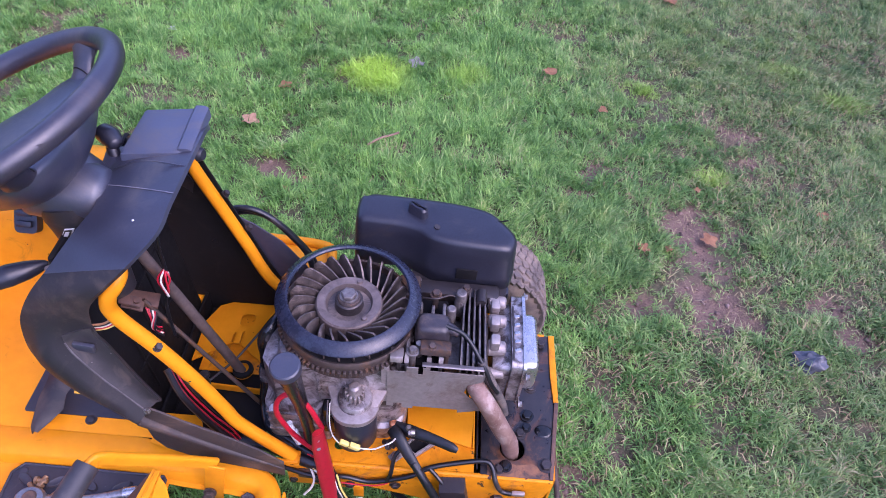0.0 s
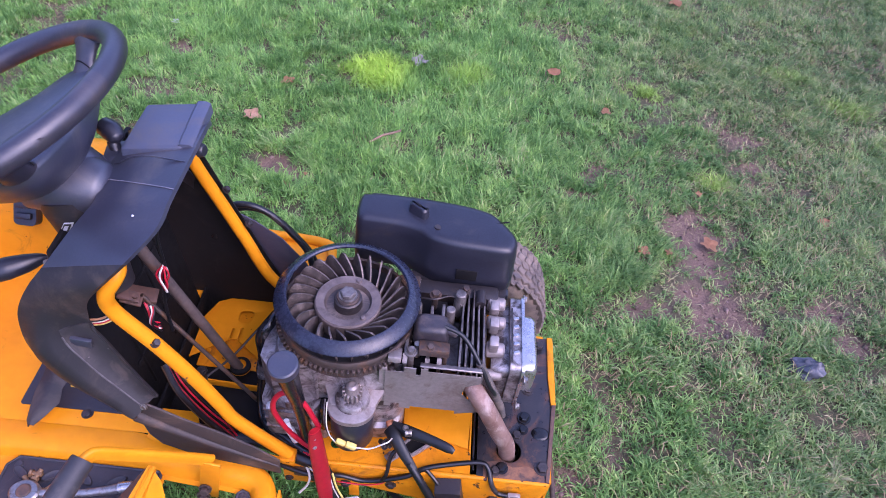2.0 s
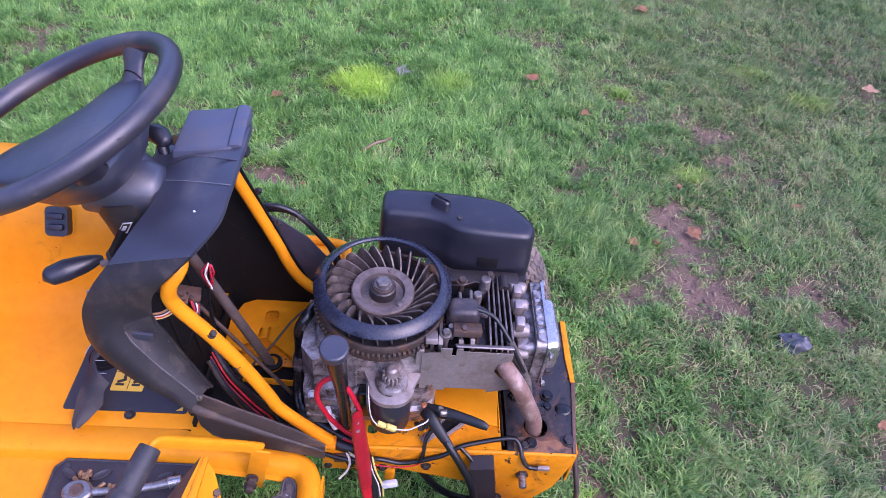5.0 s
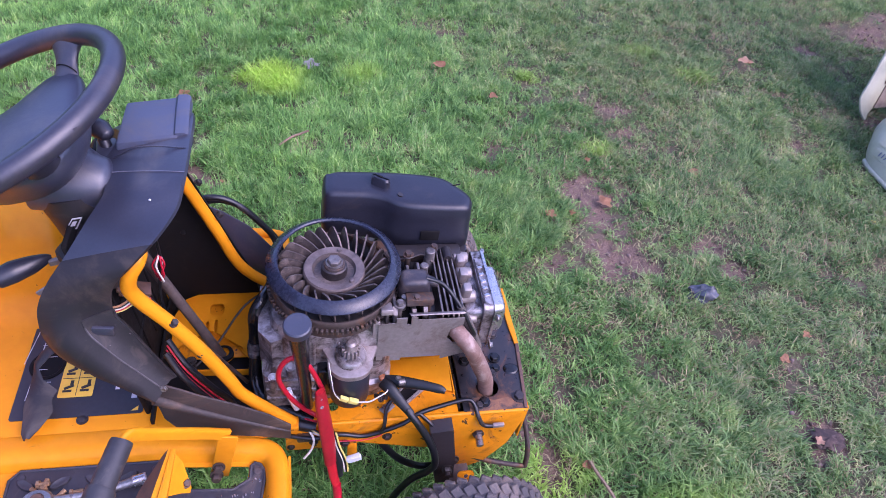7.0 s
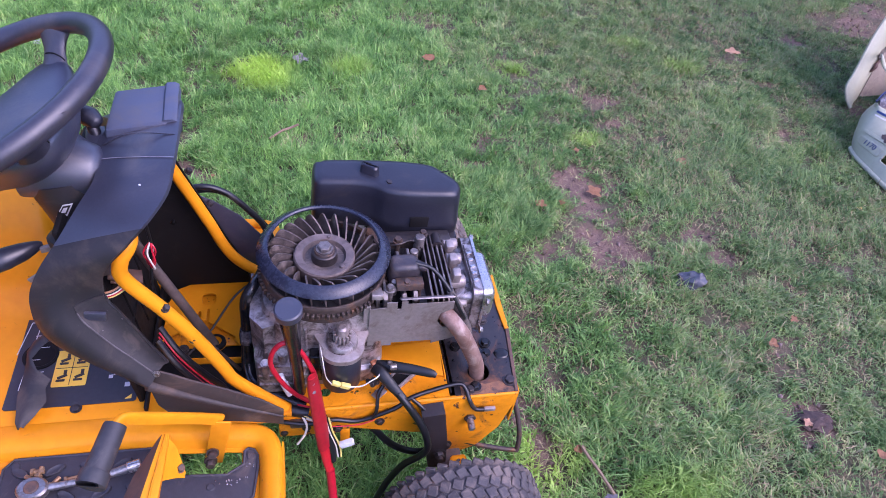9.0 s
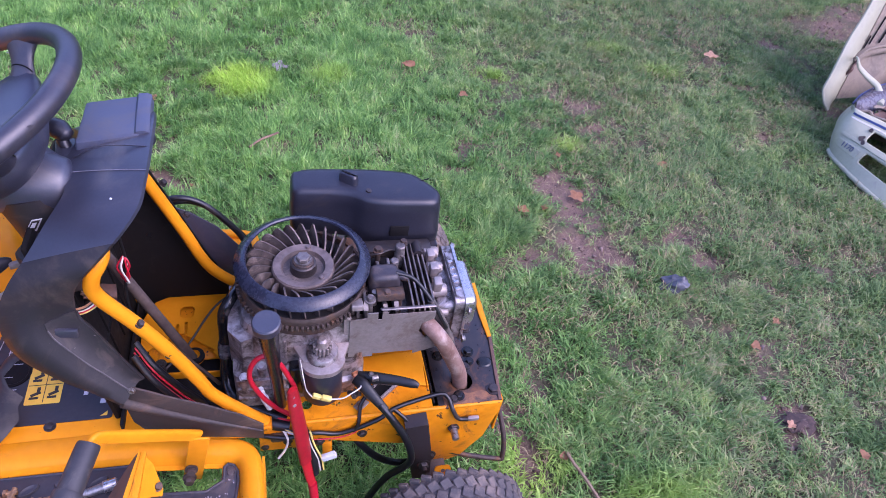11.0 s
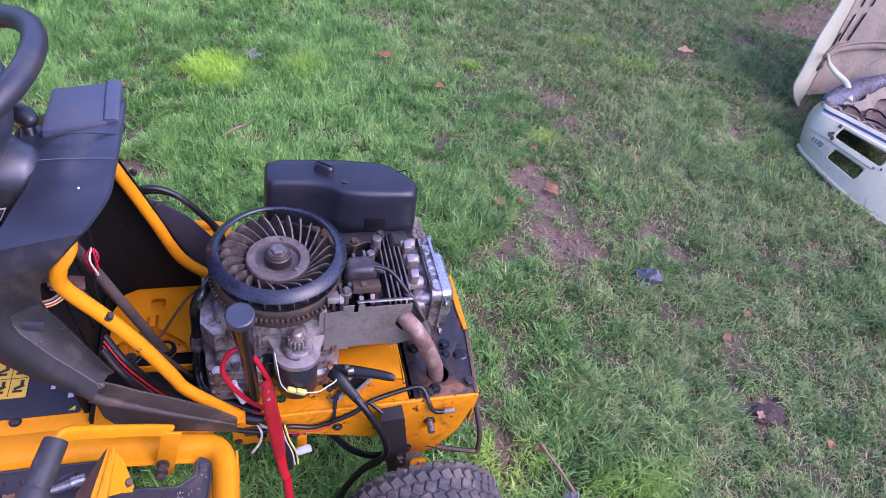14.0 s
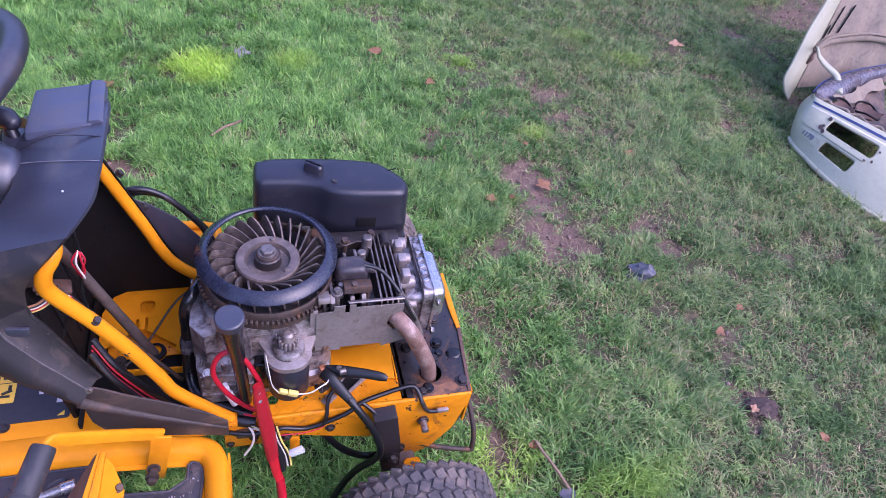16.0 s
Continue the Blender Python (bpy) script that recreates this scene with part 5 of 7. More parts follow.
def build_dash():
    # yellow hoop on both sides, joined under the cowl
    for s in (-1, 1):
        hoop = part("support_tube", sweep([(-0.32, s * 0.09, 0.905), (-0.300, s * 0.125, 0.905), (-0.288, s * 0.145, 0.895), (-0.292, s * 0.158, 0.884), (-0.304, s * 0.166, 0.864), (-0.305, s * 0.165, 0.826), (-0.262, s * 0.165, 0.752), (-0.222, s * 0.165, 0.672), (-0.187, s * 0.165, 0.585), (-0.172, s * 0.165, 0.545), (-0.13, s * 0.166, 0.49), (-0.085, s * 0.166, 0.437)] if s < 0 else
                                          [(-0.29, s * 0.10, 0.925), (-0.303, s * 0.150, 0.905), (-0.307, s * 0.164, 0.870), (-0.292, s * 0.165, 0.815), (-0.2585, s * 0.165, 0.725), (-0.2245, s * 0.165, 0.632), (-0.2055, s * 0.165, 0.573), (-0.186, s * 0.165, 0.530), (-0.155, s * 0.165, 0.493), (-0.09, s * 0.166, 0.437)], 0.0115, 16, 8), YELLOW, tractor, "bent yellow steel support tube")
        for x, z in ((-0.260, 0.750), (-0.229, 0.667)):
            part("tube_bolt", hexbolt((x + (0.001 if s < 0 else 0.009), s * 0.170, z + 0.010), (0.65, 0.1 * s, 0.65), 0.0062, 0.008, 1.2), BOLT_DARK, hoop)
        part("tube_foot", box((-0.088, s * 0.166, 0.428), (0.03, 0.026, 0.014), 0.003), YELLOW_WORN, hoop)
    # arched cowl: pairs of back and front edges down one flank
    edge = [((-0.348, 0.0, 0.945), (-0.222, 0.0, 0.978)), ((-0.340, 0.045, 0.946), (-0.222, 0.050, 0.978)), ((-0.338, 0.075, 0.944), (-0.224, 0.084, 0.974)), ((-0.356, 0.110, 0.928), (-0.232, 0.120, 0.956)), ((-0.385, 0.146, 0.894), (-0.257, 0.162, 0.938)),
            ((-0.412, 0.168, 0.862), (-0.292, 0.182, 0.906)), ((-0.432, 0.180, 0.824), (-0.324, 0.186, 0.868)), ((-0.438, 0.187, 0.787), (-0.333, 0.187, 0.832)), ((-0.434, 0.1944, 0.7564), (-0.332, 0.1924, 0.8014)), ((-0.4177, 0.2012, 0.7239), (-0.3197, 0.1972, 0.7809)),
            ((-0.3834, 0.2081, 0.6895), (-0.3034, 0.2021, 0.7445)), ((-0.3455, 0.2123, 0.6613), (-0.2865, 0.2063, 0.7053)), ((-0.307, 0.216, 0.627), (-0.267, 0.21, 0.662))]
    path_b = [Vector((b[0], -b[1], b[2])) for b, f in edge[::-1]] + [Vector(b) for b, f in edge[1:]]
    path_f = [Vector((f[0], -f[1], f[2])) for b, f in edge[::-1]] + [Vector(f) for b, f in edge[1:]]
    bs, fs = spline(path_b, 5), spline(path_f, 5)
    rows, recess = [], []
    for b, f in zip(bs, fs):
        mid = (b + f) / 2
        bulge = 0.0035 * min(1, (f - b).length / 0.12)
        flank = min(1.0, max(0.0, (0.84 - mid.z) / 0.07))
        out = Vector((-0.15, mid.y * 2.2, 0.35 + max(0.0, mid.z - 0.8))).normalized().lerp(Vector((-0.1, math.copysign(1, mid.y), 0.1)), flank).normalized()
        ridge = (0, 0.015, 0.020, 0.015, -0.006, -0.012, -0.009)
        row = []
        for k in range(7):
            t = k / 6
            v = b.lerp(f, t) + out * ((1 - flank) * bulge * 4 * t * (1 - t) + flank * ridge[k])
            row.append(v)
        back = b + (b - f).normalized() * 0.004 - out * 0.022
        row.insert(0, back)
        row.append(f - out * 0.006 + (f - b).normalized() * 0.001)
        rows.append(row)
        if flank > 0.6 and mid.y < 0:
            recess.append([v + out * 0.0025 for v in (row[5].lerp(row[4], 0.35), row[5], row[6], row[7])])
    # one plastic in two colours: sky tinted top, darker shaded flanks
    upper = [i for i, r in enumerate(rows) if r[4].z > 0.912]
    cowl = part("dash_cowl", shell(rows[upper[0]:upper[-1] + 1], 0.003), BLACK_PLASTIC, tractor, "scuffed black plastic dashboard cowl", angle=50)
    part("cowl_flank", shell(rows[:upper[0] + 1], 0.003), FLANK_BLACK, cowl, "dusty black cowl side with its shade painted in", angle=50)
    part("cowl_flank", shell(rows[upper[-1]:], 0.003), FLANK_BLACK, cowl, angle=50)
    # top instrument pad, its step and the raised front lip
    part("top_pad", soften(loft([[(x, y, z + 0.15 * (x + 0.29)) for x, y in rrect(-0.334 + d, 0.021 + d, -0.240 - d, 0.134 - d, 0.005)] for z, d in ((0.940, 0.0), (0.964, 0.0), (0.969, 0.0015), (0.971, 0.005))]), 0.001), DUSTY_PAD_SKY, cowl, "dusty matt dark dash top pad with sky reflection painted in")
    lip = [[(x - 0.06 * (y - 0.08) + dx, y, z) for dx, z in ((-0.254, 0.955), (-0.2525, 0.9755), (-0.248, 0.9805), (-0.235, 0.9815), (-0.229, 0.978), (-0.228, 0.962))] for x, y in ((0.0, 0.026), (0.0, 0.062), (0.0, 0.098), (0.001, 0.133))]
    part("front_lip", soften(loft(lip), 0.0015), DUSTY_PAD_SKY, cowl)
    near = min(rows, key=lambda r: abs(r[4].y + 0.062))
    at = rows.index(near)
    line = []
    for k in range(1, 8):
        o = (7 - k) / 6 * 4.0
        line.append(rows[at + int(o)][k].lerp(rows[at + int(o) + 1][k], o % 1) + Vector((0, 0, 0.0012)))
    part("crease", sweep(line, 0.0007, 6, 3), LENS_GREY, cowl, "pale scratch line across the cowl")
    chip = min((v for r in rows for v in r[2:7]), key=lambda v: (v - Vector((-0.266, -0.107, 0.955))).length)
    part("paint_chip", lathe([(0, 0.0015), (0.0014, 0.0015), (0.002, 0)], Matrix.Translation(chip + Vector((0, -0.0005, 0.001))), 8), DECAL_WHITE, cowl)
    part("step_rib", sweep([(-0.336, 0.004, 0.950), (-0.29, 0.0, 0.9745), (-0.226, -0.006, 0.977)], 0.0012, 8, 6, flat=1.4), BLACK_PLASTIC, cowl)
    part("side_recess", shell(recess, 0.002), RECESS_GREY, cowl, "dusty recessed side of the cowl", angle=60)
    part("recess_rim", sweep([r[0] for r in recess[::3]], 0.0013, 8, 3), SCUFF_PALE, cowl, "pale scuffed rim of the recess")
    part("recess_tab", box((-0.352, -0.192, 0.778), (0.030, 0.006, 0.016), 0.001, (0, 8, 0)), BLACK_PLASTIC, cowl)
    part("cowl_screw", hexbolt((-0.283, -0.2165, 0.652), (0, -1, 0.3), 0.0045, 0.0035), ZINC, cowl)
    part("lower_flank", plate([(-0.3018, 0.611), (-0.2813, 0.654), (-0.2608, 0.641), (-0.2348, 0.621), (-0.1762, 0.584), (-0.1232, 0.544), (-0.086, 0.504), (-0.0879, 0.456), (-0.1418, 0.473), (-0.2255, 0.493), (-0.2813, 0.526), (-0.2962, 0.556)], 0.004, standing(-0.210), bevel=0.001), DUSTY_PLASTIC, cowl, "dusty brown lower cowl panel")
    part("lower_flank", plate([(-0.325, 0.56), (-0.25, 0.685), (-0.215, 0.665), (-0.165, 0.622), (-0.12, 0.555), (-0.09, 0.47), (-0.10, 0.40), (-0.22, 0.42), (-0.30, 0.45), (-0.320, 0.49)], 0.003, standing(0.196), bevel=0.001), BLACK_PLASTIC, cowl)
    part("flank_ridge", sweep([(-0.302, -0.214, 0.620), (-0.245, -0.214, 0.578), (-0.17, -0.213, 0.530), (-0.090, -0.212, 0.484)], [0.011, 0.008, 0.006, 0.004], 10, 6), DUSTY_PLASTIC, cowl)
    # broken-off flap on the floor side
    flap = []
    for (x0, y0), (x1, y1), z in (((-0.500, 0.020), (-0.485, -0.010), 0.56), ((-0.514, -0.010), (-0.503, -0.030), 0.53), ((-0.544, -0.020), (-0.527, -0.032), 0.51), ((-0.556, -0.037), (-0.544, -0.053), 0.50), ((-0.556, -0.055), (-0.535, -0.071), 0.49), ((-0.561, -0.083), (-0.512, -0.086), 0.475),
                                  ((-0.566, -0.111), (-0.521, -0.098), 0.465), ((-0.562, -0.142), (-0.515, -0.124), 0.46), ((-0.563, -0.159), (-0.534, -0.150), 0.45), ((-0.558, -0.170), (-0.549, -0.167), 0.444)):
        flap.append([(x0 + (x1 - x0) * q, y0 + (y1 - y0) * q, z + 0.006 * math.sin(math.pi * q)) for q in (0, 0.33, 0.67, 1)])
    part("torn_flap", shell(flap, 0.003), FLANK_BLACK, cowl, "torn flap of dusty black plastic", angle=60)
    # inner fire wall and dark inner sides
    part("fire_wall", box((-0.374, 0.02, 0.66), (0.010, 0.29, 0.46), 0.004, (0, -5, 0)), DARK_PLASTIC_SHADE, tractor, "dark plastic fire wall behind the engine")
    part("inner_side", plate([(-0.40, 0.38), (-0.15, 0.38), (-0.17, 0.50), (-0.195, 0.56), (-0.262, 0.75), (-0.30, 0.86), (-0.40, 0.86)], 0.003, standing(0.1905)), DARK_PLASTIC_SHADE, tractor)
    # black filler box and sheet, added to keep the bay floor dark
    part("floor_edge_cover", box((-0.3435, 0.02, 0.418), (0.006, 0.335, 0.060), 0.001), DARK_PLASTIC_SHADE, tractor)
    part("inner_floor", box((-0.28, 0.015, 0.390), (0.25, 0.35, 0.006), 0.001), DARK_PLASTIC_SHADE, tractor)
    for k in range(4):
        part("wall_rib", box((-0.3685, -0.07 + 0.055 * k, 0.66), (0.006, 0.005, 0.36), 0.0015, (0, -5, 0)), DARK_PLASTIC_SHADE, tractor)
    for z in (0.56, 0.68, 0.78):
        part("wall_rib", box((-0.3685 - 0.09 * (z - 0.66), 0.0, z), (0.006, 0.18, 0.005), 0.0015, (0, -5, 0)), DARK_PLASTIC_SHADE, tractor)
    # column
    part("steering_shaft", rod((-0.226, 0.017, 0.405), (-0.345, -0.005, 0.80), 0.0098, n=18), SHAFT, tractor, "dull steel steering shaft")
    part("shaft_hub", lathe([(0.0, 0.0), (0.021, 0), (0.020, 0.006), (0.012, 0.008)], pose(-0.226, 0.017, 0.4185), 24), DARK_PLASTIC_SHADE, tractor)
    part("steering_plate", plate([(-0.155, -0.020), (-0.185, -0.024), (-0.275, -0.012), (-0.335, 0.03), (-0.335, 0.13), (-0.315, 0.175), (-0.29, 0.187), (-0.155, 0.189)], 0.004, pose(0, 0, 0.419), bevel=0.001,
                                 holes=[circle(-0.226, 0.017, 0.0205), rrect(-0.262, 0.125, -0.232, 0.158, 0.01), rrect(-0.268, 0.082, -0.262, 0.108, 0.003), rrect(-0.25, 0.078, -0.244, 0.112, 0.003), circle(-0.19, 0.03, 0.004), circle(-0.30, 0.05, 0.004), circle(-0.285, 0.032, 0.004), circle(-0.272, 0.05, 0.004)]), YELLOW, tractor, "yellow slotted steering support plate")
    part("plate_lip", box((-0.22, -0.022, 0.409), (0.125, 0.003, 0.02), 0.001, (0, 0, -3)), YELLOW, tractor)
    part("plate_floor", box((-0.24, 0.1, 0.402), (0.16, 0.16, 0.004), 0.001), YELLOW_WORN, tractor)
    part("choke_rod", sweep([(-0.275, -0.035, 0.452), (-0.235, 0.02, 0.455), (-0.18, 0.10, 0.48), (-0.11, 0.12, 0.52)], 0.0026, 8), BOLT_DARK, tractor, "thin dark control rod")
    part("link_rod", rod((-0.34, -0.04, 0.70), (-0.175, -0.05, 0.41), 0.004, n=10), RUST_STEEL, tractor)
    part("link_joint", join(rod((-0.28, -0.035, 0.44), (-0.28, -0.035, 0.475), 0.007), hexbolt((-0.28, -0.035, 0.472), (0, 0, 1), 0.008, 0.007)), BOLT_DARK, tractor)
    part("column_bracket", box((-0.345, -0.03, 0.69), (0.05, 0.03, 0.006), 0.001, (0, 20, 10)), RUST_BROWN, tractor)
    # steering wheel
    c, nrm = Vector((-0.4697, -0.015, 1.0399)), Vector((-0.4308, -0.0049, 1.0)).normalized()
    m = Matrix.Translation(c) @ nrm.to_track_quat("Z", "Y").to_matrix().to_4x4()
    ux = (m.to_3x3().inverted() @ Vector((1, 0, 0)))
    spin = math.atan2(ux.y, ux.x)
    m = m @ Matrix.Rotation(spin, 4, "Z")
    wheel = part("steering_wheel", sweep([m @ Vector((0.182 * math.cos(a), 0.182 * math.sin(a), 0)) for a in (2 * math.pi * k / 40 for k in range(40))], 0.0160, 20, 2, closed=True), WHEEL_BLACK, tractor, "black moulded steering wheel")
    arms = (66, 186, 306)
    for a in arms:
        d = Vector((math.cos(radians(a)), math.sin(radians(a)), 0))
        e = Vector((-d.y, d.x, 0))
        rows = []
        for r, w, z, th in ((0.190, 0.062, 0.001, 0.006), (0.183, 0.052, 0.001, 0.0135), (0.174, 0.036, -0.004, 0.0135), (0.164, 0.0245, -0.014, 0.0135), (0.152, 0.0195, -0.026, 0.013), (0.141, 0.0215, -0.037, 0.013), (0.128, 0.026, -0.046, 0.013), (0.108, 0.030, -0.056, 0.013)):
            rows.append([m @ (d * r + e * (w * math.cos(q)) + Vector((0, 0, z + th * math.sin(q)))) for q in (2 * math.pi * k / 18 for k in range(18))])
        part("spoke", loft(rows), WHEEL_BLACK, wheel)
        part("spoke_seam", sweep([m @ (d * (0.141 + 0.004 * math.cos(q)) + e * (0.0222 * math.cos(q)) + Vector((0, 0, -0.037 + 0.0140 * math.sin(q)))) for q in (math.pi * k / 10 for k in range(11))], 0.0011, 6, 2), DARK_PLASTIC_SHADE, wheel)
    # padded hub whose three lobes run out under the spokes
    rings = []
    for share, z, lift in ((0.02, -0.030, 0.0), (0.45, -0.031, 0.0), (0.80, -0.037, 0.002), (0.95, -0.043, 0.010), (1.0, -0.050, 0.012), (1.01, -0.058, 0.013), (0.97, -0.076, 0.008), (0.86, -0.092, 0.0), (0.68, -0.106, 0.0), (0.50, -0.120, 0.0), (0.02, -0.122, 0.0)):
        ring = []
        for k in range(72):
            a = 5.0 * k
            lobe = max(math.exp(-((((a - q + 180) % 360) - 180) / 27.0) ** 2) for q in arms)
            deep = 1.0 if z > -0.066 else max(0.0, 1 - (-0.066 - z) / 0.05)
            r = share * (0.098 + 0.045 * lobe * deep)
            ring.append(m @ Vector((r * math.cos(radians(a)), r * math.sin(radians(a)), z + lift * lobe)))
        rings.append(ring)
    part("hub", loft(rings), BLACK_PLASTIC, wheel, "dark blue black padded wheel hub", angle=50)
    # column cover behind the cowl
    col = part("column_cover", lathe([(0.0, -0.085), (0.044, -0.088), (0.051, -0.10), (0.056, -0.122), (0.0575, -0.142), (0.058, -0.150), (0.0545, -0.156), (0.046, -0.215), (0.040, -0.25), (0.0, -0.255)], Matrix.Translation((0.022, 0, 0)) @ m, 40), BLACK_PLASTIC, tractor, "black plastic steering column cover")
    part("cover_neck", sweep([(-0.44, -0.020, 0.934), (-0.40, -0.024, 0.931), (-0.365, -0.027, 0.928), (-0.345, -0.029, 0.925), (-0.336, -0.029, 0.923)], [0.050, 0.048, 0.044, 0.039, 0.026], 28, 6), BLACK_PLASTIC, col)
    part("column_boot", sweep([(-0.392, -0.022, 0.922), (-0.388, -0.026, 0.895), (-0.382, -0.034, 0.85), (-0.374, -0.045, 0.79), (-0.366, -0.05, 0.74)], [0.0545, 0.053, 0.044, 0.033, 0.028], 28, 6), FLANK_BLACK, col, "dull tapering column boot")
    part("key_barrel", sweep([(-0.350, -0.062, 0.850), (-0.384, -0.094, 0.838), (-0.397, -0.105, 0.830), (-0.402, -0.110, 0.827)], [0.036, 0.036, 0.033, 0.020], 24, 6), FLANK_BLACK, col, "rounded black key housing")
    A, B, C, D = (Vector(v) for v in ((-0.402, -0.079, 0.879), (-0.388, -0.080, 0.902), (-0.373, -0.080, 0.905), (-0.386, -0.079, 0.881)))
    mid, up = (A + B + C + D) / 4, Vector((0.1, -0.75, 0.65))
    part("badge", shell([[A, D], [B, C]], 0.0015), DECAL_WHITE, col, "small white edged badge")
    part("badge_field", shell([[A.lerp(mid, 0.25) + up * 0.0018, D.lerp(mid, 0.25) + up * 0.0018], [B.lerp(mid, 0.25) + up * 0.0018, C.lerp(mid, 0.25) + up * 0.0018]], 0.001), DECAL_BLACK, col)
    part("badge_bar", shell([[A.lerp(mid, 0.6) + up * 0.003, D.lerp(mid, 0.6) + up * 0.003], [B.lerp(mid, 0.6) + up * 0.003, C.lerp(mid, 0.6) + up * 0.003]], 0.0008), DECAL_WHITE, col)
    # small levers
    lev = part("throttle_lever", join(rod((-0.346, 0.035, 0.920), (-0.358, 0.052, 0.952), 0.009), sweep([(-0.345, 0.047, 0.954), (-0.349, 0.050, 0.957), (-0.360, 0.060, 0.962), (-0.373, 0.069, 0.962), (-0.381, 0.076, 0.960)], [0.002, 0.012, 0.016, 0.015, 0.002], 18)), TANK_BLACK, tractor, "black knob lever on the dash")
    part("lever_slot", box((-0.352, 0.035, 0.928), (0.03, 0.06, 0.03), 0.004, (0, 0, 10)), BLACK_PLASTIC, tractor)
    part("switch_stub", join(rod((-0.255, 0.078, 0.930), (-0.240, 0.075, 0.932), 0.009, 0.009), rod((-0.240, 0.075, 0.932), (-0.230, 0.073, 0.933), 0.012, 0.010, 14, 0.002)), TANK_BLACK, tractor, "black switch stub under the lip")
    part("lift_lever", sweep([(-0.432, -0.086, 0.830), (-0.440, -0.090, 0.830), (-0.456, -0.101, 0.830), (-0.478, -0.114, 0.829), (-0.498, -0.126, 0.826), (-0.507, -0.131, 0.822)], [0.004, 0.0085, 0.0140, 0.0172, 0.0150, 0.003], 16, flat=0.8), TANK_BLACK, tractor, "black plastic hand lever")
    part("lever_stem", box((-0.416, -0.088, 0.826), (0.04, 0.008, 0.010), 0.0015, (0, 0, 20)), SHEET, tractor)
    part("key_tab", box((-0.447, -0.118, 0.79), (0.02, 0.004, 0.008), 0.001, (0, -25, 20)), SHEET, tractor)
    clip = join(soften(loft([[(x, y, z) for x, y in rrect(-0.022, -0.03, 0.022, 0.03, 0.010)] for z in (0.0, 0.016, 0.022)]), 0.003), box((0, -0.011, 0.025), (0.03, 0.012, 0.010), 0.002), box((0, 0.011, 0.025), (0.03, 0.012, 0.010), 0.002))
    clip.transform(pose(-0.665, 0.200, 0.622, 54))
    part("fender_clip", clip, TANK_BLACK, tractor, "ribbed black plastic clip on the fender")


def build_body():
    Z = 0.435
    # floor with its rounded drop into the foot tray
    def prof(x):
        flat = [(-0.115, Z), (-0.135, Z - 0.001), (-0.146, Z - 0.003), (-0.1515, Z - 0.0045)]
        if x < -0.45:
            return [(0.425, 0.46), (0.42, 0.58), (0.385, 0.665), (0.335, 0.702), (0.29, 0.708), (0.235, 0.675), (0.185, 0.60), (0.15, 0.51), (0.12, Z + 0.010), (0.09, Z)] + flat
        return [(0.425, Z), (0.40, Z), (0.36, Z), (0.32, Z), (0.28, Z), (0.235, Z), (0.185, Z), (0.15, Z), (0.12, Z), (0.09, Z)] + flat
    rows = []
    for x in (-1.25, -1.0, -0.8, -0.66, -0.60, -0.57, -0.55, -0.535, -0.52, -0.505, -0.49, -0.475, -0.46, -0.445, -0.40, -0.345):
        w = min(1.0, max(0.0, (-0.445 - x) / 0.11))
        w = w * w * (3 - 2 * w)
        a, b = prof(-1), prof(0)
        rows.append([(x, p[0] * w + q[0] * (1 - w), q[1] + (p[1] - q[1]) * w) for p, q in zip(a, b)])
    floor = part("floor_pan", shell(rows, 0.003), YELLOW, tractor, "glossy yellow steel floor pan", angle=60)
    # near foot tray with an opening at its front, and the rounded shoulder pressed round it
    opening = [(-0.300, -0.222), (-0.170, -0.227), (-0.166, -0.240), (-0.167, -0.264), (-0.193, -0.281), (-0.300, -0.273)]
    part("foot_tray", plate([(-1.05, -0.196), (-0.30, -0.200), (-0.16, -0.214), (-0.128, -0.232), (-0.122, -0.26), (-0.122, -0.46), (-1.05, -0.46)], 0.004, pose(0, 0, 0.408), holes=[opening]), YELLOW, floor, "yellow running board")
    line = spline([(-1.25, -0.184, 0), (-0.8, -0.184, 0), (-0.5, -0.184, 0), (-0.36, -0.185, 0), (-0.25, -0.194, 0), (-0.17, -0.201, 0), (-0.131, -0.212, 0), (-0.113, -0.236, 0), (-0.108, -0.28, 0), (-0.108, -0.36, 0), (-0.108, -0.46, 0)], 6)
    rows = []
    for i, v in enumerate(line):
        d = (line[min(i + 1, len(line) - 1)] - line[max(i - 1, 0)]).normalized()
        inn = Vector((d.y, -d.x, 0))
        w = min(1.0, max(0.0, (v.x + 0.36) / 0.10))
        rim = [(0.032 - 0.014 * w, 0.431 - 0.022 * w), (0.028 - 0.011 * w, 0.4325 - 0.008 * w), (0.018 - 0.007 * w, 0.4345), (0.006, 0.4365), (-0.006, 0.4365), (-0.015, 0.433), (-0.022, 0.425), (-0.026, 0.415), (-0.028, 0.4085), (-0.036, 0.4080)]
        rows.append([v - inn * o + Vector((0, 0, z)) for o, z in rim])
    part("tray_shoulder", shell(rows, 0.003), YELLOW, floor, "rounded yellow shoulder of the foot well", angle=60)
    part("floor_front", plate([(-0.349, -0.10), (-0.275, -0.10), (-0.25, -0.150), (-0.10, -0.172), (-0.10, -0.192), (-0.349, -0.192)], 0.003, pose(0, 0, 0.4325)), YELLOW, floor)
    part("tray_front", plate([(-0.46, 0.34), (-0.225, 0.36), (-0.225, 0.411), (-0.46, 0.411)], 0.004, crosswise(-0.0895)), YELLOW, floor)
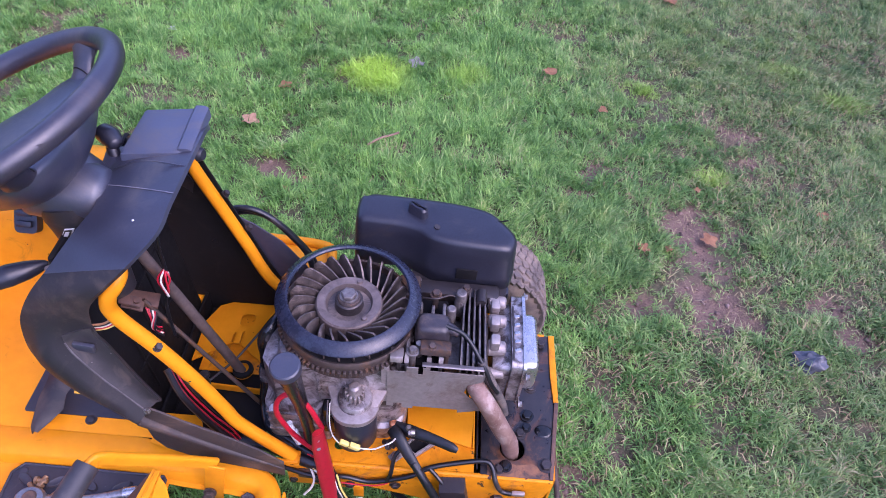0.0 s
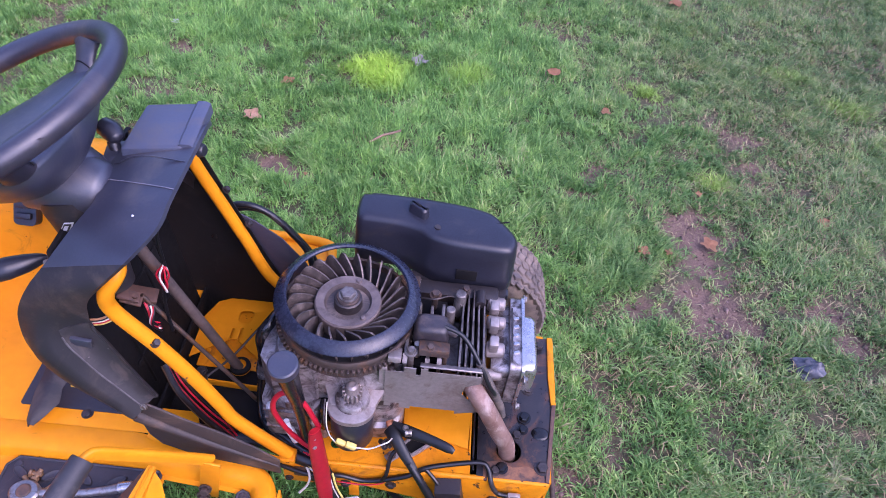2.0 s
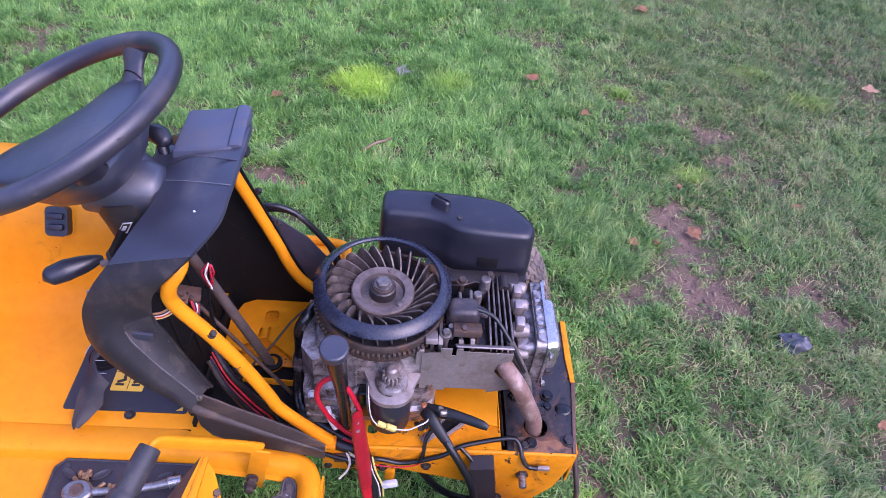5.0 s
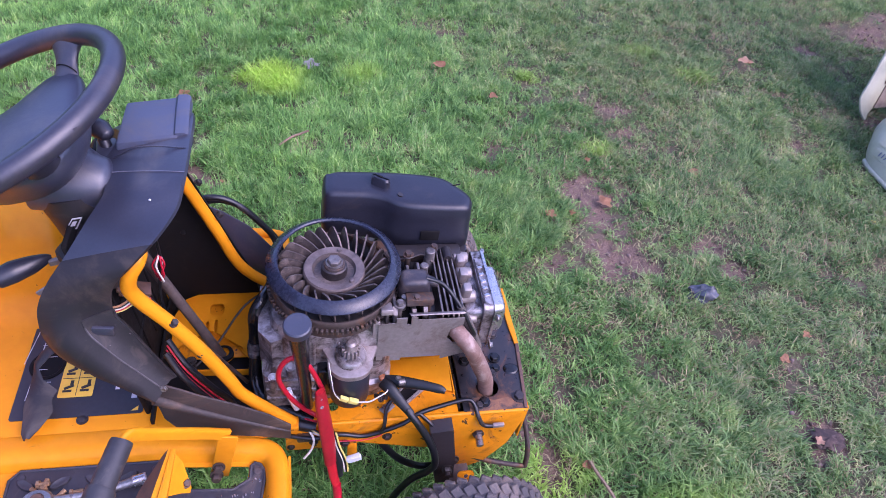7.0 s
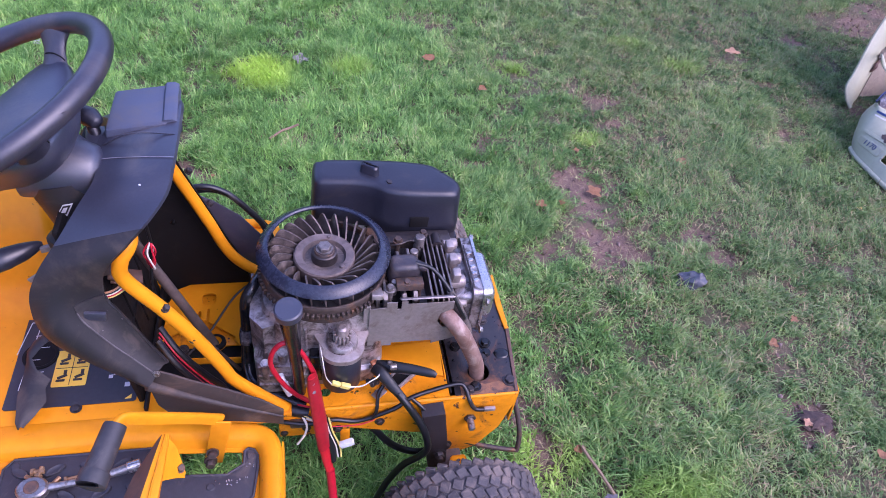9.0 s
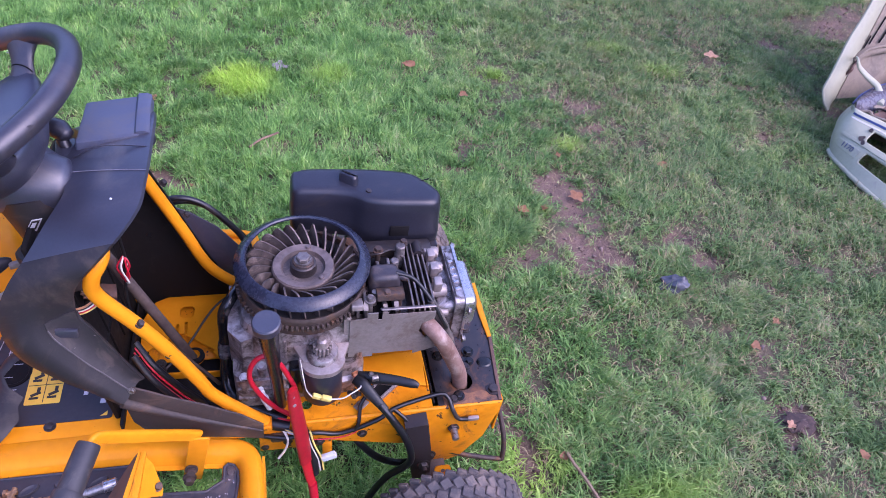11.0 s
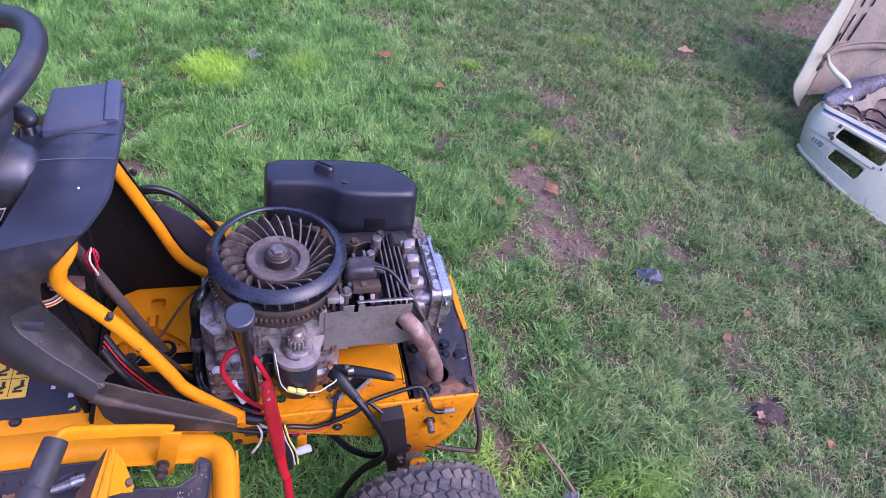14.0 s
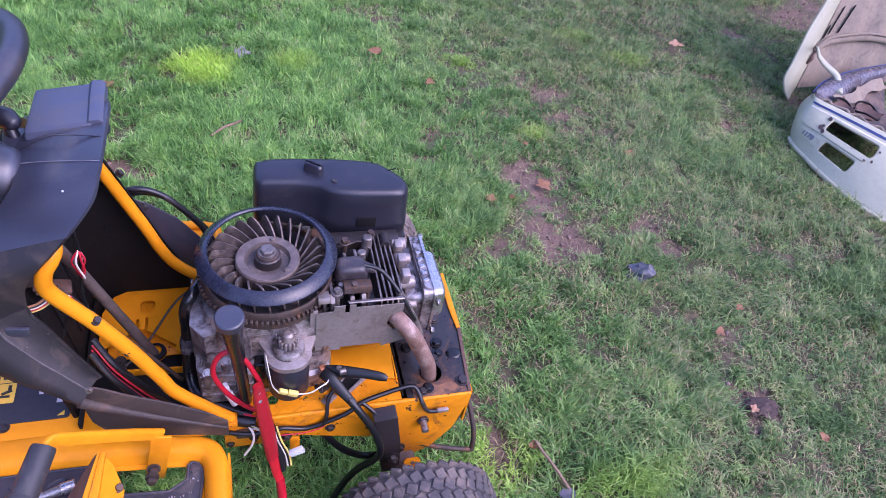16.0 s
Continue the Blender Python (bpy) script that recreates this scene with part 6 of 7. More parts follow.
    pad = [(-0.56, -0.2135), (-0.31, -0.216), (-0.305, -0.222), (-0.305, -0.275), (-0.193, -0.284), (-0.163, -0.266), (-0.162, -0.240), (-0.155, -0.234), (-0.145, -0.238), (-0.138, -0.25), (-0.137, -0.27), (-0.145, -0.33), (-0.17, -0.36), (-0.19, -0.44), (-0.56, -0.44), (-0.572, -0.42), (-0.575, -0.23)]
    padob = part("foot_pad", plate(pad, 0.007, pose(0, 0, 0.4145), bevel=0.002), PAD_RUBBER, floor, "dark rubber foot pad with raised lozenges")
    part("pad_border", sweep([(x, y, 0.4145) for x, y in pad], 0.0028, 8, smooth=False, closed=True), PAD_RUBBER, padob)
    drng = random.Random(5)
    drop = finish(lathe([(0, 0.0016), (0.0012, 0.0012), (0.0018, 0.0)], None, 10), "water_drop", ALU_BRIGHT)
    for k in range(26):
        x, y = drng.uniform(-0.180, -0.142), drng.uniform(-0.272, -0.242)
        if k > 12:
            x, y = drng.uniform(-0.215, -0.15), -0.292 - drng.uniform(0, 0.012)
        again("water_drop", drop, pose(x, y, 0.4147, 0, 0, drng.uniform(0, 180)) @ Matrix.Diagonal((drng.uniform(0.5, 1.6), drng.uniform(0.5, 1.1), 0.7, 1)), padob)
    stud = finish(lathe([(0, 0.0032), (0.008, 0.0034), (0.0115, 0.0050), (0.0135, 0.0046), (0.0155, 0.0), (0.0155, -0.001)], Matrix.Diagonal((1.25, 0.55, 1, 1)), 20), "pad_lozenge", PAD_RUBBER)
    for i in range(7):
        for j in range(3):
            x, y = -0.545 + 0.056 * i + 0.028 * (j % 2), -0.242 - 0.052 * j
            if (x < -0.335 or y < -0.30) and x < -0.17:
                again("pad_lozenge", stud, pose(x, y, 0.4145, 0, 0, 32 if (i + j) % 2 else -32), padob)
    for x, y in ((-0.150, -0.252), (-0.22, -0.305), (-0.555, -0.228), (-0.33, -0.23)):
        part("pad_rivet", lathe([(0, 0.003), (0.006, 0.003), (0.008, 0)], pose(x, y, 0.4145), 14), PAD_RUBBER, padob)
    # far tray, mostly hidden
    part("far_tray", plate([(-1.05, 0.20), (-0.36, 0.20), (-0.14, 0.2), (-0.10, 0.23), (-0.10, 0.37), (-0.14, 0.40), (-1.05, 0.40)], 0.004, pose(0, 0, 0.405)), YELLOW, floor)
    part("far_rim", sweep([(-0.36, 0.205, 0.412), (-0.15, 0.207, 0.412), (-0.112, 0.22, 0.411), (-0.10, 0.25, 0.41), (-0.10, 0.35, 0.41), (-0.13, 0.39, 0.41), (-0.30, 0.40, 0.41)], 0.012, 12, 6), YELLOW, floor)
    # decals on the floor
    part("floor_decal", plate(rrect(-0.598, -0.122, -0.365, 0.098, 0.006), 0.0012, pose(0, 0, Z + 0.0014)), DECAL, floor, "black instruction decal with white lines and bars")
    part("label_plate", plate(rrect(-0.524, -0.078, -0.462, 0.008, 0.003), 0.001, pose(0, 0, Z + 0.0026)), DECAL_YELLOW, floor, "yellow pictogram sticker")
    for x in (-0.507, -0.476):
        for y in (-0.055, -0.015):
            part("pictogram_bar", join(box((x, y, Z + 0.003), (0.018, 0.006, 0.0008), 0.0002, (0, 0, 25)), box((x - 0.002, y - 0.009, Z + 0.003), (0.016, 0.005, 0.0008), 0.0002), box((x + 0.004, y + 0.010, Z + 0.003), (0.006, 0.01, 0.0008), 0.0002)), DECAL_BLACK, floor)
    part("label_line", join(box((-0.493, -0.035, Z + 0.003), (0.058, 0.0012, 0.0006), 0.0001), box((-0.492, -0.035, Z + 0.003), (0.0012, 0.08, 0.0006), 0.0001)), DECAL_BLACK, floor)
    part("decal_line", join(box((-0.575, 0.0, Z + 0.002), (0.0016, 0.16, 0.0006), 0.0001, (0, 0, -3)), *[box((-0.565 + 0.006 * (k % 2), -0.07 + 0.03 * k, Z + 0.002), (0.02 + 0.012 * (k % 2), 0.0016, 0.0006), 0.0001) for k in range(6)], box((-0.54, 0.085, Z + 0.002), (0.06, 0.0016, 0.0006), 0.0001)), DECAL_WHITE, floor)
    part("decal_line", join(*[sweep([(x0, y0, Z + 0.0022), (x1, y1, Z + 0.0022)], 0.0009, 6, smooth=False) for (x0, y0), (x1, y1) in (((-0.589, 0.085), (-0.600, 0.005)), ((-0.589, 0.085), (-0.541, 0.083)))]), DECAL_WHITE, floor, "white printed border line")
    part("decal_bar", join(box((-0.408, -0.055, Z + 0.002), (0.012, 0.003, 0.0006), 0.0001, (0, 0, 30)), box((-0.392, -0.066, Z + 0.002), (0.018, 0.004, 0.0006), 0.0001, (0, 0, -35)), box((-0.385, -0.083, Z + 0.002), (0.010, 0.010, 0.0006), 0.0001), box((-0.418, -0.062, Z + 0.002), (0.008, 0.008, 0.0006), 0.0001)), DECAL_WHITE, floor)
    part("decal_mark", plate([(0, 0), (0.012, 0), (0.012, 0.010)], 0.0008, pose(-0.386, -0.116, Z + 0.002)), DECAL_YELLOW, floor)
    # black disc paints the shade inside the flap's curl on the floor
    part("flap_shade_disc", lathe([(0.0, 0.0022), (0.026, 0.0022), (0.028, 0.004), (0.033, 0.004), (0.034, 0.0)], pose(-0.556, 0.0, Z), 32), DARK_PLASTIC_SHADE, floor, "dark disc painted for the shade of the torn flap")
    part("floor_bolt", hexbolt((-0.47, -0.128, Z), (0, 0, 1), 0.008, 0.004), BOLT_DARK, floor)
    # drive pedal: yellow strap with a rubber bar
    # a flat arm rises from the leg to a bar that lies across the foot well
    arm = spline([(-0.189, -0.229, 0.527), (-0.22, -0.247, 0.566), (-0.26, -0.271, 0.614), (-0.298, -0.295, 0.661), (-0.312, -0.304, 0.677), (-0.321, -0.312, 0.681), (-0.329, -0.325, 0.679)], 6)
    rows = []
    for i, v in enumerate(arm):
        d = (arm[min(i + 1, len(arm) - 1)] - arm[max(i - 1, 0)]).normalized()
        down = Vector((0.35, 0.20, -0.9))
        down = (down - d * down.dot(d)).normalized()
        out = d.cross(down).normalized()
        rows.append([v + down * q + out * w for q, w in ((0.000, -0.006), (-0.002, -0.002), (-0.001, 0.002), (0.003, 0.004), (0.010, 0.004), (0.018, 0.004))])
    pedal = part("drive_pedal", shell(rows, 0.003), YELLOW, tractor, "bent yellow pedal strap with black rubber grip", angle=50)
    part("pedal_leg", box((-0.2085, -0.2345, 0.446), (0.034, 0.005, 0.164), 0.0018, (4, 11, 0)), YELLOW, pedal)
    part("pedal_bolt", join(hexbolt((-0.219, -0.239, 0.420), (0, -1, 0.25), 0.0085, 0.010), hexbolt((-0.225, -0.241, 0.396), (0, -1, 0.1), 0.009, 0.014)), RUST_STEEL, pedal)
    grip = [(-0.3265, -0.3215, 0.675), (-0.3268, -0.3230, 0.6747), (-0.338, -0.362, 0.667), (-0.347, -0.392, 0.660)]
    part("pedal_rubber", join(sweep(grip, [0.0150, 0.0172, 0.0178, 0.0178], 20, 4), sweep([(-0.3455, -0.387, 0.661), (-0.3458, -0.388, 0.661), (-0.350, -0.404, 0.658), (-0.3503, -0.405, 0.658)], [0.0195, 0.0215, 0.0215, 0.0185], 20, 3)), GRIP_RUBBER, pedal, "worn black rubber pedal grip")
    rev = part("brake_pedal", soften(loft([[(-0.288, -0.256, 0.534), (-0.277, -0.257, 0.530), (-0.279, -0.257, 0.515), (-0.290, -0.256, 0.519)], [(-0.300, -0.315, 0.534), (-0.281, -0.316, 0.530), (-0.283, -0.316, 0.512), (-0.302, -0.315, 0.517)], [(-0.312, -0.372, 0.530), (-0.286, -0.374, 0.526), (-0.288, -0.374, 0.506), (-0.314, -0.372, 0.512)], [(-0.322, -0.43, 0.50), (-0.292, -0.43, 0.496), (-0.294, -0.43, 0.48), (-0.324, -0.43, 0.484)]]), 0.002), YELLOW, tractor, "folded yellow brake pedal with rusty face")
    part("pedal_crease", sweep([(-0.283, -0.259, 0.5335), (-0.291, -0.316, 0.533), (-0.299, -0.373, 0.529), (-0.307, -0.43, 0.499)], 0.0018, 6, 4), YELLOW_WORN, rev)
    part("pedal_face", shell([[(-0.2885, -0.256, 0.531), (-0.297, -0.260, 0.522), (-0.308, -0.266, 0.506)], [(-0.3010, -0.315, 0.531), (-0.316, -0.315, 0.520), (-0.334, -0.315, 0.502)], [(-0.3130, -0.372, 0.527), (-0.332, -0.371, 0.515), (-0.352, -0.370, 0.496)], [(-0.3230, -0.43, 0.497), (-0.342, -0.43, 0.486), (-0.362, -0.43, 0.468)]], 0.004), RUST_BROWN, rev, "rusty brown pedal face")
    part("pedal_gusset", shell([[(-0.278, -0.262, 0.522), (-0.283, -0.300, 0.512), (-0.285, -0.33, 0.506)], [(-0.268, -0.270, 0.508), (-0.268, -0.300, 0.490), (-0.270, -0.315, 0.482)], [(-0.262, -0.284, 0.485), (-0.256, -0.298, 0.468), (-0.258, -0.306, 0.462)]], 0.004), YELLOW, rev, angle=60)
    part("gusset_bolt", hexbolt((-0.264, -0.297, 0.480), (0.4, -0.3, 0.85), 0.0062, 0.008), RUST_STEEL, rev)
    # rear bodywork, seat base behind the view
    part("rear_fender", soften(loft([[(x, y, z) for x, y in rrect(-1.55 + d, -0.42 + d, -0.85 - d, 0.42 - d, 0.12, 8)] for z, d in ((0.45, 0.0), (0.60, 0.0), (0.66, 0.02), (0.68, 0.06))]), 0.004), YELLOW, tractor, "yellow rear fender")
    part("seat", soften(loft([[(x, y, z) for x, y in rrect(-1.45 + d, -0.22 + d, -1.02 - d, 0.22 - d, 0.08, 8)] for z, d in ((0.68, 0.0), (0.75, 0.0), (0.78, 0.03))]), 0.004), BLACK_PLASTIC, tractor, "black vinyl seat")
    R = 0.26
    for s in (-1, 1):
        turn = Matrix.Translation((-1.2, s * 0.36, R)) @ pose(0, 0, 0, 90)
        w = part("rear_wheel", lathe([(0, -0.05), (0.1, -0.05), (0.12, -0.09), (0.12, 0.09), (0.1, 0.05), (0, 0.05)], turn, 32), YELLOW_WORN, tractor, "yellow rear wheel rim with tyre")
        part("tyre", lathe([(0.12, -0.1), (0.2, -0.12), (0.245, -0.11), (0.26, -0.06), (0.26, 0.06), (0.245, 0.11), (0.2, 0.12), (0.12, 0.1)], turn, 48), RUBBER, w)


FAR_CABLE = [(-0.30, 0.200, 0.63), (-0.275, 0.220, 0.690), (-0.235, 0.222, 0.708), (-0.190, 0.222, 0.690), (-0.147, 0.220, 0.640), (-0.115, 0.215, 0.585), (-0.10, 0.19, 0.50), (-0.09, 0.15, 0.44)]


def build_wiring():
    part("control_cable", sweep([(x, y - 0.01, z - 0.02) for x, y, z in FAR_CABLE], 0.0065, 12), CABLE_BLACK, tractor, "black control cable beyond the far rail")
    part("control_cable", sweep([(x + 0.008, y - 0.004, z - 0.034) for x, y, z in FAR_CABLE], 0.0055, 12), CABLE_BLACK, tractor)
    part("loom", sweep([(-0.13, -0.165, 0.40), (-0.05, -0.182, 0.395), (0.008, -0.180, 0.398), (0.06, -0.180, 0.386), (0.13, -0.176, 0.412), (0.165, -0.165, 0.430), (0.21, -0.155, 0.436), (0.265, -0.148, 0.442), (0.282, -0.155, 0.436), (0.292, -0.175, 0.415), (0.305, -0.180, 0.392), (0.325, -0.182, 0.388)], 0.0048, 10), CABLE_BLACK, tractor, "taped black wiring loom along the rail")
    part("loom_end", box((0.338, -0.181, 0.388), (0.024, 0.008, 0.009), 0.001), SHEET, tractor)
    part("loom_branch", sweep([(0.085, -0.180, 0.390), (0.095, -0.176, 0.41), (0.10, -0.155, 0.44), (0.11, -0.145, 0.455)], 0.004, 8), CABLE_BLACK, tractor)
    part("loom_branch", sweep([(0.168, -0.166, 0.43), (0.19, -0.182, 0.415), (0.205, -0.19, 0.39)], 0.004, 8), CABLE_BLACK, tractor)
    part("thin_wire", sweep([(-0.02, -0.182, 0.378), (0.05, -0.184, 0.376), (0.085, -0.182, 0.384), (0.10, -0.178, 0.40)], 0.0014, 6), CABLE_RED, tractor)
    # hose and taped joint beside the block
    part("fuel_hose", sweep([(-0.120, 0.02, 0.628), (-0.135, -0.02, 0.635), (-0.150, -0.035, 0.61), (-0.153, -0.030, 0.55), (-0.156, -0.040, 0.49), (-0.156, -0.065, 0.445), (-0.145, -0.095, 0.428), (-0.115, -0.122, 0.424), (-0.079, -0.140, 0.42), (-0.045, -0.155, 0.416)], [0.0105, 0.0105, 0.011, 0.0115, 0.012, 0.0135, 0.0150, 0.0140, 0.0130, 0.012], 16), TAPE, tractor, "black hose beside the crankcase")
    part("tape_joint", sweep([(-0.154, -0.033, 0.525), (-0.155, -0.036, 0.51), (-0.156, -0.041, 0.492)], [0.0135, 0.0155, 0.0140], 14, 4), FOIL, tractor, "glossy taped hose joint")
    part("loom_trunk", sweep([(-0.30, -0.15, 0.47), (-0.20, -0.14, 0.425), (-0.14, -0.14, 0.418), (-0.08, -0.158, 0.416), (-0.04, -0.168, 0.412)], 0.0125, 12), CABLE_BLACK, tractor)
    for k, (mat, dy) in enumerate(((CABLE_RED, 0.0), (CABLE_RED, 0.010), (CABLE_BLACK, -0.008), (CABLE_BLACK, 0.022))):
        part("wire", sweep([(-0.30, -0.10 + dy, 0.60), (-0.27, -0.13 + dy, 0.565), (-0.23, -0.145 + dy, 0.51), (-0.20, -0.15 + dy, 0.47), (-0.185 - 0.3 * dy, -0.150 + dy, 0.432)], 0.0017 if k < 2 else 0.006, 8), mat, tractor)
    part("wire", sweep([(-0.292, -0.01, 0.86), (-0.296, -0.018, 0.81), (-0.295, -0.022, 0.76), (-0.300, -0.030, 0.725), (-0.304, -0.04, 0.68), (-0.30, -0.05, 0.62)], 0.003, 8), CABLE_BLACK, tractor)
    for k in range(7):
        a = 0.9 * k
        mat = (CABLE_RED, WIRE_WHITE, CABLE_RED, CABLE_BLACK)[k % 4]
        part("wire", sweep([(-0.296, -0.022, 0.765), (-0.299 + 0.010 * math.cos(a), -0.028 + 0.008 * math.sin(a), 0.748), (-0.300 + 0.009 * math.cos(a + 1), -0.031 + 0.009 * math.sin(a), 0.730 - 0.006 * (k % 3)), (-0.299, -0.034, 0.712)], 0.0017, 6), mat, tractor)
    for k in range(5):
        part("wire", sweep([(-0.305, -0.155, 0.80 + 0.004 * k), (-0.325, -0.165, 0.792 + 0.003 * k), (-0.345, -0.168, 0.788 + 0.003 * k)], 0.0017, 6), (WIRE_YELLOW, CABLE_RED, WIRE_WHITE, CABLE_BLACK, LEAF_BROWN)[k], tractor)
    part("clevis", join(box((-0.349, -0.06, 0.722), (0.034, 0.020, 0.005), 0.001, (0, 28, 10)), box((-0.347, -0.06, 0.712), (0.034, 0.020, 0.004), 0.001, (0, 28, 10)), rod((-0.343, -0.06, 0.706), (-0.338, -0.06, 0.724), 0.0045)), RUST_BROWN, tractor, "dull brown steel clevis")
    for k in range(6):
        part("wire", sweep([(-0.330 + 0.003 * k, -0.055, 0.70 - 0.002 * k), (-0.324 + 0.002 * k, -0.062, 0.685), (-0.321 + 0.003 * (k % 3), -0.066 - 0.002 * k, 0.668), (-0.312, -0.060 - 0.003 * (k % 2), 0.655 - 0.004 * k)], 0.0016, 6), (CABLE_RED, CABLE_RED, CABLE_BLACK, WIRE_WHITE, CABLE_RED, CABLE_BLACK)[k], tractor)
    # red starter lead in a loop
    part("starter_lead", sweep([(-0.036, -0.155, 0.432), (-0.065, -0.152, 0.462), (-0.090, -0.150, 0.505), (-0.106, -0.150, 0.56), (-0.099, -0.150, 0.603), (-0.078, -0.150, 0.624), (-0.053, -0.152, 0.602), (-0.036, -0.156, 0.56), (-0.028, -0.158, 0.535)], 0.0048, 10), CABLE_RED, tractor, "looped red starter lead")
    part("wire", sweep([(-0.10, -0.13, 0.42), (-0.07, -0.15, 0.425), (-0.04, -0.165, 0.43), (-0.03, -0.168, 0.445)], 0.0022, 6), CABLE_RED, tractor)
    part("inline_plug", join(rod((-0.085, -0.145, 0.49), (-0.075, -0.148, 0.455), 0.008, 0.007, 12, 0.001), rod((-0.09, -0.143, 0.515), (-0.085, -0.145, 0.49), 0.0055)), PLUG_CLEAR, tractor, "clear white wire connector")
    part("plug_block", box((0.030, -0.174, 0.508), (0.020, 0.010, 0.010), 0.002, (0, 25, -4)), WIRE_YELLOW, tractor, "yellow plastic plug")
    part("plug_block", box((0.012, -0.174, 0.518), (0.018, 0.009, 0.009), 0.002, (0, 30, -4)), WIRE_YELLOW, tractor)
    part("wire", sweep([(0.039, -0.174, 0.503), (0.062, -0.171, 0.498), (0.080, -0.168, 0.508), (0.094, -0.162, 0.512), (0.10, -0.145, 0.495)], 0.0014, 8), WIRE_WHITE, tractor)
    part("wire", sweep([(0.004, -0.174, 0.522), (-0.009, -0.172, 0.545), (-0.015, -0.170, 0.58), (-0.018, -0.14, 0.60)], 0.0014, 6), BOLT_DARK, tractor)
    part("wire", sweep([(0.004, -0.176, 0.520), (-0.006, -0.174, 0.54), (-0.011, -0.170, 0.575), (-0.015, -0.14, 0.59)], 0.0011, 6), WIRE_WHITE, tractor)
    for k in range(4):
        part("wire", sweep([(-0.06, -0.17, 0.415), (-0.045, -0.178, 0.408 + 0.004 * k), (-0.028, -0.184, 0.405 + 0.003 * k), (0.0 + 0.002 * k, -0.186, 0.405)], 0.0017, 6), (WIRE_WHITE, WIRE_WHITE, WIRE_YELLOW, CABLE_BLACK)[k], tractor)
    part("wire", sweep([(-0.055, -0.172, 0.415), (-0.045, -0.188, 0.40), (-0.050, -0.195, 0.375), (-0.065, -0.20, 0.35)], 0.0024, 6), WIRE_WHITE, tractor, "loose white wire end")
    part("fuse_plug", box((-0.062, -0.174, 0.388), (0.032, 0.014, 0.022), 0.004), RUST_STEEL, tractor, "brown red plug on the rail")
    part("hanging_plug", box((0.035, -0.20, 0.335), (0.030, 0.012, 0.014), 0.002, (0, -25, 0)), PLUG_CLEAR, tractor)
    for k in range(3):
        part("wire", sweep([(-0.008 + 0.003 * k, -0.188, 0.42), (0.0 + 0.003 * k, -0.196, 0.38), (0.012 + 0.004 * k, -0.20, 0.33), (0.018 + 0.003 * k, -0.205, 0.29)], 0.002, 6), (WIRE_WHITE, CABLE_BLACK, WIRE_YELLOW)[k], tractor)
    part("rail_tab", box((0.034, -0.170, 0.318), (0.02, 0.004, 0.045), 0.001), YELLOW_WORN, tractor)
    part("dark_hose", sweep([(0.07, -0.13, 0.335), (0.105, -0.15, 0.285), (0.145, -0.155, 0.225), (0.195, -0.155, 0.185), (0.25, -0.15, 0.175)], 0.008, 10), CABLE_BLACK, tractor)


build_frame()
build_axle_and_wheels()
build_engine()
build_tank()
build_dash()
build_body()
build_wiring()

# ---- loose things on and round the tractor ----
def build_red_lead():
    t = thing("jump_lead_clamp", (-0.02, -0.19, 0.40), "red plastic jump lead clamp gripping a wire on the rail", "jump lead")
    part("handle", sweep([(-0.032, -0.173, 0.548), (-0.029, -0.180, 0.51), (-0.020, -0.193, 0.43), (-0.0125, -0.201, 0.36), (-0.006, -0.212, 0.30), (0.0, -0.222, 0.265)], [0.010, 0.0135, 0.0145, 0.0145, 0.0125, 0.009], 16, flat=0.55), RED_GRIP, t)
    part("sleeve", sweep([(-0.032, -0.1735, 0.546), (-0.029, -0.1805, 0.51), (-0.020, -0.1935, 0.43), (-0.0105, -0.203, 0.338)], [0.0115, 0.0150, 0.0162, 0.0168], 16, flat=0.62), RED_DARK, t, "darker red upper sleeve")
    part("handle", sweep([(-0.018, -0.180, 0.45), (-0.004, -0.190, 0.39), (0.006, -0.202, 0.33), (0.009, -0.214, 0.29)], [0.005, 0.009, 0.009, 0.006], 12, flat=0.5), GRIP_BLACK, t, "dark inner grip")
    part("rivet", lathe([(0, 0.0025), (0.003, 0.0025), (0.0045, 0)], frame_to((-0.0315, -0.1820, 0.536), (-0.0315, -0.225, 0.566)), 14), ZINC, t, "bright rivet")
    part("rivet", lathe([(0, 0.0025), (0.003, 0.0025), (0.0045, 0)], frame_to((-0.0300, -0.1885, 0.518), (-0.0300, -0.232, 0.545)), 14), ZINC, t)
    part("cable", sweep([(0.0, -0.222, 0.27), (0.006, -0.25, 0.19), (0.016, -0.31, 0.08), (0.06, -0.42, 0.03), (0.2, -0.6, 0.03), (0.5, -0.9, 0.03)], 0.0095, 12), CABLE_RED, t, "red cable running to the ground")


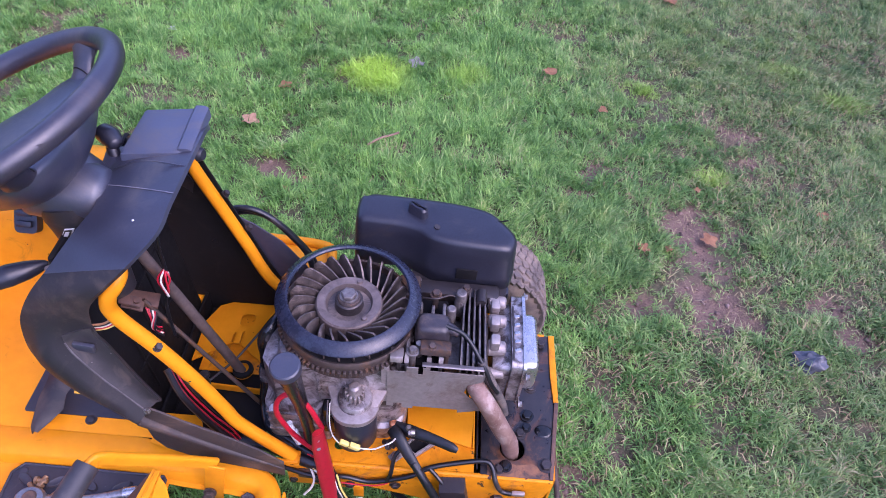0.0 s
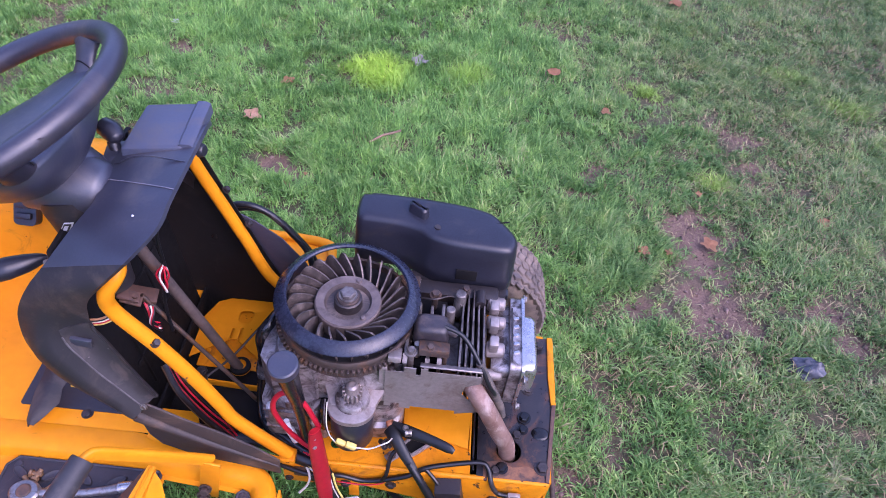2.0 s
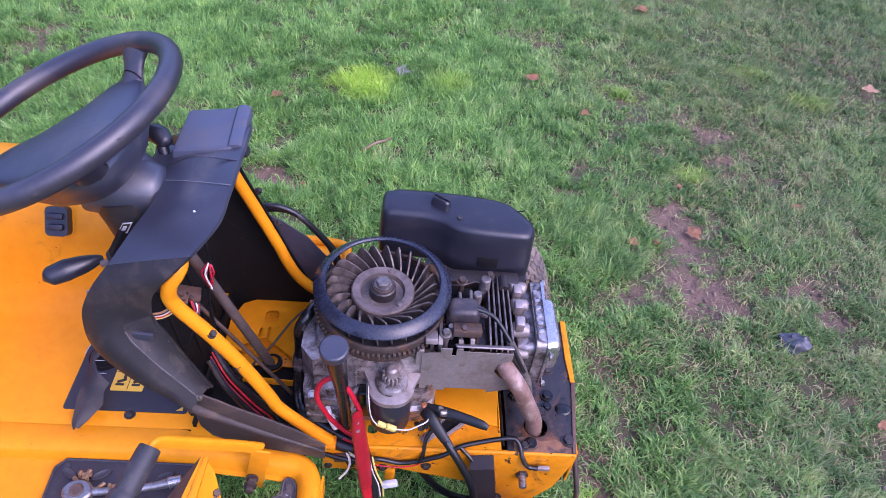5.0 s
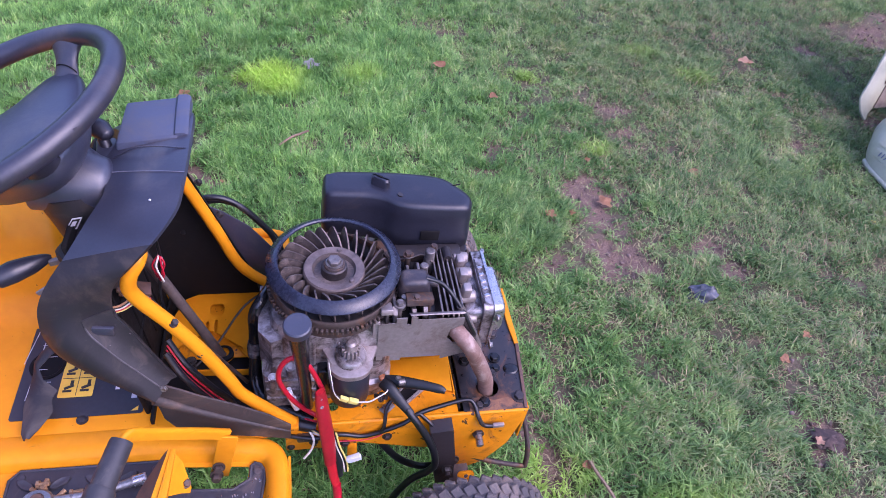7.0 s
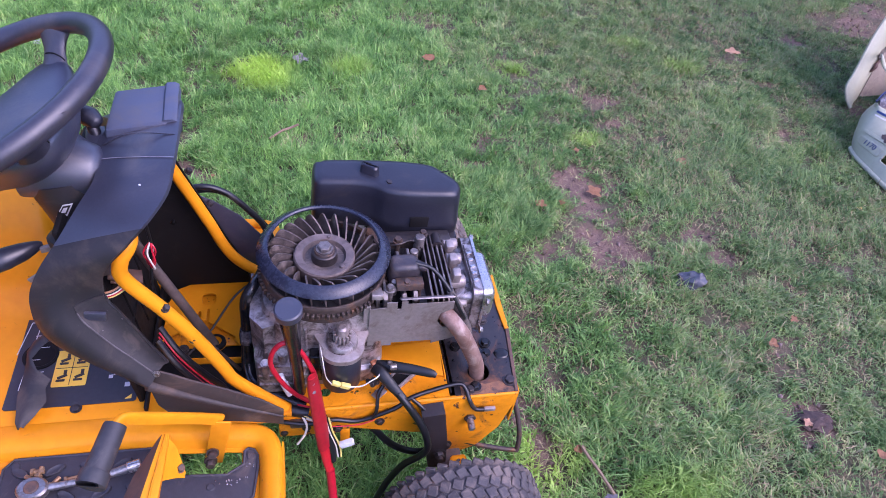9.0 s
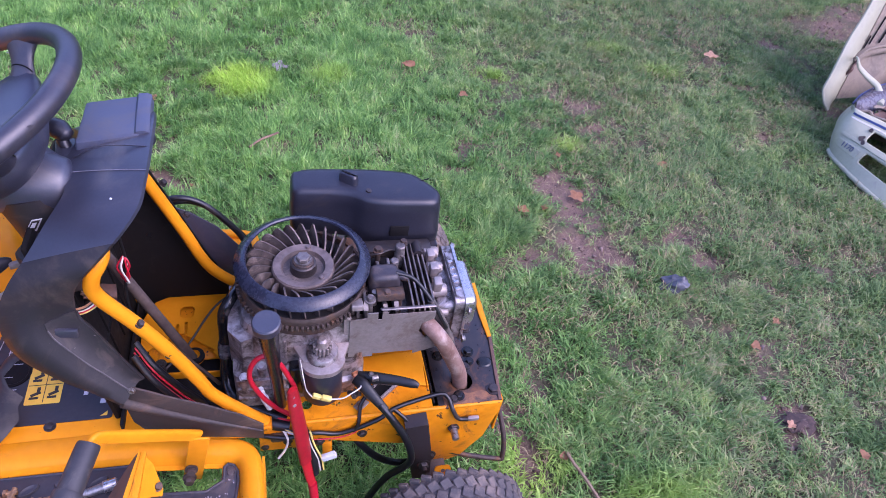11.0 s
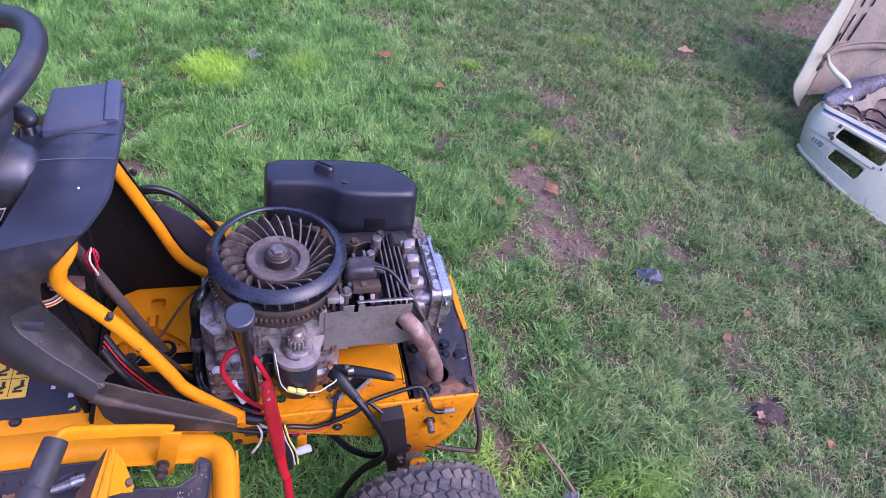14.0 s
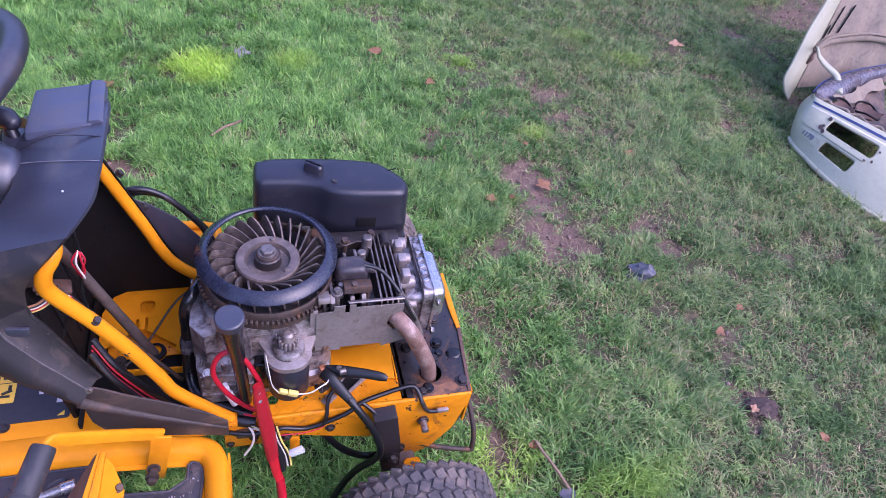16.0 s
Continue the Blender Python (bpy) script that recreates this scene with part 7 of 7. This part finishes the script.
def build_black_lead():
    t = thing("jump_lead_clamp", (0.13, -0.13, 0.46), "black jump lead clamp with copper jaw on the starter terminal", "jump lead")
    part("handle", sweep([(0.098, -0.118, 0.488), (0.125, -0.128, 0.494), (0.165, -0.142, 0.500), (0.20, -0.156, 0.502), (0.212, -0.162, 0.500)], [0.011, 0.0125, 0.010, 0.009, 0.005], 14, flat=0.55), GRIP_BLACK, t)
    part("handle", sweep([(0.092, -0.125, 0.492), (0.105, -0.142, 0.492), (0.125, -0.165, 0.478), (0.145, -0.185, 0.462)], [0.012, 0.013, 0.0105, 0.008], 14, flat=0.6), GRIP_BLACK, t)
    part("jaw", box((0.093, -0.113, 0.490), (0.015, 0.012, 0.008), 0.003, (10, 0, 25)), COPPER, t, "copper jaw")
    part("spring", sweep([(0.122 + 0.012 * (k / 40), -0.136 + 0.006 * math.cos(k * 0.9), 0.505 + 0.006 * math.sin(k * 0.9)) for k in range(41)], 0.0013, 6, 2), ZINC, t, "bright coil spring")
    part("rivet", lathe([(0, 0.004), (0.004, 0.004), (0.006, 0)], pose(0.122, -0.128, 0.506), 14), ZINC, t)
    part("cable", sweep([(0.135, -0.176, 0.470), (0.160, -0.196, 0.44), (0.188, -0.213, 0.39), (0.203, -0.222, 0.33), (0.195, -0.215, 0.28), (0.16, -0.205, 0.22), (0.125, -0.205, 0.13), (0.085, -0.24, 0.05), (0.02, -0.36, 0.03), (-0.1, -0.6, 0.03)], 0.0078, 12), CABLE_BLACK, t, "thick black cable")


def build_plate_clip():
    t = thing("relay_bracket", (0.145, -0.12, 0.43), "dark square pocket with a pale rim on the deck", "bracket")
    rim = [(0.137, -0.147), (0.186, -0.108), (0.143, -0.093), (0.111, -0.129)]
    inner = [(0.1375, -0.140), (0.174, -0.110), (0.1435, -0.100), (0.119, -0.127)]
    part("rim", plate(rim, 0.010, pose(0, 0, 0.436), holes=[inner], bevel=0.0008), SHEET, t, "pale steel rim")
    part("pocket", plate(inner, 0.003, pose(0, 0, 0.4285)), DARK_PLASTIC_SHADE, t)
    part("foot", box((0.104, -0.142, 0.422), (0.03, 0.018, 0.004), 0.001, (0, 0, 40)), SHEET, t)
    part("foot_bolt", hexbolt((0.101, -0.144, 0.4265), (0, 0, 1), 0.006, 0.006), ZINC, t)


def build_ratchet():
    t = thing("ratchet_wrench", (-0.5, -0.32, 0.42), "steel ratchet wrench lying on the foot pad", "wrench")
    part("head", lathe([(0, 0), (0.018, 0), (0.021, 0.004), (0.021, 0.016), (0.018, 0.02), (0, 0.02)], Matrix.Translation((-0.513, -0.282, 0.4187)) @ Matrix.Diagonal((1.25, 1, 1, 1)), 28), ZINC, t)
    part("head_disc", lathe([(0, 0.003), (0.010, 0.003), (0.0125, 0)], Matrix.Translation((-0.513, -0.282, 0.4387)), 24), RUST_BROWN, t, "rusty selector disc")
    part("handle", sweep([(-0.513, -0.282, 0.428), (-0.433, -0.274, 0.428), (-0.392, -0.266, 0.428), (-0.349, -0.254, 0.428)], [0.0075, 0.006, 0.0075, 0.0095], 14), ZINC, t)
    part("collar", rod((-0.364, -0.258, 0.428), (-0.342, -0.252, 0.428), 0.0105, 0.0100, 16, 0.001), ALU_BRIGHT, t)


def build_loose_bolts():
    first = None
    spots = ((-0.520, -0.245, 20), (-0.512, -0.252, 80), (-0.520, -0.262, 140), (-0.486, -0.272, 50), (-0.462, -0.266, 10), (-0.525, -0.30, 110))
    for x, y, a in spots:
        if first is None:
            first = thing("loose_bolt", (x, y, 0.422), "rusty golden loose bolt lying on the foot pad", "bolt", "loose bolts on the foot pad")
            part("head", lathe([(0, 0), (0.0075, 0), (0.0075, 0.005), (0, 0.0055)], frame_to((x, y, 0.422), (x - 0.01, y, 0.422)), 6), GOLD_RUST, first)
            part("shank", rod((x, y, 0.422), (x + 0.016, y, 0.422), 0.0042, n=12), GOLD_RUST, first)
        else:
            copy_thing(first, pose(x, y, 0.422, 0, 0, a))


def build_leaf(x, y, size, turn, mat, label):
    """A curled lobed leaf: flat on bare soil, elsewhere on top of the blades."""
    bare = min(math.hypot((x - cx) / rx, (y - cy) / ry) for cx, cy, rx, ry in BARE) < 0.9
    rest = 0.014 if bare else (0.040 if size > 0.034 else 0.026)
    rng = random.Random(int(x * 977 + y * 331))
    n, rows = 26, []
    lobes = rng.choice((3, 5, 5))
    for t in (0.02, 0.35, 0.7, 1.0):
        row = []
        for k in range(n):
            a = 2 * math.pi * k / n
            r = 0.78 * size * t * (0.62 + 0.38 * abs(math.cos(a * lobes / 2)) ** 1.5) * (1.15 if math.cos(a) > 0 else 0.85)
            lift = 0.22 * size * t * t * (0.5 + 0.5 * math.sin(2 * a + turn)) + rng.uniform(-0.04, 0.04) * size * t
            row.append((x + r * math.cos(a + turn), y + r * math.sin(a + turn), rest + lift))
        rows.append(row)
    bm = loft(rows, cap=False)
    bmesh.ops.solidify(bm, geom=bm.faces[:], thickness=0.0008)
    t = part("fallen_leaf", bm, mat, None, label)
    tagged(t, category="leaf", group="fallen leaves on the lawn")


def build_ground_bits():
    brown, pale = "curled brown dead leaf lying in the grass", "pale dried leaf lying in the grass"
    for x, y, s, a, m, lab in ((1.075, 0.935, 0.042, 0.4, LEAF_BROWN, "large orange brown dead leaf on bare soil"), (-0.591, 1.334, 0.045, 1.2, LEAF_PALE, pale), (-0.507, 1.581, 0.036, 2.2, LEAF_BROWN, brown), (0.570, 1.867, 0.042, 0.2, LEAF_BROWN, brown),
                               (0.007, 1.834, 0.05, 3.0, RAG_PALE, "pale grey torn leaf lying in the grass"), (0.787, 1.635, 0.03, 1.6, LEAF_BROWN, brown), (0.836, 0.860, 0.03, 0.9, LEAF_BROWN, brown), (0.928, 0.868, 0.02, 2.6, LEAF_BROWN, brown), (1.523, 1.102, 0.032, 0.5, LEAF_BROWN, brown),
                               (1.236, 2.638, 0.05, 0.7, LEAF_BROWN, brown), (1.083, 1.186, 0.018, 0.1, LEAF_BROWN, brown), (-1.085, 1.951, 0.025, 1.0, DECAL_WHITE, "small pale scrap lying in the grass"),
                               (1.557, 0.258, 0.02, 2.0, LEAF_BROWN, brown), (1.424, 0.169, 0.025, 1.0, LEAF_BROWN, brown), (0.663, -0.118, 0.018, 1.0, LEAF_BROWN, brown), (1.547, -0.231, 0.022, 2.0, LEAF_BROWN, brown), (2.175, 0.781, 0.016, 0.5, WIRE_YELLOW, "small orange petal in the grass"),
                               (0.703, -0.266, 0.03, 0.3, LENS_GREY, "pale grey scrap lying in the grass"), (1.39, -0.105, 0.020, 2.3, LEAF_PALE, pale), (2.224, 1.986, 0.05, 1.3, LEAF_PALE, pale), (-0.393, 0.998, 0.014, 0.5, LEAF_BROWN, brown), (-0.329, 1.058, 0.012, 2.5, LEAF_BROWN, brown)):
        build_leaf(x, y, s, a, m, lab)
    for pts, lab in (([(-0.135, 1.255, 0.040), (-0.09, 1.285, 0.054), (-0.055, 1.315, 0.048), (-0.025, 1.325, 0.056)], "dry curled twig in the grass"), ([(0.671, -0.108, 0.034), (0.680, -0.143, 0.036), (0.698, -0.191, 0.034), (0.716, -0.250, 0.030)], "rusty brown dry stalk beside the wheel")):
        tagged(part("twig", sweep(pts, 0.0045, 7), TWIG, None, lab), category="twig")
    rows = []
    for i in range(15):
        v = math.pi * i / 14
        row = []
        for k in range(32):
            a = 2 * math.pi * k / 32
            d = Vector((math.sin(v) * math.cos(a), math.sin(v) * math.sin(a), math.cos(v)))
            fold = 1 + 0.42 * noise.noise(d * 2.1 + Vector((3.1, 0, 0))) + 0.30 * abs(noise.noise(d * 5.0)) - 0.12
            row.append((1.262 + 0.046 * fold * d.x + 0.012 * d.z, 0.452 + 0.034 * fold * d.y - 0.010 * d.x, max(0.004, 0.024 + 0.030 * fold * d.z + 0.008 * d.x)))
        rows.append(row)
    tagged(part("crumpled_rag", loft(rows), RAG, None, "crumpled dark grey rag on the lawn", angle=40), category="rag")
    rows = []
    for i in range(9):
        v = math.pi * i / 8
        row = []
        for k in range(22):
            a = 2 * math.pi * k / 22
            d = Vector((math.sin(v) * math.cos(a), math.sin(v) * math.sin(a), math.cos(v)))
            lump = 1 + 0.6 * noise.noise(d * 2.4 + Vector((0, 7.7, 0))) + 0.25 * noise.noise(d * 6.0)
            row.append((1.425 + 0.050 * lump * d.x, -0.095 + 0.034 * lump * d.y, max(-0.004, 0.004 + 0.012 * lump * d.z)))
        rows.append(row)
    tagged(part("earth_clod", loft(rows), EARTH, None, "dark clod of earth with a leaf", angle=40), category="clod")


build_red_lead()
build_black_lead()
build_plate_clip()
build_ratchet()
build_loose_bolts()
build_ground_bits()

# ---- old white bonnet lying in two pieces on the lawn ----
def rail(points):
    """A smooth line whose parameter runs evenly over the given points."""
    line = spline(points, 8)
    return lambda w: line[min(len(line) - 2, max(0, int(w * 8)))].lerp(line[min(len(line) - 1, max(0, int(w * 8)) + 1)], min(1.0, max(0.0, w * 8 - min(len(line) - 2, max(0, int(w * 8))))))


def slanted(x0, y0, x1, y1, r, shear):
    return [(x + shear * (y - y0), y) for x, y in rrect(x0, y0, x1, y1, r, 6)]


def build_bonnet_front():
    t = thing("mower_bonnet", (2.55, 0.95, 0.0), "faded white mower bonnet front with grille slots and blue stripe", "bonnet")
    # the nose leans back between a lower rail on the grass and an upper rail under the blue stripe
    low = rail([(2.455, 1.245, 0.055), (2.398, 1.17, 0.032), (2.390, 1.03, 0.030), (2.400, 0.88, 0.030), (2.428, 0.73, 0.030), (2.495, 0.60, 0.030), (2.60, 0.48, 0.030)])
    high = rail([(2.525, 1.295, 0.185), (2.457, 1.221, 0.200), (2.51, 1.13, 0.200), (2.565, 1.04, 0.200), (2.63, 0.93, 0.200), (2.69, 0.83, 0.200), (2.75, 0.73, 0.200)])

    def face(a, b, out=0.0):
        w, v = 1 + a / 0.15, b / 0.2
        if w < 1:
            w = 1 + (w - 1) * 2.0
        p, q = low(w), high(w)
        nrm = (high(w + 0.3) - high(w - 0.3)).cross(q - p).normalized()
        if nrm.z < 0:
            nrm = -nrm
        return p.lerp(q, v) + nrm * (out + 0.022 * math.sin(math.pi * min(1.0, max(0.0, v))))

    def skin(name, outline, thick, mat, lab="", holes=(), out=0.0, bevel=0.0):
        bm = plate(outline, thick, holes=holes, bevel=bevel)
        for k in range(-2, 26):
            bmesh.ops.bisect_plane(bm, geom=bm.verts[:] + bm.edges[:] + bm.faces[:], plane_co=(0.03 * k, 0, 0), plane_no=(1, 0, 0))
        for k in range(1, 9):
            bmesh.ops.bisect_plane(bm, geom=bm.verts[:] + bm.edges[:] + bm.faces[:], plane_co=(0, 0.025 * k, 0), plane_no=(0, 1, 0))
        for v in bm.verts:
            v.co = face(v.co.x, v.co.y, v.co.z + out)
        return part(name, bm, mat, t, lab, angle=50)
    low_slot = slanted(0.168, 0.044, 0.352, 0.093, 0.014, 0.45)
    high_slot = slanted(0.142, 0.118, 0.428, 0.174, 0.018, 0.30)
    skin("nose_face", [(-0.072, 0.0), (0.70, 0.0), (0.70, 0.205), (-0.072, 0.205)], 0.007, HOOD_WHITE, "white plastic nose with two grille slots", [low_slot, high_slot])
    # rolled inner edges of the slots
    for hole in (low_slot, high_slot):
        part("slot_edge", sweep([face(a, b, -0.006) for a, b in hole], 0.0055, 8, 1, closed=True), HOOD_WHITE, t)
    part("lower_lip", sweep([low(0.1 * k) + Vector((0.002, 0.002, -0.006)) for k in range(9, 60, 3)], 0.011, 12, 2), HOOD_WHITE, t, "rounded white lower lip")
    part("top_ledge", shell([[face(a, 0.203), face(a, 0.210) + Vector((0.006, 0.008, 0.004)), face(a, 0.206) + Vector((0.024, 0.030, 0.002)), face(a, 0.204) + Vector((0.030, 0.038, -0.016))] for a in (-0.03 + 0.03 * k for k in range(25))], 0.004), HOOD_WHITE, t, "white ledge above the stripe", angle=60)
    back = Vector((0.10, 0.075, -0.02))
    part("end_cheek", shell([[face(-0.072, 0.205 * k / 6), face(-0.072, 0.205 * k / 6) + back * 0.35 + Vector((0, 0.012, 0)), face(-0.072, 0.205 * k / 6) + back] for k in range(7)], 0.005), HOOD_WHITE, t, "rounded white end of the nose", angle=60)
    skin("raised_bar", slanted(0.02, 0.099, 0.40, 0.113, 0.006, 0.4), 0.004, HOOD_WHITE, "", out=0.004, bevel=0.0015)
    skin("number_panel", slanted(0.012, 0.045, 0.150, 0.084, 0.010, 0.35), 0.003, HOOD_WHITE, "slightly raised white number panel", out=0.0025, bevel=0.001)
    skin("blue_stripe", [(0.004, 0.1955), (0.70, 0.1975), (0.70, 0.2045), (0.006, 0.2045)], 0.0015, STRIPE_BLUE, "dark blue stripe", out=0.002)
    skin("cream_stripe", [(0.012, 0.180), (0.70, 0.180), (0.70, 0.1865), (0.014, 0.1865)], 0.001, WIRE_WHITE, "cream stripe", out=0.0015)
    rng = random.Random(3)
    for a, b, r in ((0.146, 0.168, 0.013), (0.124, 0.122, 0.014), (0.142, 0.112, 0.012), (0.132, 0.130, 0.009), (0.398, 0.104, 0.006), (0.430, 0.112, 0.006), (0.325, 0.116, 0.003), (0.446, 0.150, 0.006), (0.20, 0.061, 0.003)):
        skin("paint_chip", [(a + r * rng.uniform(0.7, 1.2) * math.cos(q), b + 0.8 * r * rng.uniform(0.7, 1.2) * math.sin(q)) for q in (2 * math.pi * k / 9 for k in range(9))], 0.0012, DUSTY_PLASTIC, "dark chipped patch", out=0.0055)
    # model number
    cu = bpy.data.curves.new("model_number", "FONT")
    cu.body, cu.size, cu.extrude, cu.align_x, cu.align_y = "1170", 0.031, 0.0008, "CENTER", "CENTER"
    tmp = new("tmp", cu)
    me = bpy.data.meshes.new_from_object(tmp.evaluated_get(bpy.context.evaluated_depsgraph_get()))
    bpy.data.objects.remove(tmp)
    me.materials.append(STRIPE_BLUE)
    o, a, b = face(0.086, 0.067, 0.0045), face(0.120, 0.067, 0.0045), face(0.090, 0.090, 0.0045)
    ex = (a - o).normalized()
    ez = ex.cross((b - o).normalized()).normalized()
    ey = ez.cross(ex)
    m = Matrix((ex, ey, ez)).transposed().to_4x4()
    m.translation = o
    num = new("model_number", me)
    num.parent = t
    num.matrix_basis = Matrix.Translation(-BASE[t]) @ m
    # hollow behind the ledge: milky lamp lens, torn lining, dark lamp bowls
    rim = rail([(2.515, 1.300, 0.190), (2.60, 1.362, 0.195), (2.69, 1.405, 0.200), (2.80, 1.445, 0.205), (2.93, 1.484, 0.205), (3.14, 1.530, 0.205)])
    seat = rail([(2.505, 1.262, 0.180), (2.565, 1.266, 0.175), (2.63, 1.278, 0.170), (2.75, 1.315, 0.165), (2.88, 1.385, 0.170), (3.06, 1.440, 0.170)])
    part("lamp_lens", shell([[rim(0.25 * i).lerp(seat(0.25 * i), j / 5) + Vector((0, 0, 0.030 * math.sin(math.pi * j / 5))) for j in range(6)] for i in range(21)], 0.004), LENS_DARK, t, "clouded grey lamp lens", angle=60)
    part("shell_rim", sweep([rim(0.25 * i) + Vector((0.004, 0.006, 0.002)) for i in range(21)], 0.0035, 8, 2), STRIPE_BLUE, t, "dark blue edge of the lens")
    part("torn_lining", shell([[seat(1.6 + 0.17 * i) + Vector((0.004 + 0.012 * j + 0.006 * math.sin(i * 0.9), -0.012 * j + 0.005 * math.sin(i * 1.3 + j), 0.022 + 0.008 * math.sin(i * 0.8 + j) - 0.010 * j)) for j in range(4)] for i in range(20)], 0.003), HOOD_INSIDE, t, "torn cream lining", angle=60)
    part("lamp_bowl", shell([[high(1.6 + 0.22 * i).lerp(seat(1.2 + 0.20 * i), 0.12 + 0.16 * j) + Vector((0.02, 0.02, -0.02 - 0.09 * math.sin(math.pi * j / 5))) for j in range(6)] for i in range(20)], 0.004), DUSTY_PLASTIC, t, "dark dirty hollow of the lamp", angle=60)
    for k, (w, size) in enumerate(((2.5, 0.10), (3.7, 0.12))):
        mid = high(w).lerp(seat(w - 0.2), 0.45) + Vector((0.02, 0.02, 0.004))
        part("lamp_frame", sweep([mid + Vector((size * dx, size * dy, 0.012 * dz)) for dx, dy, dz in ((-0.55, 0.1, 0), (-0.1, 0.5, 1), (0.5, 0.45, 0), (0.45, -0.2, -1), (0.0, -0.55, 0), (-0.4, -0.3, 1))], 0.0045, 8, 4, closed=True), DARK_PLASTIC_SHADE, t, "black lamp seal")
        part("lamp_back", shell([[mid + Vector((size * 0.5 * dx, size * 0.5 * dy + 0.02 * dx, -0.030 + 0.02 * dx * dx + 0.02 * dy * dy)) for dx in (-1, -0.5, 0, 0.5, 1)] for dy in (-1, -0.5, 0, 0.5, 1)], 0.003), RUST_BROWN, t, "brown stained lamp housing", angle=60)
    part("broken_edge", sweep([high(1.3 + 0.35 * k) + Vector((0.036 + 0.012 * (k % 2), 0.046 + 0.010 * (k % 3), -0.004 + 0.010 * (k % 2))) for k in range(12)], [0.004, 0.009, 0.006, 0.010, 0.005, 0.009, 0.006, 0.008, 0.006, 0.009], 8, 3), HOOD_INSIDE, t, "ragged broken edge")


def build_bonnet_lid():
    t = thing("upturned_mower_bonnet", (2.85, 1.5, 0.0), "upturned white bonnet lid showing its bare beige inside", "bonnet")
    # stands on its edge, leaning away; s runs along the ground, h up
    foot, along, up = Vector((2.665, 1.565, 0.045)), Vector((0.96, -0.24, 0.0)).normalized(), Vector((0.17, 0.44, 0.86)).normalized()
    nrm = along.cross(up).normalized()
    if nrm.y > 0:
        nrm = -nrm

    def at(s, h, o=0.0):
        return foot + along * s + up * h + nrm * (o - 0.05 * math.sin(min(1, max(0.0, s)) * math.pi))

    def inner(h):
        return 0.028 + 0.20 * h
    part("lid_panel", shell([[at(inner(h) + (0.98 - inner(h)) * i / 36, h + 0.20 * (0.98 - inner(h)) * (i / 36) * max(0.0, 1 - h / 0.3), 0.007 * math.cos(2 * math.pi * i / 6.0) * min(1.0, i / 4)) for h in (0.01, 0.06, 0.12, 0.2, 0.28, 0.4, 0.55, 0.72, 0.9)] for i in range(37)], 0.005), HOOD_INSIDE, t, "bare beige ribbed inside face", angle=60)
    rows = []
    for h, s_out, h_out in ((-0.04, -0.022, -0.052), (-0.012, -0.050, -0.020), (0.01, -0.066, 0.012), (0.05, -0.077, 0.050), (0.12, -0.064, 0.11), (0.20, -0.050, 0.19), (0.30, -0.030, 0.30), (0.44, 0.008, 0.43), (0.62, 0.046, 0.61), (0.90, 0.10, 0.89)):
        s_in = inner(max(h, 0.0)) - 0.025 * (h < 0) * (-h / 0.04)
        rows.append([at(s_in + (s_out - s_in) * q, h + (h_out - h) * q, 0.05 * q + 0.016 * math.sin(math.pi * q)) for q in (0, 0.2, 0.45, 0.7, 0.9, 1.0)])
    part("lid_flank", shell(rows, 0.005), HOOD_WHITE, t, "pale white side flank", angle=60)
    part("lid_edge", sweep([r[-1] for r in rows], 0.006, 10, 4), HOOD_WHITE, t)
    strap = [(0.050, 0.196), (0.085, 0.236), (0.155, 0.266), (0.30, 0.300), (0.42, 0.305), (0.60, 0.30), (0.95, 0.26)]
    part("cross_strap", sweep([at(s, h, 0.022) for s, h in strap], 0.020, 10, 6, flat=0.5), HOOD_INSIDE, t, "beige reinforcing strap")
    part("strap_lip", sweep([at(s, h + 0.014, 0.034) for s, h in strap], 0.006, 8, 6), HOOD_INSIDE, t, "paler rolled edge of the strap")
    # no holes cut: dark strips on the panel give the slots' inner shade
    for (s0, h0), (s1, h1), cuts in (((0.108, 0.285), (0.150, 0.427), 2), ((0.159, 0.300), (0.207, 0.439), 4), ((0.086, 0.262), (0.104, 0.330), 1), ((0.166, 0.462), (0.205, 0.60), 2), ((0.222, 0.475), (0.262, 0.61), 3)):
        for k in range(cuts):
            p, q = (k + 0.03) / cuts, (k + 0.93) / cuts
            part("vent_shade_strip", sweep([at(s0 + (s1 - s0) * p, h0 + (h1 - h0) * p, 0.007), at(s0 + (s1 - s0) * q, h0 + (h1 - h0) * q, 0.007)], 0.0085, 8, 2, flat=0.35), DARK_PLASTIC_SHADE, t, "dark strip painted as a shaded vent slot")
    part("strap_hook", sweep([at(0.048, 0.215, 0.03), (2.609, 1.494, 0.311), (2.621, 1.474, 0.282), (2.662, 1.446, 0.251), (2.705, 1.400, 0.225), (2.708, 1.362, 0.199), (2.690, 1.325, 0.190), (2.660, 1.295, 0.195)], [0.006, 0.008, 0.012, 0.015, 0.017, 0.018, 0.018, 0.014], 12, 6, flat=0.6), HOOD_WHITE, t, "curved white plastic bracket")
    part("torn_corner", sweep([at(0.030, 0.13, 0.02), at(0.040, 0.155, 0.035), at(0.046, 0.175, 0.03), at(0.058, 0.20, 0.035)], [0.005, 0.010, 0.007, 0.006], 8, 4), RUST_BROWN, t, "rusty torn fixing")


build_bonnet_front()
build_bonnet_lid()
